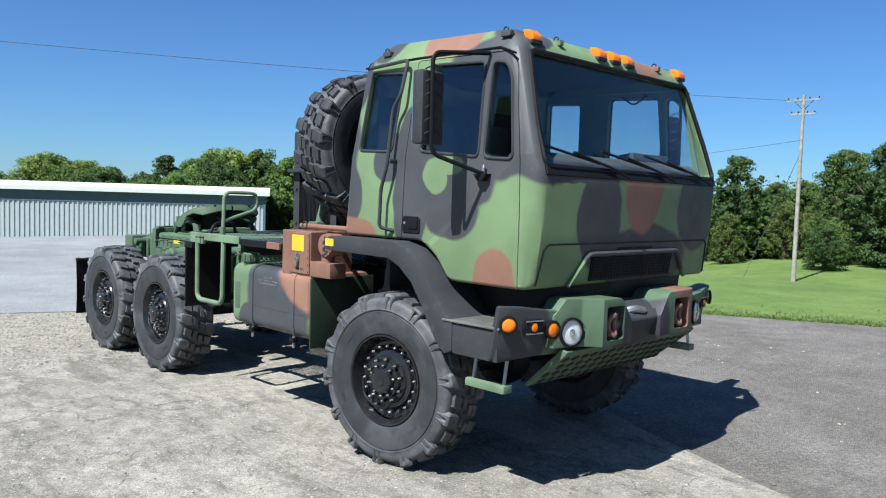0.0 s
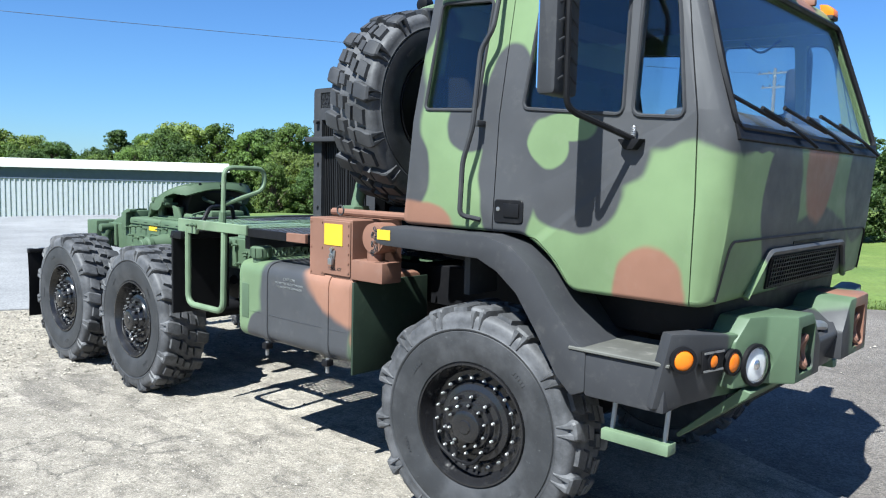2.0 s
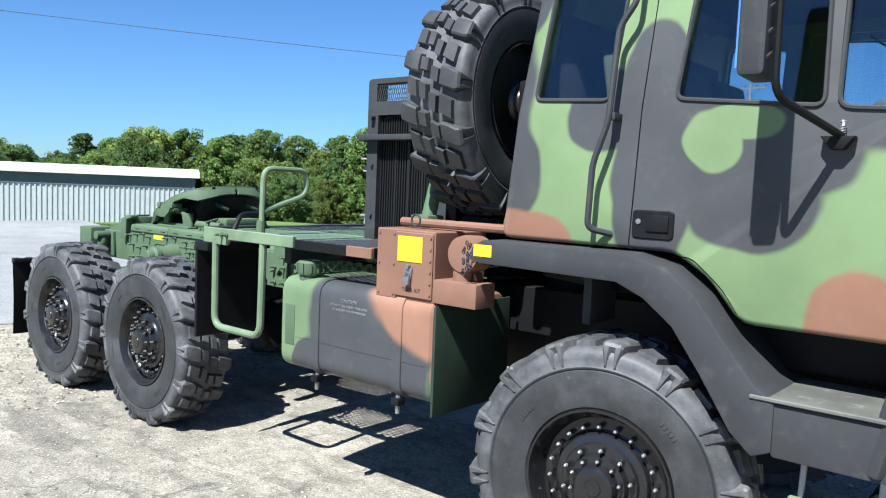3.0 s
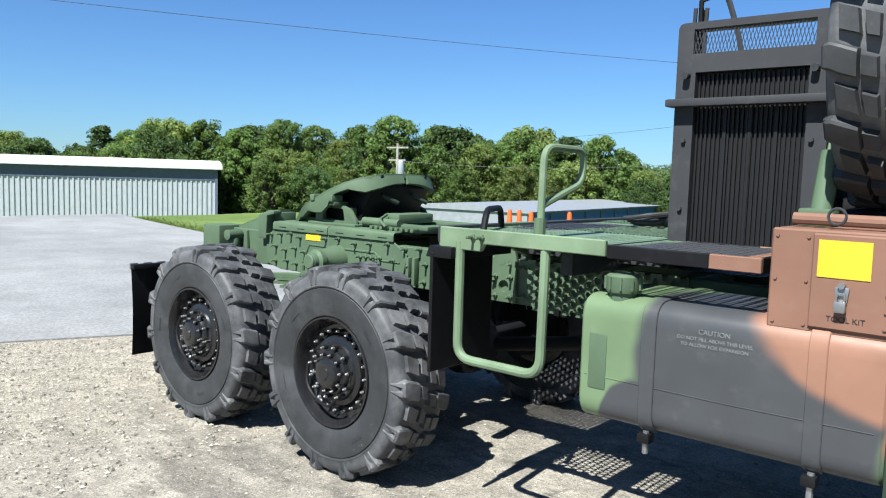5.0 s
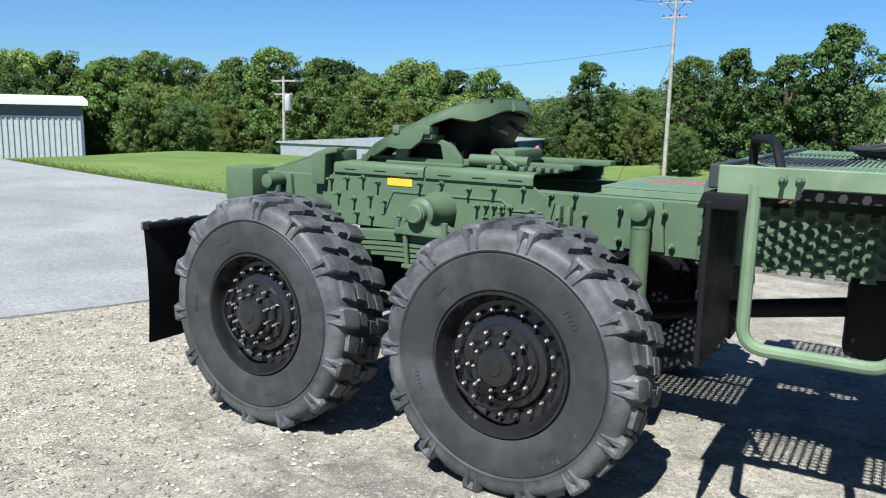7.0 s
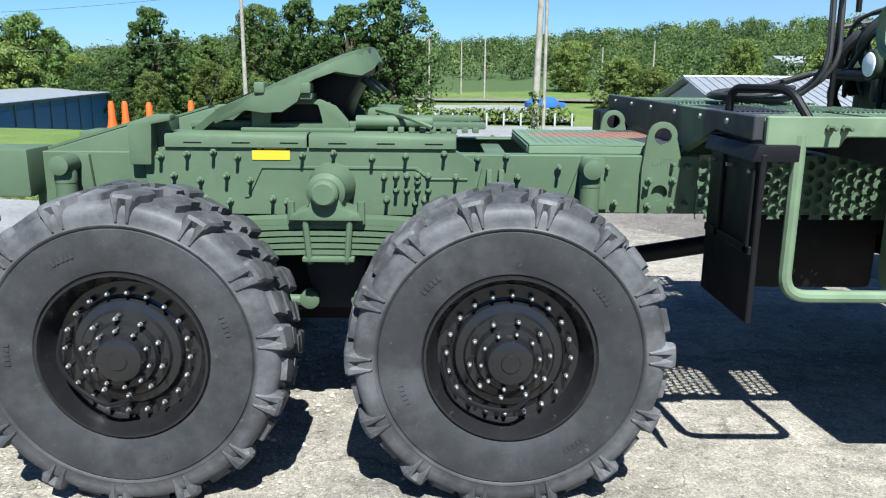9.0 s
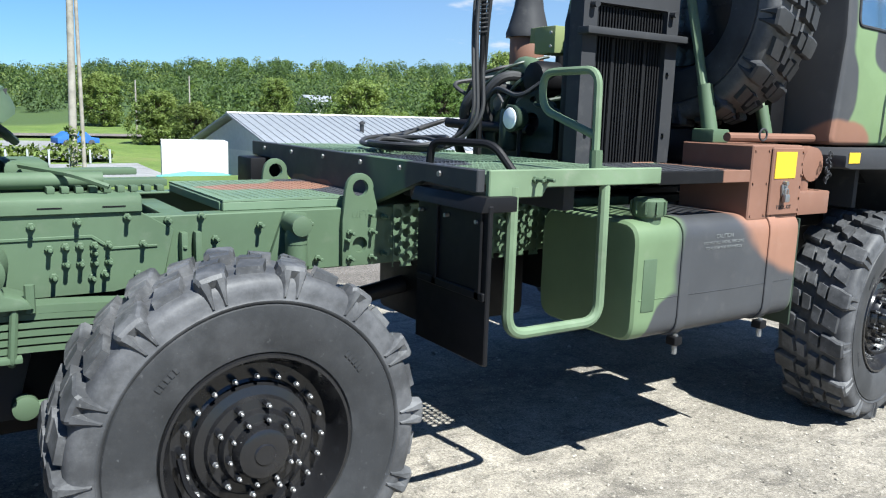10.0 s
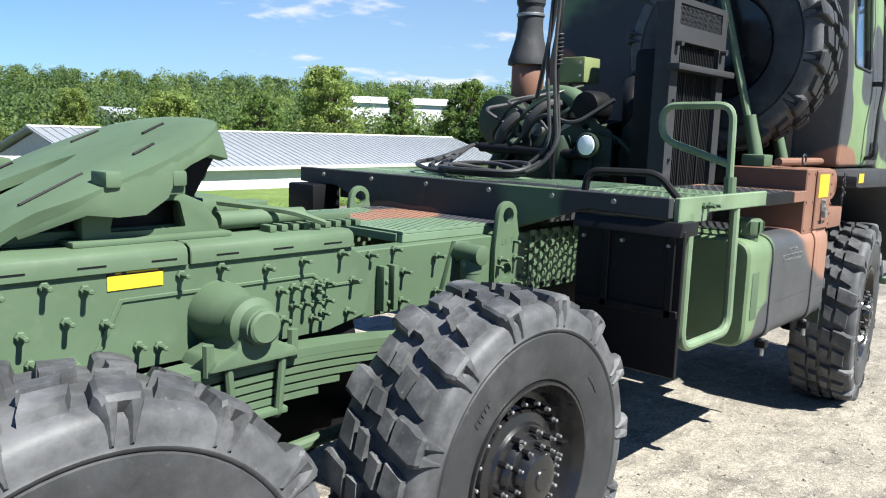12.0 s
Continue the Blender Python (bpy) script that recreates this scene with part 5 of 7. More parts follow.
guard = perforated(-2.84, -1.95, 0.985, 1.26, 20, 5, 0.0205)
guard.materials.append(chassis_paint)
for y in (-0.50, 0.50):
    part("perforated_guard", guard, None, truck, "green perforated steel guard", at=pose(0, y, 0))
top_guard = perforated(-2.05, -0.95, -0.60, -0.12, 24, 9, 0.017)
top_guard.materials.append(black_metal)
part("perforated_guard", top_guard, None, truck, at=pose(0, -0.62, 1.29) @ pose(0, 0, 0, 90, 0, 0) @ pose(0, 0, 0))
part("battery_box", box(-2.05, -0.95, 0.60, 1.2, 0.72, 1.22, 0.04, 3), chassis_paint, truck, "second fuel tank in camouflage paint")

# tool box
TB = -1.185
tool = part("tool_box", box(-1.38, -1.0, TB, -0.78, 1.205, 1.555, 0.006, 1), brown_paint, truck, "brown steel tool box with yellow label")
door = part("tool_box_door", box(-1.245, -1.005, TB - 0.012, TB, 1.225, 1.545, 0.005, 1), brown_paint, tool)
part("yellow_label", box(-1.225, -1.065, TB - 0.015, TB - 0.0125, 1.40, 1.525), yellow_paint, door, "plain yellow label")
latch = part("latch", prism([(-1.168, 1.372), (-1.122, 1.372), (-1.128, 1.315), (-1.162, 1.315)], "y", TB - 0.022, TB - 0.012, 0.004), bolt_steel, door, "worn steel hasp")
part("padlock", box(-1.163, -1.127, TB - 0.042, TB - 0.022, 1.288, 1.326, 0.006, 2), bolt_steel, latch)
part("shackle", tube(bent([(-1.157, TB - 0.032, 1.322), (-1.157, TB - 0.032, 1.352), (-1.133, TB - 0.032, 1.352), (-1.133, TB - 0.032, 1.322)], 0.01, 5), 0.0035, 6), bolt_steel, latch)
part("latch_knob", rod((-1.145, TB - 0.012, 1.378), (-1.145, TB - 0.034, 1.378), 0.011, 10), bolt_steel, latch)
words("stencil", "TOOL KIT", 0.026, black_print, pose(-1.13, TB - 0.0125, 1.262, 90, 0, 0), door)
for k in range(6):
    for x in (-1.015,):
        part("rivet", rod((x, TB - 0.012, 1.25 + k * 0.055), (x, TB - 0.018, 1.25 + k * 0.055), 0.006, 6), brown_paint, door)
for x in (-1.36, -1.26):
    for z in (1.23, 1.38, 1.53):
        part("rivet", rod((x, TB + 0.002, z), (x, TB - 0.005, z), 0.006, 6), brown_paint, tool)
part("pump_base", box(-1.0, -0.745, -1.19, -1.04, 1.215, 1.33, 0.008), brown_paint, truck, "brown hydraulic pump block")
part("pump_body", rod((-0.89, -1.10, 1.33), (-0.89, -1.10, 1.50), 0.05, 18), brown_paint, truck)
part("pump_handle_tube", rod((-1.36, -1.02, 1.585), (-0.68, -1.02, 1.585), 0.022, 10), brown_paint, truck)
part("reel", lathe([(0.035, -1.16), (0.085, -1.155), (0.09, -1.12), (0.085, -1.02), (0.04, -1.0)], 24, centre=(-0.86, 0, 1.46)), brown_paint, truck)
chain_pts = [(-0.80 + 0.02 * math.sin(k * 1.3), -1.20, 1.52 - 0.01 * k) for k in range(15)]
links = finish(tube([(0.007 * math.cos(t), 0, 0.011 * math.sin(t)) for t in np.linspace(0, 2 * math.pi, 9)[:-1]], 0.003, 5, True), 60)
links.materials.append(dark_paint)
for k, p in enumerate(chain_pts):
    part("chain_link", links, None, truck, at=pose(*p, 0, 0, 90 * (k % 2)))
part("pull_ring", tube([(-1.20 + 0.028 * math.cos(t), -1.10, 1.60 + 0.028 * math.sin(t)) for t in np.linspace(0, 2 * math.pi, 15)[:-1]], 0.005, 6, True), dark_paint, truck)

# fifth wheel coupling, tilted with its front edge up
def plate_point(u, v, h=0.0, tilt=radians(23.5)):
    """u forward, v across, h above the plate."""
    v *= 1.0 - 0.12 * smoothstep(0.08, 0.40, u)
    u *= 0.88 if u > 0 else 1.0
    return (-4.575 + u * math.cos(tilt) - h * math.sin(tilt), v, 1.573 + u * math.sin(tilt) + h * math.cos(tilt))


def curl(u, v):
    """Dome of the plate: the front edge rolls down, the rear tongues droop, the sides fall a little."""
    return -0.6 * max(0.0, u - 0.25) ** 2 - 0.35 * max(0.0, -u - 0.30) ** 1.2 - 0.10 * v * v


def plate_half(u):
    """Half breadth of the plate, and of the kingpin throat, at a distance forward."""
    ks = [(-0.63, 0.29), (-0.60, 0.31), (-0.36, 0.385), (-0.20, 0.45), (0.0, 0.465), (0.16, 0.462), (0.24, 0.45), (0.30, 0.425), (0.34, 0.395), (0.38, 0.34), (0.40, 0.29), (0.415, 0.20)]
    out = np.interp(u, [k[0] for k in ks], [k[1] for k in ks])
    throat = np.interp(u, [-0.63, -0.60, -0.30, -0.10, -0.02, 0.0], [0.24, 0.20, 0.11, 0.055, 0.03, 0.0])
    return float(out), float(throat)


bm = bmesh.new()
us = [-0.63, -0.60, -0.54, -0.48, -0.42, -0.36, -0.30, -0.25, -0.20, -0.15, -0.10, -0.05, 0.0, 0.05, 0.10, 0.15, 0.20, 0.24, 0.28, 0.32, 0.35, 0.38, 0.40, 0.415]
for s in (-1, 1):
    rows = []
    for u in us:
        o, i = plate_half(u)
        rows.append([bm.verts.new(plate_point(u, s * (i + (o - i) * k / 8), curl(u, i + (o - i) * k / 8))) for k in range(9)])
    for a, b in zip(rows, rows[1:]):
        for k in range(8):
            bm.faces.new((a[k], a[k + 1], b[k + 1], b[k]))
bmesh.ops.remove_doubles(bm, verts=bm.verts, dist=0.0005)
bmesh.ops.recalc_face_normals(bm, faces=bm.faces)
bmesh.ops.solidify(bm, geom=bm.faces[:], thickness=0.03)
fifth = part("fifth_wheel_plate", bm, green_paint, truck, "green tilted domed fifth wheel coupling plate", 40)
for u, v, n in ((-0.30, -0.30, 0.20), (0.05, -0.30, 0.09), (0.10, 0.25, 0.12), (0.20, -0.12, 0.10), (-0.25, 0.30, 0.16)):
    slit = [plate_point(u + k * n / 4, v + 0.05 * k * n, curl(u + k * n / 4, v) + 0.002) for k in range(5)]
    part("grease_slot", tube(slit, 0.006, 6), black_metal, fifth)
for s in (-1, 1):
    # rolled skirt along the plate's edge, deep at the pivot and the front lip, arched between
    rim = [(0.418, 0.02), (0.418, 0.12), (0.416, 0.20), (0.396, 0.30), (0.338, 0.395), (0.290, 0.428), (0.240, 0.452), (0.14, 0.460), (0.08, 0.462), (0.02, 0.463), (-0.06, 0.461), (-0.13, 0.455), (-0.20, 0.447), (-0.36, 0.377)]
    deep = [0.060, 0.062, 0.070, 0.085, 0.095, 0.070, 0.040, 0.034, 0.042, 0.090, 0.105, 0.080, 0.040, 0.032]
    bm = bmesh.new()
    rings = []
    for (u, v), dp in zip(rim, deep):
        h = curl(u, v) - 0.012
        cu, cv = u * 0.93, v * 0.94
        rings.append([bm.verts.new(plate_point(*q)) for q in ((u, s * v, h), (u * 1.006, s * v * 1.006, h - dp * 0.6), (u, s * v, h - dp), (cu, s * cv, h - dp), (cu, s * cv, h))])
    for a, b in zip(rings, rings[1:]):
        for i in range(5):
            bm.faces.new((a[i], a[(i + 1) % 5], b[(i + 1) % 5], b[i]))
    bm.faces.new(rings[0]), bm.faces.new(rings[-1])
    part("plate_skirt", bevel(bm, 0.006, 1, 50), green_paint, fifth)
    part("under_web", prism([(0, 0), (0.55, 0), (0.50, -0.07), (0.28, -0.11), (0.02, -0.07)], "y", -0.012, 0.012), dark_paint, fifth, at=Matrix.Translation(plate_point(-0.18, s * 0.22, -0.03)) @ pose(0, 0, 0, 0, -23.5, 0))
    # trunnion bracket
    flange = prism([(-4.72, 1.345), (-4.30, 1.345), (-4.31, 1.385), (-4.36, 1.445), (-4.43, 1.475), (-4.68, 1.475), (-4.72, 1.43)], "y", s * 0.385, s * 0.36, 0.006)
    window = prism(rounded([(-4.645, 1.368), (-4.415, 1.368), (-4.435, 1.452), (-4.625, 1.452)], 0.012), "y", -1, 1)
    br = part("coupling_bracket", cut(flange, [window]), green_paint, fifth)
    for x in (-4.70, -4.40):
        part("bracket_web", box(x - 0.012, x + 0.012, s * 0.36, s * 0.30, 1.35, 1.46, 0.004), green_paint, br)
    part("bracket_foot", box(-4.76, -4.28, s * 0.28, s * 0.42, 1.335, 1.352, 0.005), green_paint, br)
    part("pivot_block", box(-4.68, -4.45, s * 0.32, s * 0.45, 1.475, 1.500, 0.004), green_paint, br)
    for x in (-4.665, -4.475):
        part("pivot_lug", box(x - 0.022, x + 0.022, s * 0.37, s * 0.468, 1.50, 1.545, 0.008), green_paint, br)
    part("bracket_wall", box(-4.70, -4.40, s * 0.29, s * 0.30, 1.35, 1.47), black_metal, br)
# black block that fills the dark hollow between plate and slide base
part("locking_mechanism", prism([(-4.74, 1.35), (-4.36, 1.35), (-4.33, 1.45), (-4.24, 1.60), (-4.26, 1.675), (-4.45, 1.595), (-4.72, 1.475)], "y", -0.29, 0.29, 0.02, 2), black_metal, truck, "black block filling the dark hollow under the coupling plate")
for y in (-0.14, 0.16):
    part("locking_lever", tube(bent([(-4.32, y, 1.60), (-4.24, y - 0.04, 1.54), (-4.20, y + 0.05, 1.50)], 0.04), 0.016, 8), dark_green, truck)
part("slide_base", box(-5.02, -3.95, -0.30, 0.30, 1.30, 1.345, 0.006), green_paint, truck)
for y in (-0.27, 0.27):
    part("slide_rail", box(-5.0, -3.72, y - 0.05, y + 0.05, 1.345, 1.372, 0.005), green_paint, truck)
part("locking_cylinder", rod((-4.28, -0.33, 1.375), (-3.95, -0.33, 1.375), 0.03, 12), green_paint, truck)
part("locking_jaw", box(-4.25, -4.1, -0.18, 0.18, 1.36, 1.43, 0.02), green_paint, truck)
part("release_handle", tube(bent([(-4.2, -0.2, 1.42), (-4.05, -0.42, 1.40), (-3.95, -0.46, 1.36)], 0.05), 0.011, 6), green_paint, truck)
for k in range(9):
    part("rack_tooth", box(-4.14 + k * 0.045, -4.115 + k * 0.045, -0.42, -0.36, 1.336, 1.358, 0.003), green_paint, truck)

# rear end: approach ramps, cross box, tow pintle
for s in (-1, 1):
    r = part("approach_ramp", prism([(-5.63, 1.05), (-5.63, 1.235), (-5.10, 1.395), (-5.06, 1.395), (-5.06, 1.26), (-5.16, 1.02)], "y", s * 0.44, s * 0.28, 0.01, 2), green_paint, truck, "green sloping coupling approach ramp")
    part("ramp_pad", prism([(-5.62, 1.24), (-5.10, 1.40), (-5.10, 1.412), (-5.62, 1.252)], "y", s * 0.42, s * 0.30), green_paint, r)
    part("ramp_hook", prism([(-5.20, 1.20), (-5.20, 1.37), (-5.09, 1.41), (-5.02, 1.41), (-5.02, 1.385), (-5.10, 1.37), (-5.11, 1.20)], "y", s * 0.52, s * 0.445, 0.008), green_paint, r)
    part("tail_box", box(-5.80, -5.58, s * 0.60, s * 0.36, 1.07, 1.27, 0.012), green_paint, truck, "green tail box with tail lamp")
    # mud flaps behind the rear wheels
    bar = part("flap_bar", box(-5.82, -5.77, s * 0.50, s * 1.19, 0.95, 0.985, 0.006), black_metal, truck)
    for k in range(4):
        part("flap_clip", box(-5.835, -5.82, s * (0.80 + 0.11 * k), s * (0.86 + 0.11 * k), 0.945, 0.99, 0.003), bolt_steel, bar)
    flap = bmesh.new()
    grid = []
    for i in range(9):
        row = []
        for j in range(9):
            u, v = i / 8, j / 8
            row.append((-5.80 + 0.03 * math.sin(3 * v) * (u - 0.3), s * (0.76 + 0.43 * u), 0.965 - 0.655 * v))
        grid.append(row)
    for off in (0, 0.012):
        vs = [[flap.verts.new((x - off, y, z)) for x, y, z in row] for row in grid]
        for i in range(8):
            for j in range(8):
                flap.faces.new((vs[i][j], vs[i + 1][j], vs[i + 1][j + 1], vs[i][j + 1]))
    part("mud_flap", flap, black_metal, truck, "black rubber mud flap")
part("rear_cross_box", box(-5.66, -5.56, -0.36, 0.36, 1.0, 1.22, 0.01), green_paint, truck)
part("tow_pintle", lathe([(0.09, -5.78), (0.07, -5.70), (0.05, -5.66)], 16, "x", (0, 0, 1.0)), black_metal, truck)

# grating between the rails
def punched(x0, x1, y0, y1, z, pitch, r, seg=6):
    """A flat deck panel punched with rows of round holes."""
    ph = bmesh.new()
    nx, ny = int((x1 - x0 - 0.03) / pitch), int((y1 - y0 - 0.03) / pitch)
    for i in range(nx):
        for j in range(ny):
            cx, cy = x0 + 0.02 + pitch * (i + 0.5), y0 + 0.02 + pitch * (j + (0.75 if i % 2 else 0.25))
            prism([(cx + r * math.cos(t), cy + r * math.sin(t)) for t in np.linspace(0, 2 * math.pi, seg + 1)[:-1]], "z", z - 0.05, z + 0.05, bm=ph)
    return cut(box(x0, x1, y0, y1, z - 0.008, z), [ph])


grate = part("walk_grating", punched(-3.54, -2.86, -0.415, 0.415, 1.294, 0.036, 0.0125), deck_glare_paint, truck, "green and brown non-slip walkway grating", smooth=0)
for y0, y1 in ((-0.415, -0.385), (-0.012, 0.012), (0.385, 0.415)):
    part("grating_bar", box(-3.54, -2.86, y0, y1, 1.25, 1.285, 0.003, 1), deck_glare_paint, grate)
for x0, x1 in ((-3.545, -3.52), (-3.21, -3.19), (-2.885, -2.86)):
    part("grating_bar", box(x0, x1, -0.385, 0.385, 1.25, 1.285, 0.003, 1), deck_glare_paint, grate)

# deck behind the cab
deck = part("deck", box(-2.86, -2.0, -0.60, -0.05, 1.405, 1.44, 0.004, 1), deck_glare_paint, truck, "green and black steel deck with non-slip ribs")
part("deck_plate", box(-2.86, -2.0, 0.28, 0.60, 1.405, 1.44, 0.004, 1), deck_glare_paint, deck)
part("deck_plate", box(-2.30, -2.0, -0.05, 0.28, 1.405, 1.44, 0.004, 1), deck_glare_paint, deck)
for y0, y1 in ((-0.59, -0.06), (0.29, 0.59)):
    for k in range(42):
        x = -2.84 + k * 0.02
        part("deck_rib", box(x - 0.004, x + 0.004, y0, y1, 1.44, 1.449), deck_glare_paint, deck)
part("deck_panel", punched(-2.86, -2.30, -0.05, 0.28, 1.442, 0.040, 0.0182), deck_glare_paint, deck, smooth=0)
for x0, x1 in ((-2.84, -2.34), (-2.26, -2.02)):
    part("deck_panel", punched(x0, x1, 0.60, 1.16, 1.445, 0.040, 0.0182), deck_glare_paint, deck, smooth=0)
for x0, x1 in ((-2.86, -2.84), (-2.34, -2.26), (-2.02, -2.0)):
    part("deck_bar", box(x0, x1, 0.60, 1.16, 1.41, 1.444, 0.003, 1), deck_glare_paint, deck)
for x0, x1 in ((-2.84, -2.34), (-2.26, -2.02)):
    panel = part("deck_panel", punched(x0, x1, -1.19, -0.60, 1.445, 0.040, 0.0182), deck_glare_paint, deck, smooth=0)
for x0, x1 in ((-2.86, -2.84), (-2.34, -2.26), (-2.02, -2.0)):
    part("deck_bar", box(x0, x1, -1.19, -0.60, 1.41, 1.444, 0.003, 1), deck_glare_paint, deck)
deck2 = part("deck_step", punched(-2.0, -1.41, -1.195, -0.64, 1.440, 0.043, 0.0195, 6), deck_glare_paint, truck, "black and brown punched deck panel", smooth=0)
for y0, y1 in ((-1.20, -1.175), (-0.66, -0.64)):
    part("deck_lip", box(-2.0, -1.59, y0, y1, 1.388, 1.443, 0.003, 1), black_metal, deck2)
    part("deck_lip", box(-1.59, -1.405, y0, y1, 1.388, 1.443, 0.003, 1), brown_paint, deck2)
for x0, x1 in ((-2.0, -1.985), (-1.42, -1.405)):
    part("deck_lip", box(x0, x1, -1.175, -0.66, 1.388, 1.443, 0.003, 1), black_metal, deck2)
part("deck_edge", prism([(-2.86, 1.36), (-2.62, 1.36), (-2.60, 1.395), (-2.0, 1.395), (-2.0, 1.462), (-2.86, 1.462)], "y", -1.215, -1.19, 0.004, 1), worn_green, deck)
for x in (-2.66, -2.61):
    part("bolt", stud_mesh, None, deck, at=pose(x, -1.215, 1.425))
part("deck_rear_beam", prism([(1.12, 1.462), (1.12, 1.38), (0.80, 1.375), (0.45, 1.26), (-0.42, 1.26), (-0.82, 1.39), (-1.19, 1.38), (-1.19, 1.462)], "x", -2.895, -2.86, 0.004, 1), camo("beam_camouflage_paint", [(-2.88, 0.47, 1.36, 0.3, 0.88, 0.4), (-2.88, -1.05, 1.4, 0.3, 0.36, 0.3)], [(-2.88, 0.2, 1.27, 0.2, 0.32, 0.07)]), deck)
for y in (0.9, 0.5, 0.1, -0.3, -0.65, -0.95):
    part("bolt", rod((-2.89, y, 1.43), (-2.905, y, 1.43), 0.011, 6), bolt_steel, deck)
for y in (-0.54, 0.85):
    part("deck_bracket", box(-2.80, -2.05, y - 0.03, y + 0.03, 1.30, 1.405, 0.006), dark_paint, deck)
for x in (-2.30,):
    part("deck_bracket", box(x - 0.03, x + 0.03, -1.0, 1.0, 1.27, 1.405, 0.006), dark_paint, deck)
part("rear_lamp_box", box(-2.99, -2.80, 0.875, 1.105, 1.20, 1.375, 0.012), black_metal, deck)

# boarding stirrup, grab post, black handle
part("boarding_step", tube(bent([(-2.745, -1.20, 1.40), (-2.745, -1.20, 0.845), (-2.29, -1.20, 0.845), (-2.29, -1.19, 1.45)], 0.085, 7), 0.022, 10), worn_green, truck, "worn pale green tubular boarding step")
part("grab_handle", tube(bent([(-2.333, -1.175, 1.44), (-2.333, -1.165, 1.838), (-2.333, -0.835, 1.835), (-2.333, -0.84, 1.685), (-2.333, -1.165, 1.585)], 0.07, 6), 0.0165, 9), worn_green, truck, "worn pale green tubular grab handle")
part("post_collar", rod((-2.333, -1.18, 1.44), (-2.333, -1.176, 1.53), 0.026, 10), green_paint, truck)
part("black_handle", tube(bent([(-2.83, -0.76, 1.40), (-2.83, -0.78, 1.545), (-2.72, -1.04, 1.545), (-2.68, -1.12, 1.44)], 0.05, 6), 0.016, 9), black_metal, truck, "black tubular hand hold")

# middle mud flap in its frame
mf = part("front_mud_flap", box(-2.885, -2.865, -1.255, -0.78, 0.76, 1.34, 0.004, 1), black_metal, truck, "black rubber mud flap in steel frame")
for y0, y1, z0, z1 in ((-1.225, -1.195, 1.0, 1.33), (-0.94, -0.91, 1.0, 1.33), (-1.25, -0.80, 1.0, 1.03)):
    part("flap_frame", box(-2.897, -2.885, y0, y1, z0, z1, 0.003, 1), black_metal, mf)
part("flap_cover", prism([(-2.915, 1.315), (-2.76, 1.315), (-2.76, 1.37), (-2.895, 1.37)], "y", -1.25, -0.77, 0.006), black_metal, mf)
for y in (-1.2, -1.0, -0.82):
    part("bolt", rod((-2.885, y, 1.28), (-2.905, y, 1.28), 0.008, 6), bolt_steel, mf)

# radiator beside the engine
rad = part("radiator", cut(prism(rounded([(-1.97, 1.44), (-1.345, 1.44), (-1.345, 2.43), (-1.97, 2.43)], 0.03), "y", -0.675, -0.585), [box(-1.885, -1.425, -0.80, -0.62, 1.40, 2.215), box(-1.90, -1.41, -0.8, -0.3, 2.295, 2.40)]), dark_paint, truck, "dark grey side-mounted radiator housing", at=pose(-0.015, 0, -0.035))
part("core", box(-1.88, -1.43, -0.635, -0.57, 1.44, 2.21), core_metal, rad)
for k in range(24):
    x = -1.875 + k * 0.0192
    part("core_fin", box(x - 0.004, x + 0.004, -0.648, -0.63, 1.445, 2.205), core_metal, rad)
for x in (-1.755, -1.65, -1.545):
    part("core_rib", box(x - 0.007, x + 0.007, -0.652, -0.63, 1.445, 2.06), core_metal, rad)
part("shelf_bar", box(-1.99, -1.335, -0.735, -0.66, 2.065, 2.098, 0.006), dark_paint, rad)
wires = bmesh.new()
for k in range(34):
    x = -1.90 + k * 0.0148
    for d in (-1, 1):
        rod((x, -0.668, 2.295), (x + d * 0.028, -0.668, 2.40), 0.0018, 4, wires)
part("mesh_screen", wires, dark_paint, rad, "wire mesh screen")
for x in (-1.92, -1.40):
    part("clamp_knob", rod((x, -0.67, 2.205), (x, -0.71, 2.20), 0.016, 10), dark_paint, rad)
    for z in (1.62, 1.92):
        part("bolt", rod((x + 0.0, -0.67, z), (x, -0.69, z), 0.01, 6), dark_paint, rad)
part("radiator_shroud", box(-1.86, -1.44, -0.585, -0.40, 1.44, 2.20, 0.05), black_metal, rad)

# engine behind the cab: block, intake drum, muffler and stack
part("engine_top", box(-1.66, -0.72, -0.12, 0.66, 1.25, 1.66, 0.06, 2), black_metal, truck)
for k in range(3):
    part("rocker_cover", box(-1.60 + k * 0.29, -1.36 + k * 0.29, 0.06, 0.46, 1.66, 1.80, 0.045, 3), black_metal, truck)
mount = cut(prism(rounded([(-0.22, 1.46), (0.12, 1.46), (0.15, 1.70), (0.06, 1.75), (0.02, 1.79), (-0.10, 1.80), (-0.12, 1.76), (-0.22, 1.72)], 0.03), "x", -1.74, -1.72),
            [prism([(-0.03 + 0.07 * math.cos(t), 1.62 + 0.055 * math.sin(t)) for t in np.linspace(0, 2 * math.pi, 17)[:-1]], "x", -2, -1), prism([(-0.04 + 0.025 * math.cos(t), 1.745 + 0.018 * math.sin(t)) for t in np.linspace(0, 2 * math.pi, 13)[:-1]], "x", -2, -1)])
part("engine_mount", mount, dark_green, truck, "dark green engine mount plate")
part("bell_housing", lathe([(0.20, -1.70), (0.24, -1.68), (0.24, -1.64), (0.20, -1.60)], 28, "x", (0, 0.28, 1.48)), dark_green, truck)
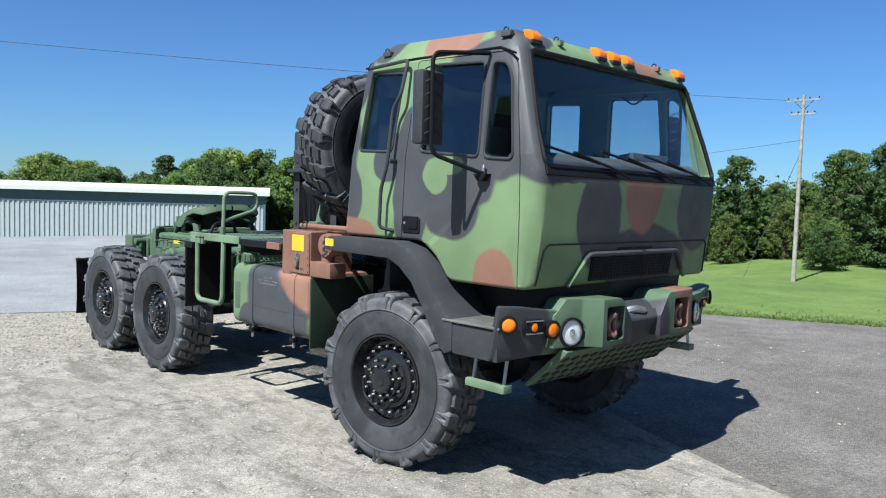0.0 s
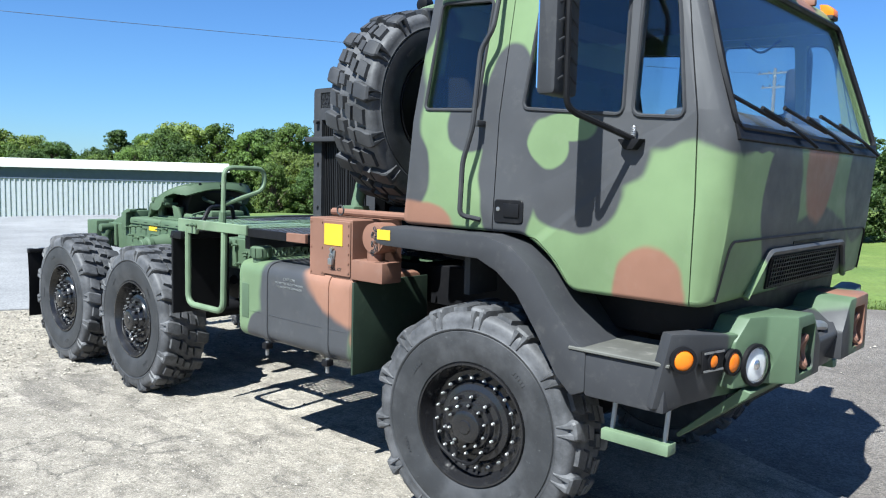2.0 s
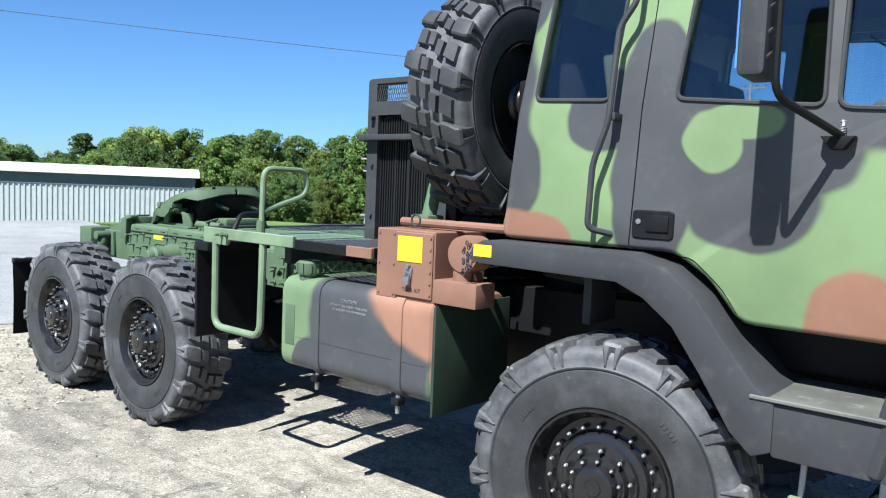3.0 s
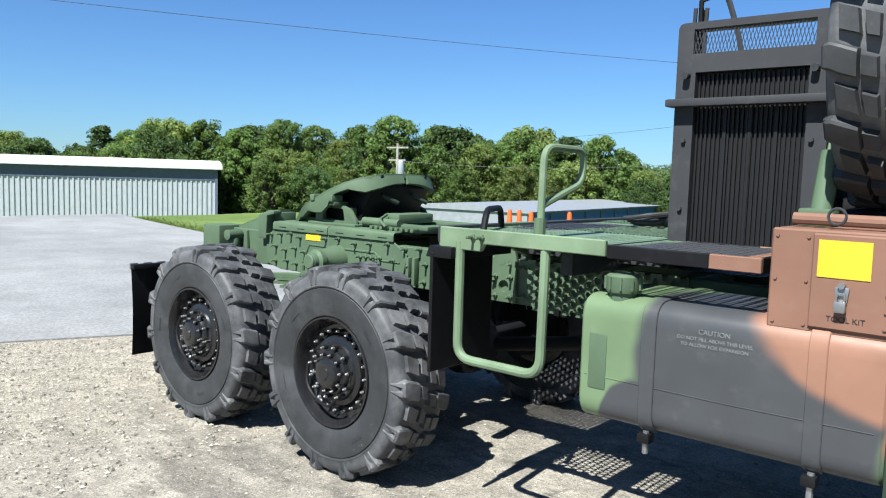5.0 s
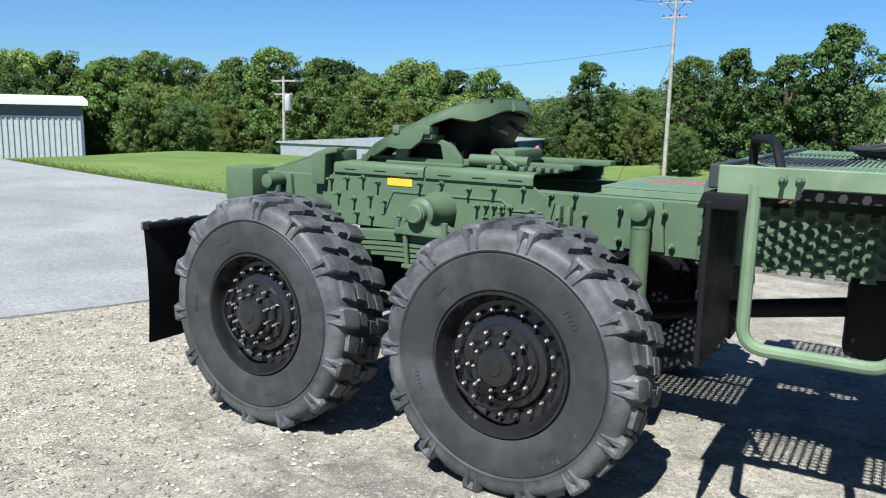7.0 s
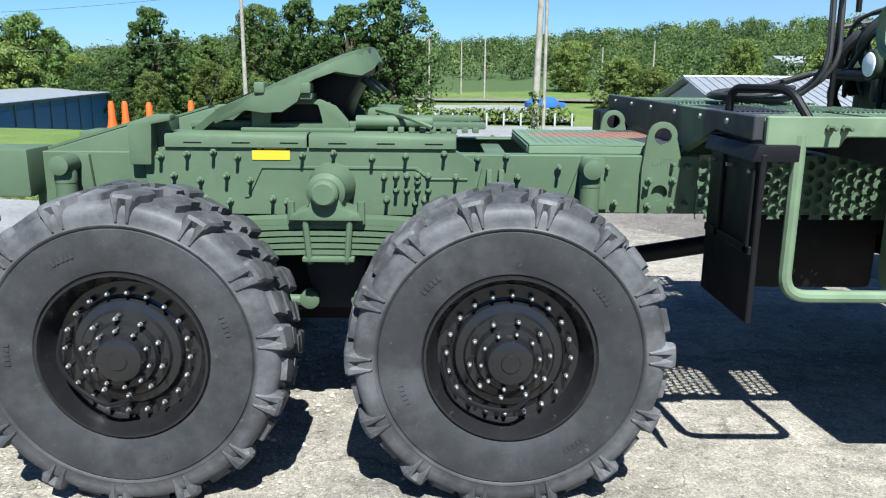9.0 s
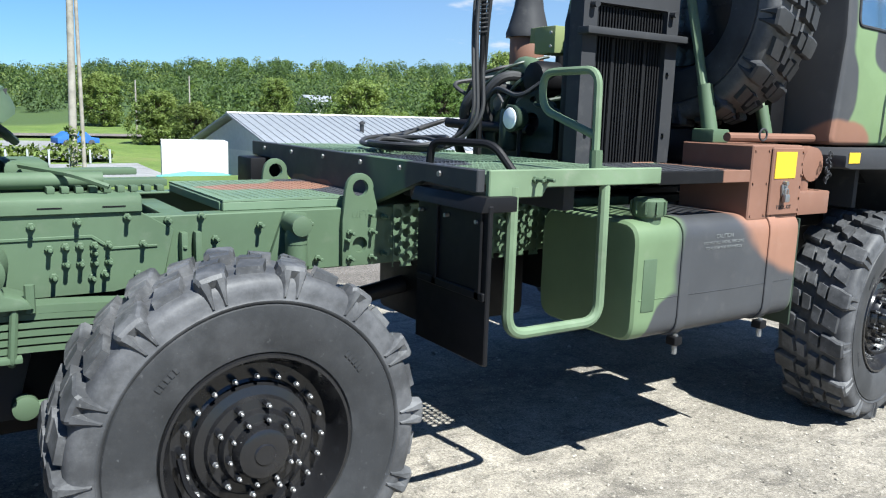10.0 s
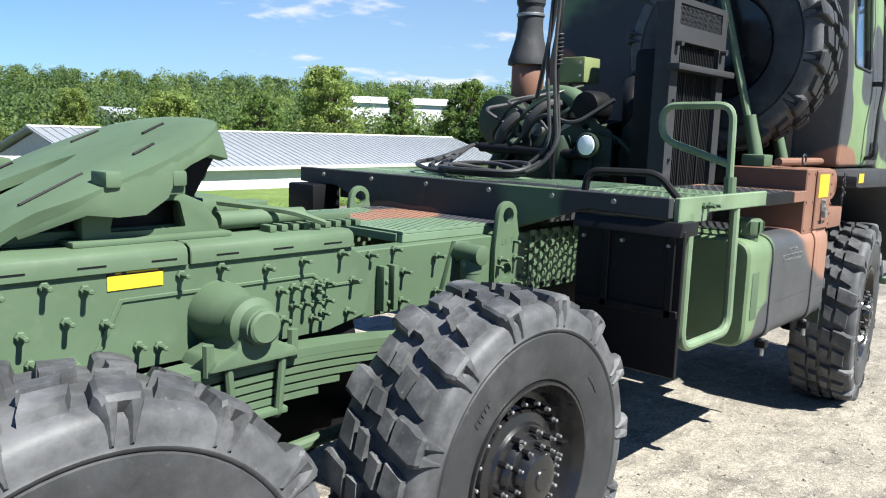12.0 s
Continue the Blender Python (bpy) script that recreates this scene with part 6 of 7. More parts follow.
for y, z, r in ((0.40, 1.80, 0.035), (0.46, 1.62, 0.028), (0.20, 1.86, 0.03)):
    part("coolant_pipe", tube(bent([(-1.50, y, z), (-1.74, y + 0.04, z + 0.03), (-1.80, y + 0.16, z - 0.12), (-1.66, y + 0.22, z - 0.3)], 0.09, 6), r, 10), dark_green if r < 0.03 else hose_rubber, truck)
for y in (0.12, 0.34, 0.52):
    part("clamp", lathe([(0.042, -1.70), (0.044, -1.69), (0.044, -1.675), (0.042, -1.665)], 14, "x", (0, y, 1.72)), bolt_steel, truck)
part("harness", tube(bent([(-1.70, -0.2, 1.9), (-1.80, 0.0, 1.75), (-1.78, 0.25, 1.82), (-1.80, 0.45, 1.6), (-1.72, 0.6, 1.48)], 0.08, 6), 0.014, 7), hose_rubber, truck)
part("intake_pipe", tube(bent([(-1.45, -0.02, 1.62), (-1.62, 0.10, 1.92), (-1.45, 0.45, 1.96), (-1.25, 0.72, 1.80)], 0.14, 6), 0.06, 14), green_paint, truck)
part("intake_elbow", tube(bent([(-1.45, -0.20, 1.50), (-1.55, -0.22, 1.90), (-1.35, -0.10, 2.02), (-1.0, 0.0, 2.0)], 0.12, 6), 0.06, 12), black_metal, truck)
drum = part("air_cleaner", lathe([(0.10, -1.26), (0.180, -1.24), (0.190, -1.20), (0.190, -0.80), (0.16, -0.76)], 28, "x", (0, 1.03, 1.78)), dark_green, truck, "dark green drum air cleaner")
part("drum_band", lathe([(0.193, -1.13), (0.197, -1.11), (0.193, -1.09)], 28, "x", (0, 1.03, 1.78)), black_metal, drum)
part("muffler", lathe([(0.10, 1.93), (0.118, 1.96), (0.120, 2.19), (0.10, 2.22)], 24, "z", (-1.013, 0.955, 0)), brown_paint, truck, "brown muffler drum")
STK = (-1.013, 0.955)
stack = part("exhaust_pipe", lathe([(0.150, 2.19), (0.150, 2.22), (0.136, 2.26), (0.104, 2.38), (0.094, 2.45), (0.092, 2.60), (0.099, 2.61), (0.099, 2.64), (0.094, 2.65)], 24, "z", (*STK, 0)), dark_paint, truck, "dark grey exhaust stack with elbow outlet")
e = [(STK[0], STK[1], 2.62), (STK[0], STK[1], 2.815), (STK[0] - 0.21, STK[1] + 0.17, 2.825)]
part("stack_elbow", tube(bent(e, 0.12, 9), 0.104, 18), dark_paint, stack)
out = Vector((-0.77, 0.64, 0.0))
tip = Vector(e[2])
part("outlet", lathe([(0.090, -0.06), (0.106, -0.05), (0.112, 0.03), (0.106, 0.03), (0.098, -0.02)], 18, "z"), dark_paint, stack, at=Matrix.Translation(tip) @ out.to_track_quat("Z", "Y").to_matrix().to_4x4())
part("outlet_bore", lathe([(0.0, 0.0), (0.1, 0.0), (0.1, 0.004), (0.0, 0.004)], 18, "z"), black_metal, stack, at=Matrix.Translation(tip) @ out.to_track_quat("Z", "Y").to_matrix().to_4x4())
part("stack_clamp", lathe([(0.097, 2.53), (0.102, 2.535), (0.102, 2.55), (0.097, 2.555)], 24, "z", (*STK, 0)), bolt_steel, stack)
olive_paint = paint("olive_paint", (0.150, 0.180, 0.078), 0.6)
valves = part("valve_box", box(-1.38, -1.20, 0.23, 0.42, 2.03, 2.19, 0.008), olive_paint, truck, "pale olive valve box")
part("valve_flange", box(-1.372, -1.22, 0.42, 0.475, 2.10, 2.19, 0.006), olive_paint, valves)
for z in (2.07, 2.15):
    part("bolt", rod((-1.38, 0.26, z), (-1.392, 0.26, z), 0.009, 6), bolt_steel, valves)
# brackets, pipes and lines packed round the engine
part("engine_bracket", cut(prism(rounded([(-0.50, 1.46), (-0.18, 1.46), (-0.20, 1.74), (-0.26, 1.80), (-0.30, 1.97), (-0.38, 1.98), (-0.40, 1.80), (-0.52, 1.72)], 0.03), "x", -1.60, -1.575), [prism(rounded([(-0.44, 1.55), (-0.28, 1.55), (-0.28, 1.70), (-0.44, 1.70)], 0.03), "x", -2, -1)]), dark_green, truck, "dark green engine bracket")
part("charge_pipe", tube(bent([(-1.50, -0.50, 1.55), (-1.50, -0.50, 2.05), (-1.45, -0.36, 2.14), (-1.25, -0.30, 2.02), (-1.22, -0.30, 1.6)], 0.11, 7), 0.055, 14), black_metal, truck)
for k, (y0, z0, y1, z1) in enumerate(((0.18, 2.0, 0.62, 1.52), (0.30, 1.98, 0.70, 1.66), (0.02, 1.92, 0.34, 1.50), (0.52, 1.95, 0.10, 1.56), (-0.10, 1.78, -0.42, 1.50), (0.66, 1.90, 0.44, 1.48))):
    part("fuel_line", tube(bent([(-1.46, y0, z0), (-1.70 - 0.02 * k, y0 + 0.05, z0 - 0.06), (-1.78 + 0.015 * k, (y0 + y1) / 2, (z0 + z1) / 2 + 0.05), (-1.72, y1, z1), (-1.5, y1, z1 - 0.08)], 0.09, 6), 0.009 + 0.002 * (k % 3), 7), hose_rubber if k % 2 else dark_green, truck)
part("oil_filter", lathe([(0.02, 1.46), (0.055, 1.465), (0.06, 1.48), (0.06, 1.66), (0.05, 1.69)], 18, "z", (-1.78, 0.10, 0)), dark_green, truck)
part("alternator", lathe([(0.03, -1.74), (0.085, -1.73), (0.095, -1.70), (0.095, -1.58), (0.08, -1.56)], 20, "x", (0, -0.02, 1.86)), black_metal, truck)
part("valve_pipe", rod((-1.1, 0.5, 1.7), (-1.1, 0.5, 2.05), 0.03), black_metal, truck)
part("cross_pipe", rod((-1.80, -0.10, 1.58), (-1.80, 0.70, 1.60), 0.03), black_metal, truck)
part("pump_motor", box(-1.30, -1.02, -0.62, -0.30, 1.44, 1.62, 0.03), black_metal, truck)

# work lamp
lampb = part("work_lamp", lathe([(0.03, -1.96), (0.055, -1.985), (0.066, -2.03), (0.068, -2.05), (0.062, -2.055)], 24, "x", (0, -0.255, 1.64)), dark_green, truck, "round clear work lamp")
part("lamp_lens", lathe([(0.061, -2.045), (0.05, -2.06), (0.02, -2.068)], 24, "x", (0, -0.255, 1.64)), lamp_white, lampb)
part("lamp_bracket", rod((-1.99, -0.255, 1.44), (-1.99, -0.255, 1.60), 0.012, 8), black_metal, lampb)

# hose mast and coiled lines
part("hose_mast", rod((-2.13, -0.10, 1.44), (-2.13, -0.10, 2.62), 0.013, 8), black_metal, truck)
part("mast_spring", tube([(-2.13 + 0.022 * math.cos(k), -0.10 + 0.022 * math.sin(k), 2.05 + k * 0.0035) for k in np.linspace(0, 50, 110)], 0.004, 5), hose_rubber, truck)


def droop(a, b, sag, n=14, wob=0.0, seed=1):
    g = random.Random(seed)
    out = []
    for i in range(n + 1):
        u = i / n
        p = Vector(a).lerp(Vector(b), u)
        p.z -= sag * 4 * u * (1 - u)
        p += Vector((g.uniform(-wob, wob), g.uniform(-wob, wob), 0))
        out.append(p)
    return out


for k, (o, q) in enumerate((((-0.02, -0.02), (-2.48, 0.22)), ((0.03, 0.0), (-2.40, 0.38)), ((0.0, 0.04), (-2.55, 0.10)))):
    top = Vector((-2.13 + o[0], -0.10 + o[1], 2.58))
    line = bent([top, top + Vector((-0.02, 0.02, -0.5)), (-2.16 + o[0], -0.14 + o[1], 1.62), (-2.26, -0.05 + 0.05 * k, 1.475), (q[0], q[1], 1.468), (q[0] + 0.15, q[1] + 0.4, 1.468), (-1.85, 0.75, 1.6)], 0.16, 7)
    part("air_hose", tube(line, 0.0105, 7), hose_rubber, truck, "black rubber air hose")
for k in range(3):
    ring = [(-2.40 + (0.13 + 0.02 * k) * math.cos(t), 0.16 + (0.22 + 0.03 * k) * math.sin(t), 1.47 + 0.012 * k + 0.04 * max(0, math.sin(t + k))) for t in np.linspace(0, 2 * math.pi, 28)[:-1]]
    part("air_hose", tube(ring, 0.0115, 7, True), hose_rubber, truck, "black rubber air hose")
part("air_hose", tube(bent([(-2.13, -0.1, 2.62), (-2.05, 0.0, 2.68), (-1.98, 0.03, 2.45), (-1.95, 0.12, 2.1), (-1.9, 0.2, 1.9)], 0.1, 6), 0.014, 7), hose_rubber, truck, "black rubber air hose")
for k, off in enumerate((0.0, 0.06, 0.13)):
    line = bent([(-1.75, 0.78, 1.62), (-2.0, 0.74 + off, 1.56 - off * 0.3), (-2.22 - off, 0.62 + off, 1.50), (-2.40 - off, 0.45, 1.475), (-2.30 - off, 0.05, 1.47)], 0.13, 7)
    part("air_hose", tube(line, 0.013, 7), hose_rubber, truck, "black rubber air hose")

# spare wheel and its davit
sp = wheel(-1.0, -0.58, -1, 13, detail=False, z=2.20)
sp.matrix_basis = pose(-1.01, -0.585, 2.24) @ pose(0, 0, 0, 0, 0, 90) @ pose(0, 0, 0, 0, 17, 0)
sp.name, sp["label"] = "spare_wheel", "spare wheel upright behind the cab"
clean_rubber = rubber("clean_tyre_rubber", (0.020, 0.021, 0.023), 0.12)
for ob in sp.children:
    if ob.name.startswith("tread"):
        ob.data = ob.data.copy()
        ob.data.materials[0] = clean_rubber
dav = part("davit", tube(bent([(-1.31, -0.885, 1.58), (-1.26, -0.50, 2.83), (-1.02, -0.46, 2.88), (-0.81, -0.45, 2.80), (-0.815, -0.84, 1.60)], 0.12, 6), 0.023, 10), worn_green, truck, "worn green tubular spare wheel davit")
part("davit_sleeve", rod((-1.31, -0.885, 1.58), (-1.302, -0.82, 1.83), 0.038, 12), green_paint, dav)
part("davit_foot", box(-1.37, -1.25, -0.95, -0.82, 1.555, 1.62, 0.01), green_paint, dav)
part("strut", rod((-0.815, -0.85, 1.57), (-0.815, -0.80, 1.74), 0.034, 12), green_paint, dav)
part("davit_pulley", lathe([(0.02, -0.49), (0.045, -0.48), (0.045, -0.42), (0.02, -0.41)], 14, centre=(-1.17, 0, 2.90)), black_metal, dav)
for k in range(44):
    u = k / 43
    part("chain_link", links, None, dav, at=pose(-1.285 + 0.01 * math.sin(k), -0.47 - 0.06 * u, 2.84 - 1.0 * u, 0, 0, 90 * (k % 2)) @ Matrix.Scale(1.7, 4))
# black disc added inside the spare's rim to keep its open hollow dark
part("carrier_plate", lathe([(0.02, -0.975), (0.288, -0.97), (0.288, -0.955), (0.02, -0.95)], 24, "x", (0, -0.585, 2.24)), black_metal, truck)
part("spare_carrier", box(-0.80, -0.68, -0.85, -0.30, 1.55, 2.3, 0.02), black_metal, truck)

# ---- trees, buildings and poles round the lot ----
def leaf_mesh(clusters, per, size, seed, squash=0.8):
    """A mesh of leaf quads scattered in clusters (x, y, z, radius), their normals turned outward from each clump."""
    g = np.random.RandomState(seed)
    cl = np.array(clusters, dtype=float)
    m = len(cl) * per
    mid = np.repeat(cl[:, :3], per, axis=0)
    rad = np.repeat(cl[:, 3], per)
    d = g.normal(size=(m, 3))
    d /= np.linalg.norm(d, axis=1)[:, None]
    c = mid + d * (rad * (0.35 + 0.68 * g.rand(m) ** 0.5))[:, None] * np.array((1, 1, squash))
    a = g.normal(size=(m, 3))
    a -= d * (a * d).sum(1)[:, None] * 0.6
    a /= np.linalg.norm(a, axis=1)[:, None]
    b = np.cross(a, d + g.normal(size=(m, 3)) * 0.45)
    b /= np.linalg.norm(b, axis=1)[:, None] + 1e-6
    k = size if np.isscalar(size) else np.repeat(np.array(size), per)
    s = (k * (0.6 + 0.8 * g.rand(m)))[:, None]
    u, v = a * s, b * s * 0.7
    co = np.stack([c - u * 0.5, c + v * 0.45 - u * 0.05, c + u * 0.6, c - v * 0.45 + u * 0.05], axis=1).reshape(-1, 3)
    me = bpy.data.meshes.new("leaves")
    me.from_pydata(co.tolist(), [], np.arange(m * 4).reshape(-1, 4).tolist())
    nor = d + np.array((0, 0, 0.30)) + g.normal(size=(m, 3)) * 0.55
    nor /= np.linalg.norm(nor, axis=1)[:, None]
    me.shade_smooth()
    me.normals_split_custom_set(np.repeat(nor, 4, axis=0).tolist())
    return me


def tree_meshes(h, wide, seed, kind="round", clusters=46, per=64, leaf=0.36):
    """A trunk with limbs, and a crown of small leaf clumps in uneven lobes; unit tree of height h standing at the origin."""
    g = random.Random(seed)
    bulge = [(g.uniform(0, 6.283), g.uniform(0.2, 0.95), g.uniform(0.7, 1.25)) for _ in range(7)]
    wood = tube([(0, 0, -0.3), (0.05, 0.02, h * 0.22), (0.0, 0.08, h * 0.5), (0.06, 0.0, h * 0.85)], 0.2, 8, radii=[0.034 * h, 0.024 * h, 0.016 * h, 0.004 * h])
    spots = []
    for k in range(clusters):
        u = g.random()
        if kind == "round":
            z = h * (0.04 + 0.92 * u)
            r = wide * 0.5 * math.sqrt(max(0.05, 1 - ((u - 0.34) / 0.68) ** 2)) * (0.35 + 0.68 * g.random())
        else:
            z = h * (0.12 + 0.86 * u)
            r = wide * 0.5 * (1 - u) ** 0.65 * (0.55 + 0.5 * g.random())
        a = g.uniform(0, 6.283)
        for ba, bu, bk in bulge:
            if abs((a - ba + 3.1416) % 6.2832 - 3.1416) < 0.7 and abs(u - bu) < 0.22:
                r *= bk
        cr = wide * (0.05 + 0.075 * g.random() ** 1.5)
        spots.append((r * math.cos(a), r * math.sin(a), z, cr))
        if k % 4 == 0:
            zz = z * 0.55 + h * 0.05
            tube([(0.02, 0.02, zz), (r * 0.5 * math.cos(a), r * 0.5 * math.sin(a), (z + zz) / 2), (r * 0.9 * math.cos(a), r * 0.9 * math.sin(a), z)], 0.05, 5, bm=wood, radii=[0.012 * h, 0.008 * h, 0.003 * h])
    return finish(wood, 60), leaf_mesh(spots, per, leaf, seed)


KINDS = []
for seed, (h, w, kind, mat) in enumerate(((9.0, 7.0, "round", leaf_green), (10.5, 7.5, "round", leaf_light), (8.0, 7.4, "round", leaf_dark), (11.0, 6.4, "round", leaf_green), (9.5, 5.4, "round", leaf_dark), (7.0, 6.8, "round", leaf_light))):
    wood, crown = tree_meshes(h, w, 40 + seed, kind, 250, 105, 0.20)
    wood.materials.append(bark)
    crown.materials.append(mat)
    KINDS.append((wood, crown, h))


def tree(x, y, kind, size, turn=0.0, label="broad green leafy tree in summer leaf", group="trees round the lot"):
    wood, crown, h = KINDS[kind]
    k = size / h
    t = thing("tree", label, "tree", group, at=pose(x, y, terrain(x, y), 0, 0, turn) @ Matrix.Diagonal((k, k, k, 1)))
    part("trunk", wood, None, t)
    part("crown", crown, None, t)


def polar(az, d, ox=-2.0, oy=-4.0):
    az -= 1.4 * smoothstep(124.0, 104.0, az) if az < 124 else 0.0
    return ox + d * math.cos(radians(az)), oy + d * math.sin(radians(az))


g = random.Random(11)
# wood edge north-west of the lot; each tree rises to a given angle over the eye
def grown(az, d, el):
    x, y = polar(az, d)
    return 1.75 + d * math.tan(radians(el)) - terrain(x, y)


for row, (n, near, far, low, high) in enumerate(((38, 96, 122, 1.1, 3.6), (34, 80, 96, 0.5, 2.5), (26, 72, 80, 0.2, 1.3))):
    for k in range(n):
        az = 104.5 + 66 * (k + g.random()) / n
        d = g.uniform(near, far)
        if az > 143 and row == 2 or 107 < az < 138 and row == 2 and d < 78:
            d += 14
        el = g.uniform(low, high) + (0.7 if g.random() < 0.15 and row == 0 else 0.0) - (1.2 if az > 156 else 0.0) - (1.0 if az < 119 else 0.45 if az < 126 else 0.0)
        x, y = polar(az, d)
        tree(x, y, g.choice((0, 1, 2, 3, 0, 5, 1)), grown(az, d, el), g.uniform(0, 360))
for k in range(34):
    az, d = 105.5 + 33 * (k + g.random()) / 34, g.uniform(66, 74)
    if 107 < az:
        d += 17
    x, y = polar(az, d)
    tree(x, y, g.choice((5, 2, 0)), g.uniform(2.6, 4.6), g.uniform(0, 360), "low green bush at the wood edge", "bushes at the wood edge")
for az, d, kind, el in ((112.1, 84, 4, 3.8), (105.6, 82, 3, 4.3), (133.7, 88, 3, 4.4), (150.9, 96, 3, 3.0), (154.1, 98, 4, 2.7), (141.8, 94, 3, 3.8), (144.9, 95, 0, 2.9), (124.2, 90, 0, 3.4), (120.9, 93, 4, 3.1), (118.9, 92, 0, 3.2), (130.2, 90, 4, 3.7), (135.9, 92, 4, 3.0), (126.9, 91, 3, 2.8)):
    x, y = polar(az, d)
    tree(x, y, kind, grown(az, d, el), 40 * az)
for az, d, size, turn in ((102.0, 76, 11.0, 30), (95.6, 75, 12.9, 200), (98.6, 78, 10.6, 120)):
    x, y = polar(az, d, -3.3, -3.9)
    tree(x, y, 4, size, turn, "dark dense broad tree by the road")
for az, d, kind, size in ((53.2, 80, 1, 11.0), (43.0, 88, 0, 10.5), (40.5, 84, 2, 9.0), (58, 96, 0, 8.5), (64, 95, 5, 8.0), (70, 100, 1, 8.0), (48, 95, 3, 9.5), (19.5, 48, 1, 7.5), (24, 70, 0, 8), (14, 60, 2, 7), (30, 80, 0, 9), (35, 85, 3, 9), (10, 62, 0, 7)):
    x, y = polar(az, d, -5.0, -3.0)
    tree(x, y, kind, size, 25 * az)
for az, d, size in ((66, 66, 4.5), (61, 70, 4.8), (75.5, 78, 5.0), (78, 92, 6.0), (81.5, 130, 8)):
    x, y = polar(az, d, -5.0, -3.0)
    tree(x, y, 5, size, 25 * az, "rounded light green bushy tree beyond the barn")

# far woods on the hills, in stands of like colour and height
g = random.Random(3)
stands = {"green": ([], []), "dark": ([], []), "light": ([], [])}
while sum(len(v[0]) for v in stands.values()) < 7600:
    az, d = g.uniform(6, 172), 108 + 340 * g.random() ** 1.5
    if 77 < az < 93 and d < 165:
        continue
    x, y = polar(az, d)
    tone = noise.noise((x / 17.0, y / 17.0, 3.0)) + g.uniform(-0.22, 0.22)
    hh = 6.4 + 4.2 * noise.noise((x / 9.0, y / 9.0, 8.0)) + g.uniform(-1.2, 1.6)
    spots, sizes = stands["dark" if tone < -0.10 else "light" if tone > 0.24 else "green"]
    z = terrain(x, y)
    for zz, rr in ((0.30, 0.44), (0.64, 0.38)):
        spots.append((x + g.uniform(-1, 1), y + g.uniform(-1, 1), z + hh * zz, hh * rr * g.uniform(0.75, 1.2)))
        sizes.append(0.28 + d * 0.0013)
for mat, key, seed in ((far_leaf_green, "green", 3), (far_leaf_dark, "dark", 4), (far_leaf_light, "light", 5)):
    tagged(part("far_woods", leaf_mesh(stands[key][0], 84, stands[key][1], seed), mat, smooth=0), "distant mixed green woods on low hills", "woods", kind="stuff")

# grey metal hall beyond the apron
cx, cy = -59.0, 34.0
hall = thing("metal_hall", "grey ribbed metal hall with white roof edge", "building", at=Matrix.Translation((cx, cy, -4.6)) @ pose(0, 0, 0, 0, 0, 238))
part("wall", box(0, 60, -22, 0, 0, 5.3), siding, hall)
for k in range(150):
    part("siding_rib", box(k * 0.4, k * 0.4 + 0.12, 0, 0.07, 0.2, 5.3), siding, hall)
# the roof overhang's shade is put into this band's grey-blue colour
part("fascia", box(-0.1, 60, 0, 0.10, 5.3, 6.25), grey_band, hall, "upper wall band with the eave's shade in its grey-blue colour")
part("upper_wall", box(0, 60, -22, 0, 5.3, 6.2), grey_band, hall)
part("roof", prism([(0.5, 6.25), (0.5, 6.62), (-11, 7.1), (-22.5, 6.62), (-22.5, 6.25)], "x", -0.5, 60.5), roof_white, hall, "white sheet roof")
part("corner_trim", box(-0.12, 0.1, -0.1, 0.14, 0, 6.25), grey_band, hall)
for k in range(0, 60, 6):
    part("gutter_bracket", box(k, k + 0.25, 0.1, 0.25, 6.1, 6.3), grey_band, hall)

# long low storage shed below the bank: blue doors along one side, a pale grey gable end
a, b = Vector((-30.3, 39.6, 0)), Vector((*polar(114.0, 77, -3.5, -3.9), 0))
n, yaw = (b - a).length, math.degrees(math.atan2(b.y - a.y, b.x - a.x))
shed = thing("storage_shed", "long low blue storage shed with roller doors and grey gable", "building", at=Matrix.Translation((a.x, a.y, -4.8)) @ pose(0, 0, 0, 0, 0, yaw))
e, r, deep = 4.15, 4.55, 11.5
part("wall", box(0.02, n, 0.05, deep, 0, e - 0.03), blue_sheet, shed)
part("gable", prism([(0.0, 0.0), (deep, 0.0), (deep, e - 0.03), (deep * 0.5, r - 0.03), (0.0, e - 0.03)], "x", -0.06, 0.02), roof_grey, shed, "grey metal-clad gable end")
part("roof", prism([(-0.3, e - 0.03), (-0.3, e + 0.08), (deep * 0.5, r + 0.05), (deep + 0.3, e + 0.08), (deep + 0.3, e - 0.03)], "x", -0.2, n + 0.3), roof_grey, shed, "grey metal sheet roof")
part("gutter", box(-0.2, n + 0.3, -0.42, -0.31, e - 0.08, e + 0.06), grey_band, shed)
for k in range(int(n / 3.2)):
    part("roller_door", box(0.6 + k * 3.2, 3.2 + k * 3.2, -0.01, 0.04, 0.1, e - 0.5), blue_sheet, shed)
    part("door_post", box(0.38 + k * 3.2, 0.52 + k * 3.2, -0.03, 0.04, 0.1, e - 0.1), grey_band, shed)

# low barn with long ribbed roof below the bank
e1, e2 = Vector((12.7, 40.3, 0)), Vector((55.2, 45.2, 0))
length = (e2 - e1).length
yaw = math.degrees(math.atan2(e2.y - e1.y, e2.x - e1.x))
barn = thing("barn", "long low barn with grey ribbed metal roof", "building", at=Matrix.Translation((e1.x, e1.y, -3.80)) @ pose(0, 0, 0, 0, 0, yaw))
part("wall", box(0.3, length - 0.3, 0.35, 13.6, 0, 2.8), white_wall, barn)
part("base_wall", box(0.25, 5.0, 0.30, 0.36, 0, 2.05), brick_red, barn)
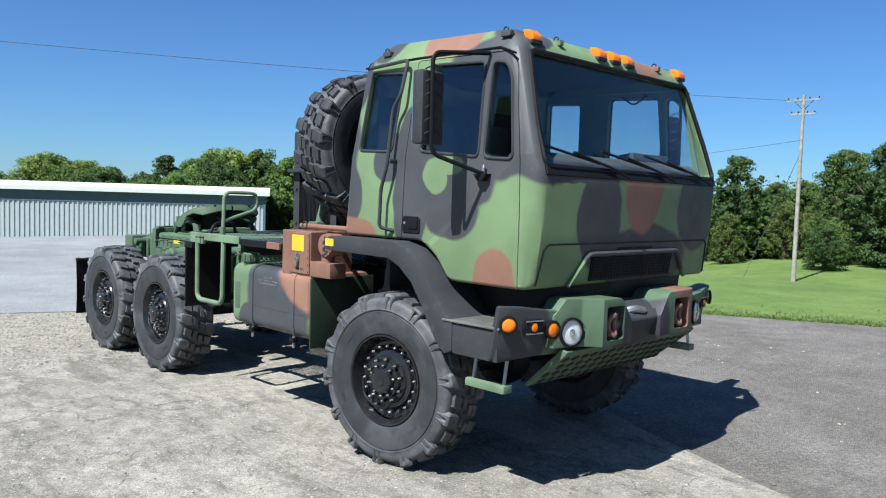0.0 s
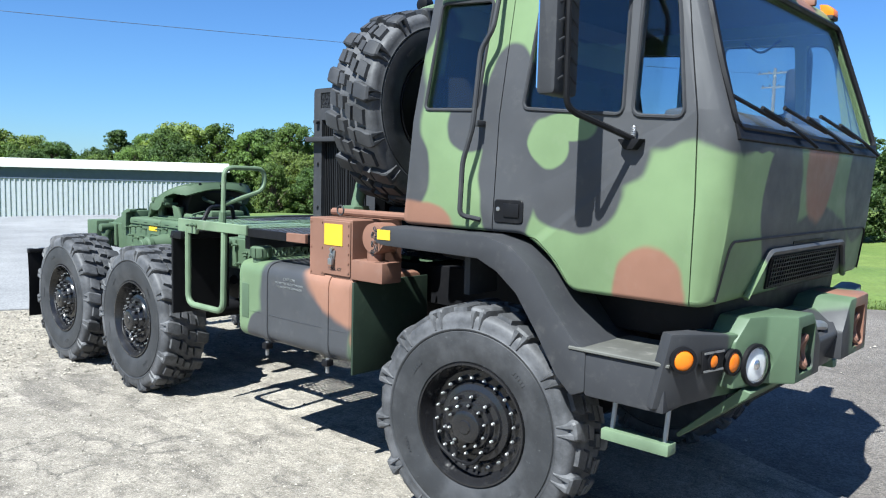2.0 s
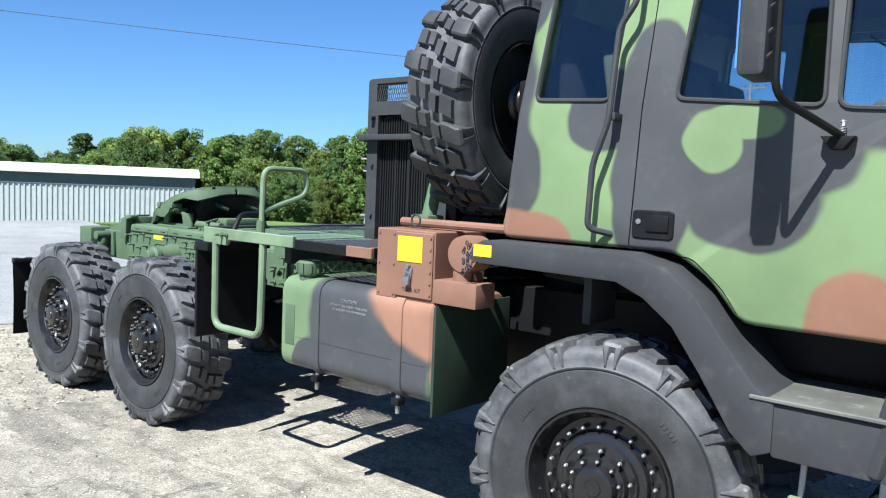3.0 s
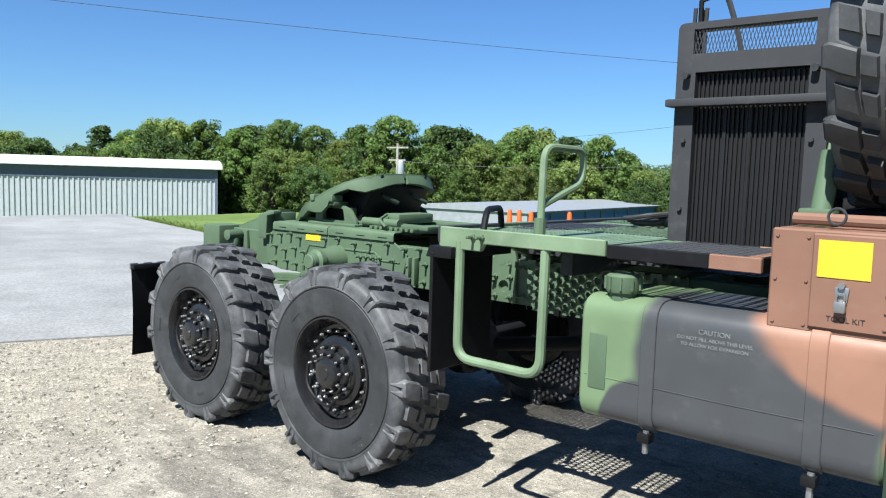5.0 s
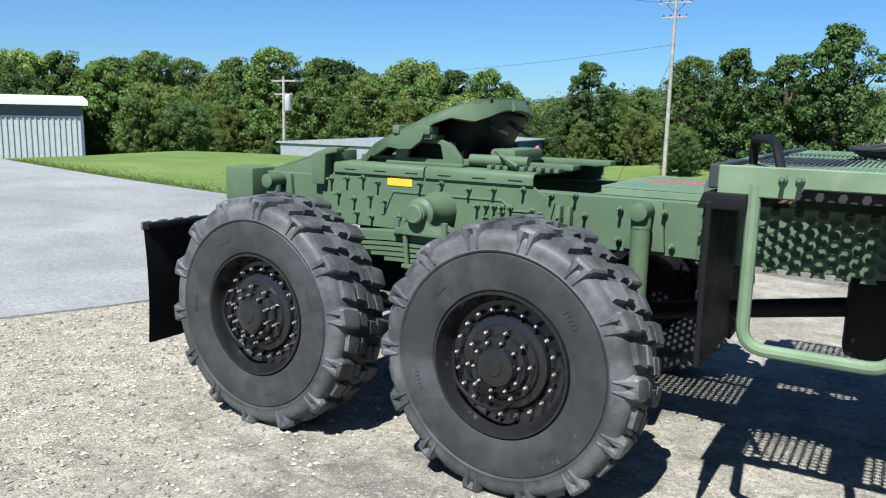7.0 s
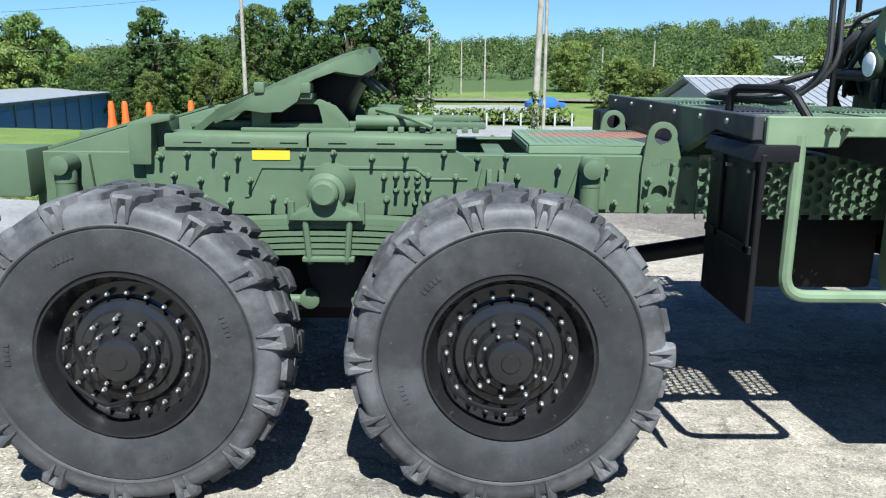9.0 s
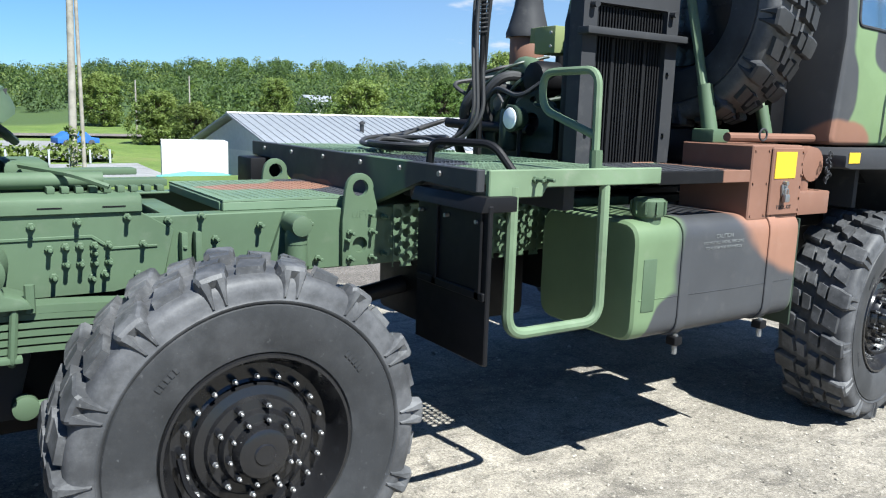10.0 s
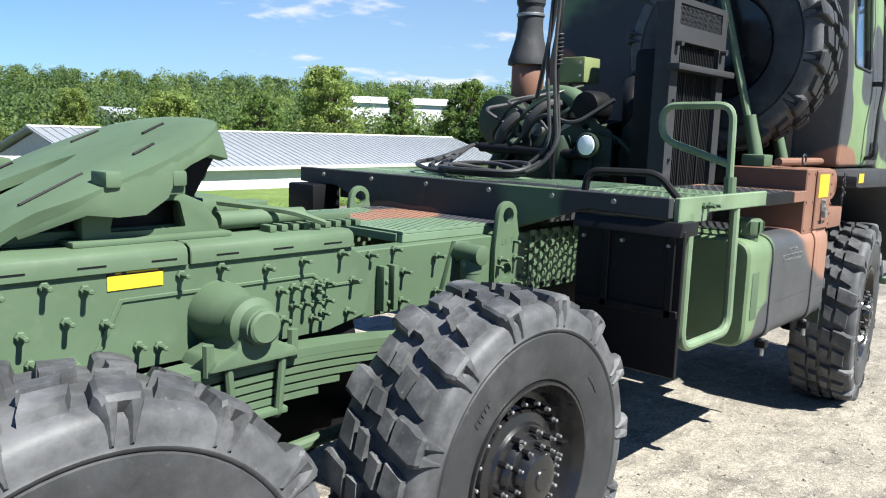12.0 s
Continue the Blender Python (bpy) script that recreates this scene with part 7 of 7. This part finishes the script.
part("gable", prism([(0.35, 2.75), (13.6, 2.75), (7.0, 4.85)], "x", 0.3, 0.5), siding, barn, "grey sheet gable end")
part("roof", prism([(-0.1, 2.80), (7.0, 5.0), (14.1, 2.80), (14.1, 2.92), (7.0, 5.14), (-0.1, 2.92)], "x", -0.3, length + 0.3), roof_grey, barn)
for k in range(70):
    x = -0.2 + k * (length + 0.4) / 70
    part("roof_rib", prism([(-0.1, 2.92), (7.0, 5.14), (7.0, 5.2), (-0.1, 2.98)], "x", x, x + 0.07), roof_grey, barn)
part("eave_trim", box(-0.3, length + 0.3, -0.16, -0.08, 2.72, 2.95), roof_white, barn, "white eave trim")
part("ridge_cap", prism([(6.8, 5.12), (7.0, 5.22), (7.2, 5.12)], "x", -0.3, length + 0.3), roof_white, barn)
vent = part("roof_vent", rod((8.0, 3.6, 4.0), (8.0, 3.6, 4.65), 0.14, 10), dark_paint, barn)
part("vent_cap", lathe([(0.24, 4.62), (0.2, 4.75), (0.05, 4.85)], 12, "z", (8.0, 3.6, 0)), dark_paint, vent)
x, y = polar(76.6, 50, -4.0, -3.6)
wh = thing("white_trailer", "plain white box trailer behind the barn", "trailer", at=pose(x, y, terrain(x, y) - 0.02, 0, 0, -12))
part("body", box(-1.9, 1.9, -1.2, 1.2, 0.7, 3.25, 0.05), white_wall, wh)
for sx in (-0.9, 0.1):
    part("wheel", lathe([(0.3, -1.25), (0.4, -1.2), (0.4, -1.0), (0.3, -0.95)], 16, centre=(sx, 0, 0.4)), tyre_rubber, wh)
x, y = polar(76.3, 46, -4.0, -3.6)
tarp = prism([(-2.6, -1.0), (-2.2, 0.30), (-0.4, 0.52), (1.6, 0.40), (2.4, -1.0)], "y", -0.9, 0.9, 0.1, 2)
tagged(part("tarpaulin", tarp, plain("teal_tarpaulin", (0.10, 0.42, 0.40), 0.5), at=pose(x, y, terrain(x, y) + 1.0)), "teal tarpaulin over a heap by the barn", "tarpaulin")
x, y = polar(47, 150, -5.0, -3.0)
far_b = thing("warehouse", "far white warehouse with pale roof among trees", "building", at=pose(x, y, terrain(x, y) + 2.5, 0, 0, -40))
part("wall", box(-14, 14, -6, 6, 0, 5.0), white_wall, far_b)
part("roof", prism([(-6.4, 5.0), (0, 6.4), (6.4, 5.0)], "x", -14.3, 14.3), roof_white, far_b)
x, y = polar(67, 135, -5.0, -3.0)
far_c = thing("cottage", "far white cottage among trees", "building", at=pose(x, y, terrain(x, y) + 1.0, 0, 0, 20))
part("wall", box(-4, 4, -3, 3, 0, 3.0), white_wall, far_c)
part("roof", prism([(-3.4, 3.0), (0, 4.6), (3.4, 3.0)], "x", -4.3, 4.3), roof_grey, far_c)

# road and yard in the valley
def draped(name, x0, x1, y0, y1, lift, mat, label, n=20):
    bm = bmesh.new()
    vs = [[bm.verts.new((x0 + (x1 - x0) * i / n, y0 + (y1 - y0) * j / n, terrain(x0 + (x1 - x0) * i / n, y0 + (y1 - y0) * j / n) + lift)) for j in range(n + 1)] for i in range(n + 1)]
    for i in range(n):
        for j in range(n):
            bm.faces.new((vs[i][j], vs[i + 1][j], vs[i + 1][j + 1], vs[i][j + 1]))
    tagged(part(name, bm, mat, smooth=180), label, "road", kind="structure")


draped("road_valley", -8, 9, 47, 62, 0.25, concrete, "grey road through the valley")
draped("yard_valley", -10, 8, 66, 88, 0.25, concrete, "pale fenced yard beyond the road")
draped("road_far", -10, 60, 96, 101, 0.3, asphalt, "grey far road")
fence = thing("fence", "white post fence along the far yard", "fence")
for k in range(12):
    x = -9 + k * 1.5
    part("post", box(x - 0.07, x + 0.07, 64.9, 65.1, terrain(x, 65), terrain(x, 65) + 1.1), siding, fence)
me = leaf_mesh([(-10 + k * 0.9, 66.2, terrain(-10 + k * 0.9, 66) + 0.8, 0.9) for k in range(20)], 80, 0.4, 77)
tagged(part("hedge", me, leaf_light, smooth=0), "clipped light green hedge behind the fence", "hedge", kind="stuff")
x, y = polar(83.6, 84, -4.4, -3.5)
carb = thing("parked_car", "small blue parked car on the far yard", "car", at=pose(x, y, terrain(x, y) + 0.3, 0, 0, 15))
part("body", prism([(-2, 0.3), (2, 0.3), (2, 0.8), (1.2, 0.9), (0.7, 1.4), (-1.0, 1.4), (-1.7, 0.9), (-2, 0.85)], "y", -0.85, 0.85, 0.06, 2), blue_sheet, carb)
for sx in (-1.2, 1.2):
    for sy in (-0.8, 0.8):
        part("wheel", lathe([(0.25, -0.1), (0.32, -0.08), (0.32, 0.08), (0.25, 0.1)], 14, centre=(sx, sy, 0.32)), tyre_rubber, carb)

# utility poles and wires
def pole(x, y, h, r, arms=True, base=None, lean=0.0, label="weathered wooden utility pole with cross arms", extra=""):
    z = terrain(x, y) if base is None else base
    p = thing("utility_pole", label, "pole", at=pose(x, y, z, 0, lean, 0))
    part("shaft", rod((0, 0, -0.5), (0, 0, h), r, 12, r2=r * 0.65), pole_wood, p)
    if arms:
        for dz, w in ((0.35, 1.2), (1.35, 0.9)):
            part("cross_arm", box(-w, w, -0.05, 0.05, h - dz - 0.06, h - dz + 0.06), pole_wood, p)
            for s in (-0.9, -0.35, 0.35, 0.9):
                part("insulator", lathe([(0.05, 0), (0.06, 0.06), (0.03, 0.15)], 10, "z", (s * w, 0, h - dz + 0.06)), dark_paint, p)
        part("brace", rod((-0.7, 0.06, h - 0.38), (0, 0.06, h - 1.1), 0.02, 6), dark_paint, p)
        part("brace", rod((0.7, 0.06, h - 0.38), (0, 0.06, h - 1.1), 0.02, 6), dark_paint, p)
    if extra:
        part("transformer", lathe([(0.2, h - 2.6), (0.26, h - 2.5), (0.26, h - 1.5), (0.1, h - 1.35)], 16, "z", (0.42, 0, 0)), siding, p, "pale grey transformer can")
    return p


PX, PY = -18.2, 53.5
PH = 10.15 - terrain(PX, PY)
pole(PX, PY, PH, 0.17)
tx, ty = polar(133.2, 62, -1.77, -4.08)
TH = 4.2 - terrain(tx, ty)
pole(tx, ty, TH, 0.15, True, extra="can")
bx, by = polar(85.2, 36, -3.6, -3.8)
pole(bx, by, 14.0, 0.17, False, lean=1.2, label="thick bare wooden pole by the road")
pole(bx + 0.5, by + 0.4, 14.5, 0.09, False, lean=-0.3, label="slim pale pole beside the thick one")
me = leaf_mesh([(bx + 0.05, by - 0.1, terrain(bx, by) + 0.4 + 0.5 * k, 0.35) for k in range(6)], 60, 0.16, 91)
tagged(part("ivy", me, leaf_light, smooth=0), "green ivy climbing the pole foot", "ivy", kind="stuff")
for az, d, h in ((92.3, 95, 9), (90.0, 120, 8), (88.3, 105, 8), (84.0, 75, 6), (80, 110, 7), (76.5, 125, 8)):
    x, y = polar(az, d, -4.0, -3.8)
    pole(x, y, h, 0.14, az > 91, label="distant wooden utility pole")


def wire(name, a, b, sag, r=0.014, label="thin dark overhead wire"):
    tagged(part(name, tube(droop(a, b, sag, 30), r, 5), wire_black), label, "wire")


wire("overhead_wire", (PX, PY, 9.7), (-58.0, -46.0, 9.6), 1.0)
wire("overhead_wire", (PX, PY, 6.9), (-70, 70, 6.0), 0.8)
wire("guy_wire", (PX, PY, 6.0), (PX - 3.4, PY - 1.0, terrain(PX - 3.4, PY - 1)), 0.0, 0.02, "yellow sleeved guy wire of the pole")
wire("overhead_wire", (tx, ty, 2.8), (PX - 1, PY + 3, 4.0), 0.8)

# orange delineator cones at the edge of the lot
def cone(x, y):
    z = 0.0
    c = thing("traffic_cone", "tall orange traffic cone at the lot edge", "traffic cone", "orange cones", at=pose(x, y, z))
    part("cone_body", lathe([(0.13, 0.05), (0.105, 0.25), (0.09, 0.68), (0.048, 0.90), (0.042, 1.09), (0.028, 1.14)], 16, "z"), orange_plastic, c)
    part("base", box(-0.2, 0.2, -0.2, 0.2, 0.0, 0.06, 0.02), black_metal, c)
    part("band", lathe([(0.096, 0.53), (0.1005, 0.54), (0.096, 0.63), (0.092, 0.64)], 16, "z"), white_wall, c)


for x, y in ((-8.63, 7.40), (-8.46, 7.46), (-8.0, 7.16), (-7.62, 7.80)):
    cone(x, y)

# parked tan cargo truck across the asphalt
cargo = thing("cargo_truck", "tan flatbed cargo truck with dark racks parked on asphalt", "truck", at=pose(25.7, 5.57, 0.0, 0, 0, -30) @ Matrix.Scale(1.12, 4))
part("bed", box(-3.2, 6.5, -1.25, 1.25, 1.62, 1.78, 0.02), tan_paint, cargo)
for s in (-1, 1):
    part("side_board", box(-3.2, 6.5, s * 1.25, s * 1.20, 1.78, 2.32, 0.01), tan_paint, cargo, "tan ribbed side board")
    for k in range(12):
        part("board_rib", box(-3.15 + k * 0.85, -3.03 + k * 0.85, s * 1.30, s * 1.25, 1.66, 2.32, 0.01), tan_paint, cargo)
    for k in range(9):
        part("rack_post", box(-3.0 + k * 1.15, -2.94 + k * 1.15, s * 1.2, s * 1.14, 2.3, 3.0), dark_paint, cargo)
    for z in (2.62, 2.95):
        part("rack_rail", box(-3.1, 6.4, s * 1.2, s * 1.15, z, z + 0.07), dark_paint, cargo)
part("frame_rail", box(-3.2, 8.5, -0.45, 0.45, 1.15, 1.6, 0.02), black_metal, cargo)
part("load_box", box(-2.2, -0.6, -0.7, 0.8, 1.78, 2.55, 0.03), pole_wood, cargo)
part("load_box", box(1.0, 2.3, -0.8, 0.6, 1.78, 2.45, 0.03), brown_paint, cargo)
part("spare_rack", box(-2.9, -1.4, -1.1, -0.4, 0.7, 1.5, 0.05), black_metal, cargo)
for x in (0.0, 1.6, 6.6):
    for s in (-1, 1):
        w = part("wheel", rim_mesh, None, cargo, at=pose(x, s * 1.0, 0.67) @ pose(0, 0, 0, 0, 20 * x, 0 if s < 0 else 180) @ Matrix.Scale(1.13, 4))
        part("tyre", tyre_wall_mesh, None, w), part("tread", tread_mesh, None, w), part("hub", hub_mesh, None, w)
part("cab", box(7.0, 9.2, -1.22, 1.22, 1.2, 2.9, 0.08), tan_paint, cargo)
part("axle", rod((0, -0.9, 0.67), (0, 0.9, 0.67), 0.08), black_metal, cargo)
part("axle", rod((1.6, -0.9, 0.67), (1.6, 0.9, 0.67), 0.08), black_metal, cargo)

# ---- loose stones, weeds and litter on the lot ----
def stones(name, count, box_xy, size, seed, material, label):
    """Loose angular stones, many small faceted lumps in one mesh."""
    g = np.random.RandomState(seed)
    base = np.array([(1, 0, 0.1), (-0.2, 0.95, 0), (-0.9, -0.1, 0.05), (0.1, -0.9, 0), (0.15, 0.1, 0.8), (0, 0, -0.4)])
    tri = [(0, 1, 4), (1, 2, 4), (2, 3, 4), (3, 0, 4), (1, 0, 5), (2, 1, 5), (3, 2, 5), (0, 3, 5)]
    verts, faces = [], []
    x0, x1, y0, y1 = box_xy
    for _ in range(count):
        x, y = g.uniform(x0, x1), g.uniform(y0, y1)
        s = size * (0.35 + g.rand() ** 3 * 1.6)
        a = g.uniform(0, 6.283)
        r = np.array(((math.cos(a), -math.sin(a), 0), (math.sin(a), math.cos(a), 0), (0, 0, 1)))
        p = (base * g.uniform(0.7, 1.2, (6, 3))) @ r.T * s * np.array((1, 1, 0.7)) + np.array((x, y, 0.008 + 0.1 * s))
        n = len(verts)
        verts += [tuple(q) for q in p]
        faces += [(n + i, n + j, n + k) for i, j, k in tri]
    me = bpy.data.meshes.new("stones")
    me.from_pydata(verts, [], faces)
    tagged(part(name, me, material, smooth=0), label, "stones", kind="stuff")


stone_mat = Nodes("loose_limestone", 0.95, 0.0, 0.2)
gi = stone_mat.n.new("ShaderNodeNewGeometry")
stone_mat.set("Base Color", stone_mat.shade((0.250, 0.228, 0.190), gi.outputs["Random Per Island"], 0.4))
stones("loose_gravel", 10000, (-8.8, -4.4, -3.6, 1.0), 0.0115, 21, stone_mat.mat, "loose white limestone chips beside the apron")
stones("loose_gravel", 5000, (-5.0, 3.2, -4.2, 0.2), 0.0075, 22, stone_mat.mat, "scattered small limestone chips on trodden ground")
stones("loose_gravel", 2600, (-4.0, 7.0, -5.4, -1.0), 0.0075, 23, stone_mat.mat, "scattered small limestone chips on trodden ground")
stones("loose_gravel", 900, (-3.0, 9.0, 0.4, 7.0), 0.012, 24, stone_mat.mat, "stray limestone chips on the asphalt")

# weeds at the grass edge
def weeds(x, y, h, r, seed, mat, label):
    me = leaf_mesh([(x + r * math.cos(k * 2.1) * 0.5, y + r * math.sin(k * 2.1) * 0.5, terrain(x, y) + h * (0.2 + 0.12 * k), r * 0.55) for k in range(6)], 70, 0.045, seed)
    tagged(part("weeds", me, mat, smooth=0), label, "weeds", kind="stuff")


weeds(-3.75, 9.0, 0.55, 0.3, 61, leaf_light, "tall flowering weeds at the grass edge")
weeds(-4.4, 9.6, 0.5, 0.35, 62, leaf_green, "tall weeds at the grass edge")

# grass blades along the edge of the asphalt and apron
g = np.random.RandomState(8)
verts, faces = [], []
for _ in range(16000):
    u = g.rand()
    if g.rand() < 0.55:
        x = -4.5 + 19 * u
        y = (6.6 + 0.55 * (x + 4.5) if x < 0 else 9.05 + 0.32 * x if x < 12 else 13.4) + g.exponential(0.35)
    else:
        x = -6.2 - 19 * u
        y = 4.95 + 0.205 * (-x - 6.2) + g.exponential(0.3)
    z = terrain(x, y) - 0.01
    a, h, w = g.uniform(0, 6.283), g.uniform(0.02, 0.06), 0.012
    dx, dy = math.cos(a) * w, math.sin(a) * w
    lx, ly = g.normal(0, 0.03, 2)
    n = len(verts)
    verts += [(x - dx, y - dy, z), (x + dx, y + dy, z), (x + lx, y + ly, z + h)]
    faces.append((n, n + 1, n + 2))
me = bpy.data.meshes.new("grass")
me.from_pydata(verts, [], faces)
tagged(part("grass_fringe", me, leaf_light, smooth=0), "short uneven grass along the paving edge", "grass", kind="stuff")
